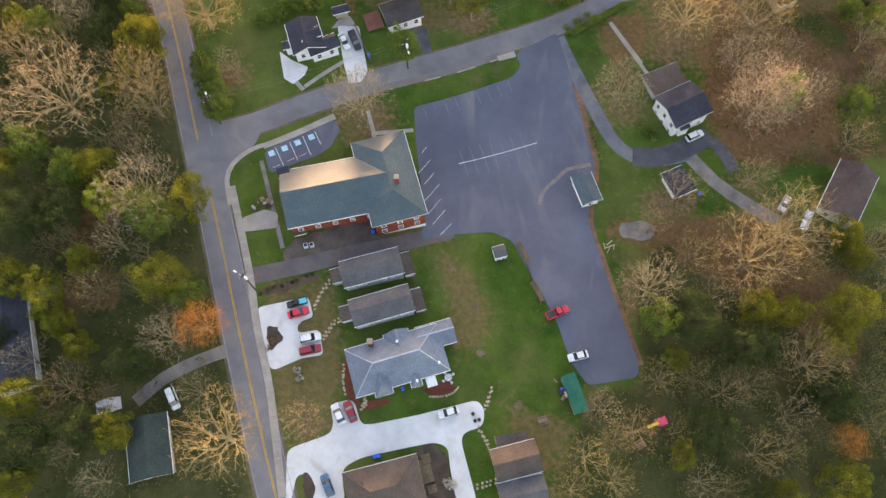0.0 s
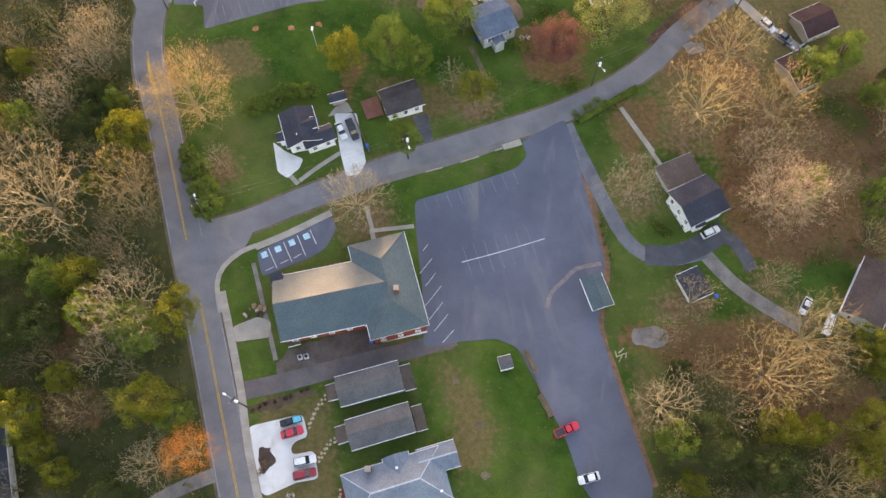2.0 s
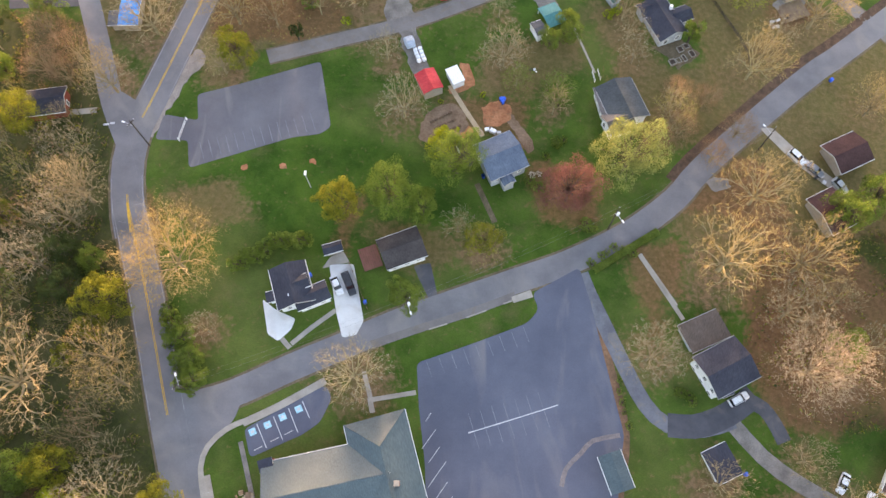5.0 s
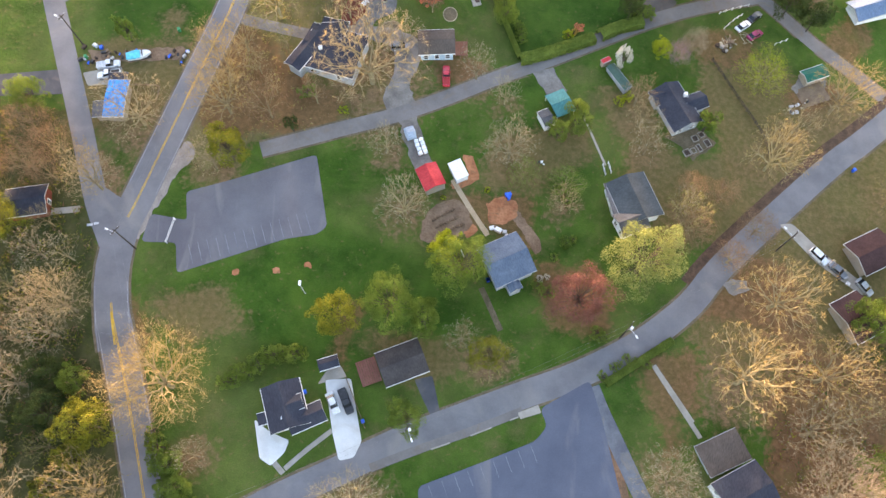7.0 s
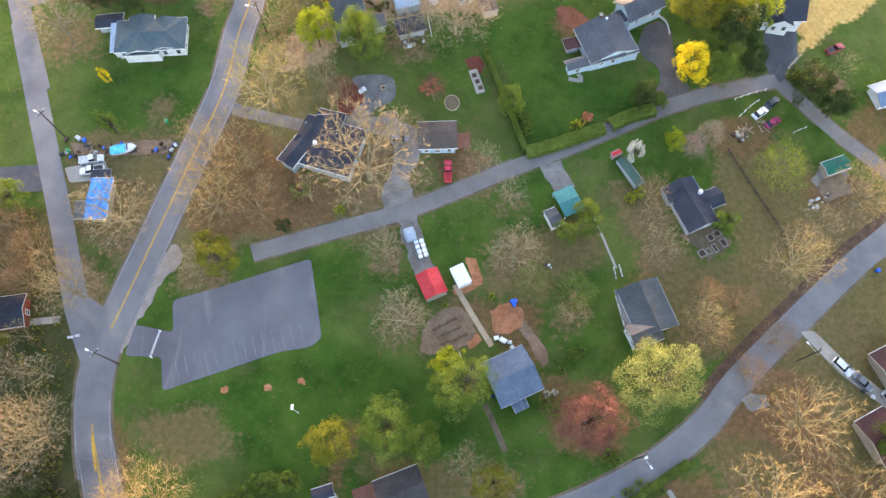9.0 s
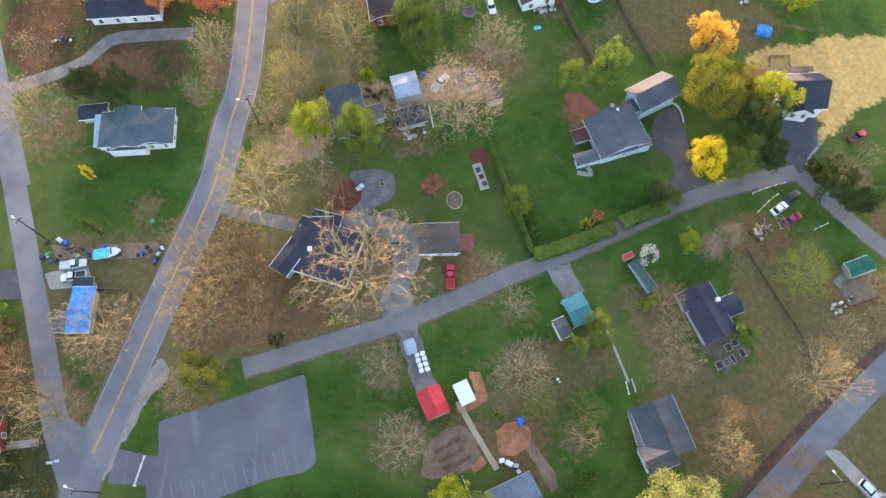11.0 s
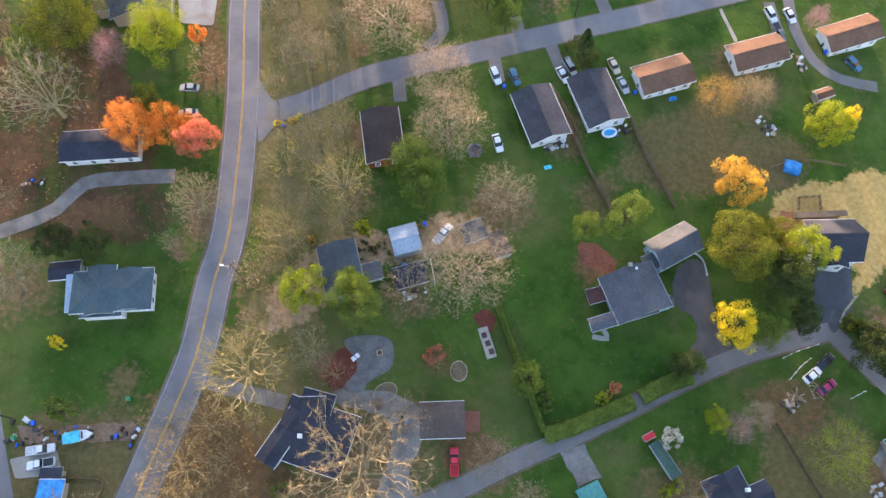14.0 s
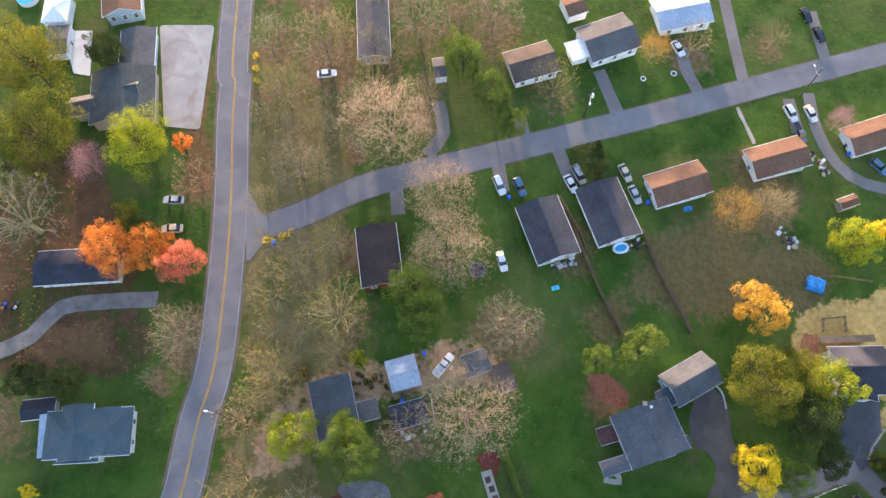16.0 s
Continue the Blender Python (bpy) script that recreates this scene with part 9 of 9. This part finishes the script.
for line, leaf, count, size in (([(-45.1, 106.7), (-40.6, 109.3), (-36.7, 111.9), (-32.0, 112.4)], "green", 12, 2.0), ([(31.4, 84.9), (31.8, 80.6), (32.7, 75.7)], "hedge", 5, 0.9), ([(-58.6, 98.8), (-56.9, 91.6), (-52.9, 82.3)], "green", 7, 1.6), ([(27.0, 108.1), (32.2, 111.8), (36.5, 110.8)], "hedge", 6, 1.1),
                                ([(-40.2, 42.7), (-35.2, 44.5), (-28.4, 46.7)], "dark", 8, 0.5), ([(11.3, 191.7), (13.3, 187.5), (13.6, 183.3)], "green", 6, 1.6), ([(38.9, 193.2), (41.6, 192.1), (44.4, 192.2)], "hedge", 4, 1.7), ([(24.6, 186.5), (27.4, 187.6)], "amber", 3, 1.0),
                                ([(-24.9, 213.6), (-20.7, 214.7), (-18.6, 213.6)], "dark", 6, 0.5), ([(-21.7, 216.4), (-18.9, 215.2), (-17.2, 216.4)], "dark", 6, 0.6), ([(-37.6, 31.2), (-36.1, 33.4)], "brown", 3, 0.7), ([(-31.0, 26.7), (-30.6, 25.8)], "white", 2, 0.8),
                                ([(-1.7, 6.6), (-0.7, 5.6)], "white", 3, 1.0), ([(14.3, 127.7), (18.3, 128.8)], "white", 2, 0.8), ([(14.9, 126.7), (17.4, 125.4)], "green", 2, 1.6), ([(-47.1, 287.6), (-45.1, 279.0)], "yellow", 3, 0.8), ([(-40.8, 242.5), (-37.6, 243.8), (-35.4, 245.0)], "yellow", 5, 0.8),
                                ([(-31.9, 217.8), (-31.3, 216.2)], "amber", 2, 1.0), ([(75.9, 200.7), (80.2, 198.5), (83.4, 197.4)], "dark", 6, 1.6), ([(74.9, 201.1), (78.7, 200.6), (82.2, 198.8)], "olivegreen", 5, 1.6), ([(34.0, 147.9), (35.1, 146.7)], "green", 2, 1.0),
                                ([(20.3, 134.6), (22.7, 137.0), (17.9, 132.3)], "green", 4, 1.3), ([(21.0, 147.8), (22.0, 145.3)], "green", 2, 1.4), ([(37.7, 170.1), (34.3, 169.0)], "lime", 3, 1.3), ([(42.1, 82.6), (45.8, 80.5)], "green", 4, 1.3), ([(25.7, 117.3), (28.1, 115.9)], "green", 3, 1.5)):
    pts = smooth_line(line, 0.5)
    for k in range(count):
        p = pts[min(len(pts) - 1, int((k + 0.5) / count * len(pts)))]
        shrub(p.x + wood_rng.uniform(-0.4, 0.4), p.y + wood_rng.uniform(-0.4, 0.4), size * wood_rng.uniform(0.75, 1.2), leaf, {"white": "small shrub in white blossom", "yellow": "low shrub in yellow flower", "amber": "small amber-leaved garden shrub",
              "brown": "dry brown low garden shrub", "dark": "low dark evergreen garden shrub", "lime": "bright lime-green garden shrub", "olivegreen": "rounded olive-green garden shrub"}.get(leaf, "rounded green garden shrub"))


for x, y in [(-18.1, 216.4), (-19.0, 215.1), (-17.1, 215.1), (-15.0, 217.0), (-14.5, 215.7), (-16.2, 214.4), (-10.2, 219.6), (-10.0, 217.9), (-9.3, 219.4), (-31.7, 210.5), (-31.3, 211.5), (-16.0, 213.8), (-8.2, 218.7), (-14.9, 211.7), (-21.6, 212.8), (-39.5, 200.1), (-34.9, 211.5), (-33.3, 212.5), (-3.6, 220.5), (-2.2, 221.2), (-0.2, 222.1)]:
    shrub(x, y, wood_rng.uniform(0.35, 0.65), "green", "small clipped green shrub in sandy ground")
for x, y, r, leaf in ((5.25, 147.71, 0.8, "lime"), (-4.10, 145.80, 0.7, "lime"), (24.53, 186.01, 1.5, "lime"), (27.16, 187.84, 1.3, "coral"), (-21.50, 219.39, 1.8, "lime"), (-33.82, 169.12, 2.2, "green"), (-25.52, 165.35, 1.3, "lime"), (43.37, 193.23, 1.9, "hedge"), (39.95, 192.63, 1.6, "hedge"), (-7.19, 193.50, 2.2, "coral")):
    shrub(x, y, r, leaf, {"lime": "bright lime-green garden shrub", "coral": "small shrub with dull red leaves"}.get(leaf, "rounded green garden shrub"))


def hedge(label, pts, width, tall, leaf="hedge"):
    """A clipped hedge: a rounded core of stems inside a coat of small leaves."""
    line = smooth_line(pts, 1.2)
    h = thing("hedge", line[0].x, line[0].y, None, 0, label, "hedge")
    inv = h.matrix_world.inverted()
    bm = bmesh.new()
    rings = []
    for p, l, q in zip(line, offset(line, width * 0.4), offset(line, -width * 0.4)):
        z = land(p.x, p.y)
        rings.append([bm.verts.new(inv @ Vector((c.x, c.y, z + k))) for c, k in ((l, -0.2), (l, tall * 0.8), (p, tall * 0.93), (q, tall * 0.8), (q, -0.2))])
    for r, s in zip(rings, rings[1:]):
        for i in range(4):
            bm.faces.new((r[i], r[i + 1], s[i + 1], s[i]))
    part("core", bm, LEAF[leaf], h)
    r = random.Random(len(line))
    tv, tf = [], []
    for _ in range(int(290 * len(line))):
        i = r.randrange(len(line) - 1)
        p = line[i].lerp(line[i + 1], r.random())
        d = (line[i + 1] - line[i]).normalized()
        a = r.uniform(-0.35, math.pi + 0.35)
        s, z = math.cos(a) * width / 2 * r.uniform(0.85, 1.1), max(0.05, math.sin(a)) ** 0.5 * tall * r.uniform(0.88, 1.08)
        c = inv @ Vector((p.x - d.y * s, p.y + d.x * s, land(p.x, p.y) + z))
        e = Vector((r.gauss(0, 1), r.gauss(0, 1), r.gauss(0, 1))).normalized() * 0.17
        g = e.cross(Vector((r.gauss(0, 1), r.gauss(0, 1), r.gauss(0, 1)))).normalized() * 0.1
        b = len(tv)
        tv.extend((c - e, c + g, c + e, c - g))
        tf.append((b, b + 1, b + 2, b + 3))
    part_of("leaves", mesh_from("leaves", tv, tf), LEAF[leaf], h)


hedge("clipped green hedge along a lane", [(13.1, 179.0), (17.2, 180.1), (23.7, 182.6), (30.4, 185.3)], 2.9, 1.9)
hedge("clipped green hedge along a lane", [(31.8, 186.0), (36.2, 188.3), (42.1, 190.2)], 3.0, 2.0)
hedge("thin clipped hedge between two gardens", [(5.1, 203.8), (7.7, 196.0), (10.6, 187.5), (13.2, 179.7)], 1.0, 1.6)
hedge("low green hedge beside a street", [(27.6, 107.1), (33.9, 111.0), (41.7, 115.8)], 1.4, 1.0)

# undergrowth: leaf sprays close to the ground in the woods and on the banks
under_rng = np.random.default_rng(5)


def undergrowth(label, areas, density, leaf, size, high):
    tv, tf = [], []
    for area in areas:
        xs, ys = [max(-118, min(118, p[0])) for p in area], [max(-5, min(330, p[1])) for p in area]
        n_leaf = int((max(xs) - min(xs)) * (max(ys) - min(ys)) * density)
        px, py = under_rng.uniform(min(xs), max(xs), n_leaf), under_rng.uniform(min(ys), max(ys), n_leaf)
        keep = inside(px, py, area)
        clump = np.array([noise.noise(Vector((x * 0.35, y * 0.35, 7.0 + size))) for x, y in zip(px, py)]) > 0.02
        near = np.array([bool((np.hypot(ROAD_POINTS[:, 0] - x, ROAD_POINTS[:, 1] - y) < ROAD_POINTS[:, 2]).any()) for x, y in zip(px, py)])
        px, py = px[keep & clump & ~near], py[keep & clump & ~near]
        pz = ground_z(px, py) + under_rng.uniform(0.05, high, len(px))
        e, g = under_rng.normal(0, size, (len(px), 3)), under_rng.normal(0, size * 0.6, (len(px), 3))
        c = np.stack([px, py, pz], -1)
        for k in range(len(px)):
            b = len(tv)
            tv.extend((tuple(c[k] - e[k]), tuple(c[k] + g[k]), tuple(c[k] + e[k])))
            tf.append((b, b + 1, b + 2))
    ob = part_of("undergrowth", mesh_from("undergrowth", tv, tf), LEAF[leaf])
    tagged(ob, label, "undergrowth", kind="stuff")


undergrowth("low green undergrowth and brambles in the woods", WOODS[:5], 1.5, "olivegreen", 0.22, 0.9)
undergrowth("dry brown twigs and leaf litter in the woods", WOODS, 1.6, "brown", 0.2, 0.6)
undergrowth("dark evergreen undergrowth in the woods", WOODS[:5], 1.0, "dark", 0.28, 1.2)
undergrowth("olive spring growth along the road bank", WOODS[5:8], 1.4, "olive", 0.2, 0.8)

# brown duff that the leafless trees have shed on the ground beneath them
duff_mask = np.zeros(X.shape)
for x, y, r in SHED:
    near_tree = np.exp(-(((wx - x) ** 2 + (wy - y) ** 2) / (1.15 * r) ** 2) ** 1.5)
    duff_mask = np.maximum(duff_mask, near_tree * (0.55 + 0.45 * ((x * 7 + y * 3) % 1)))
land_mesh.attributes.new("duff", "FLOAT", "POINT").data.foreach_set("value", duff_mask.ravel())
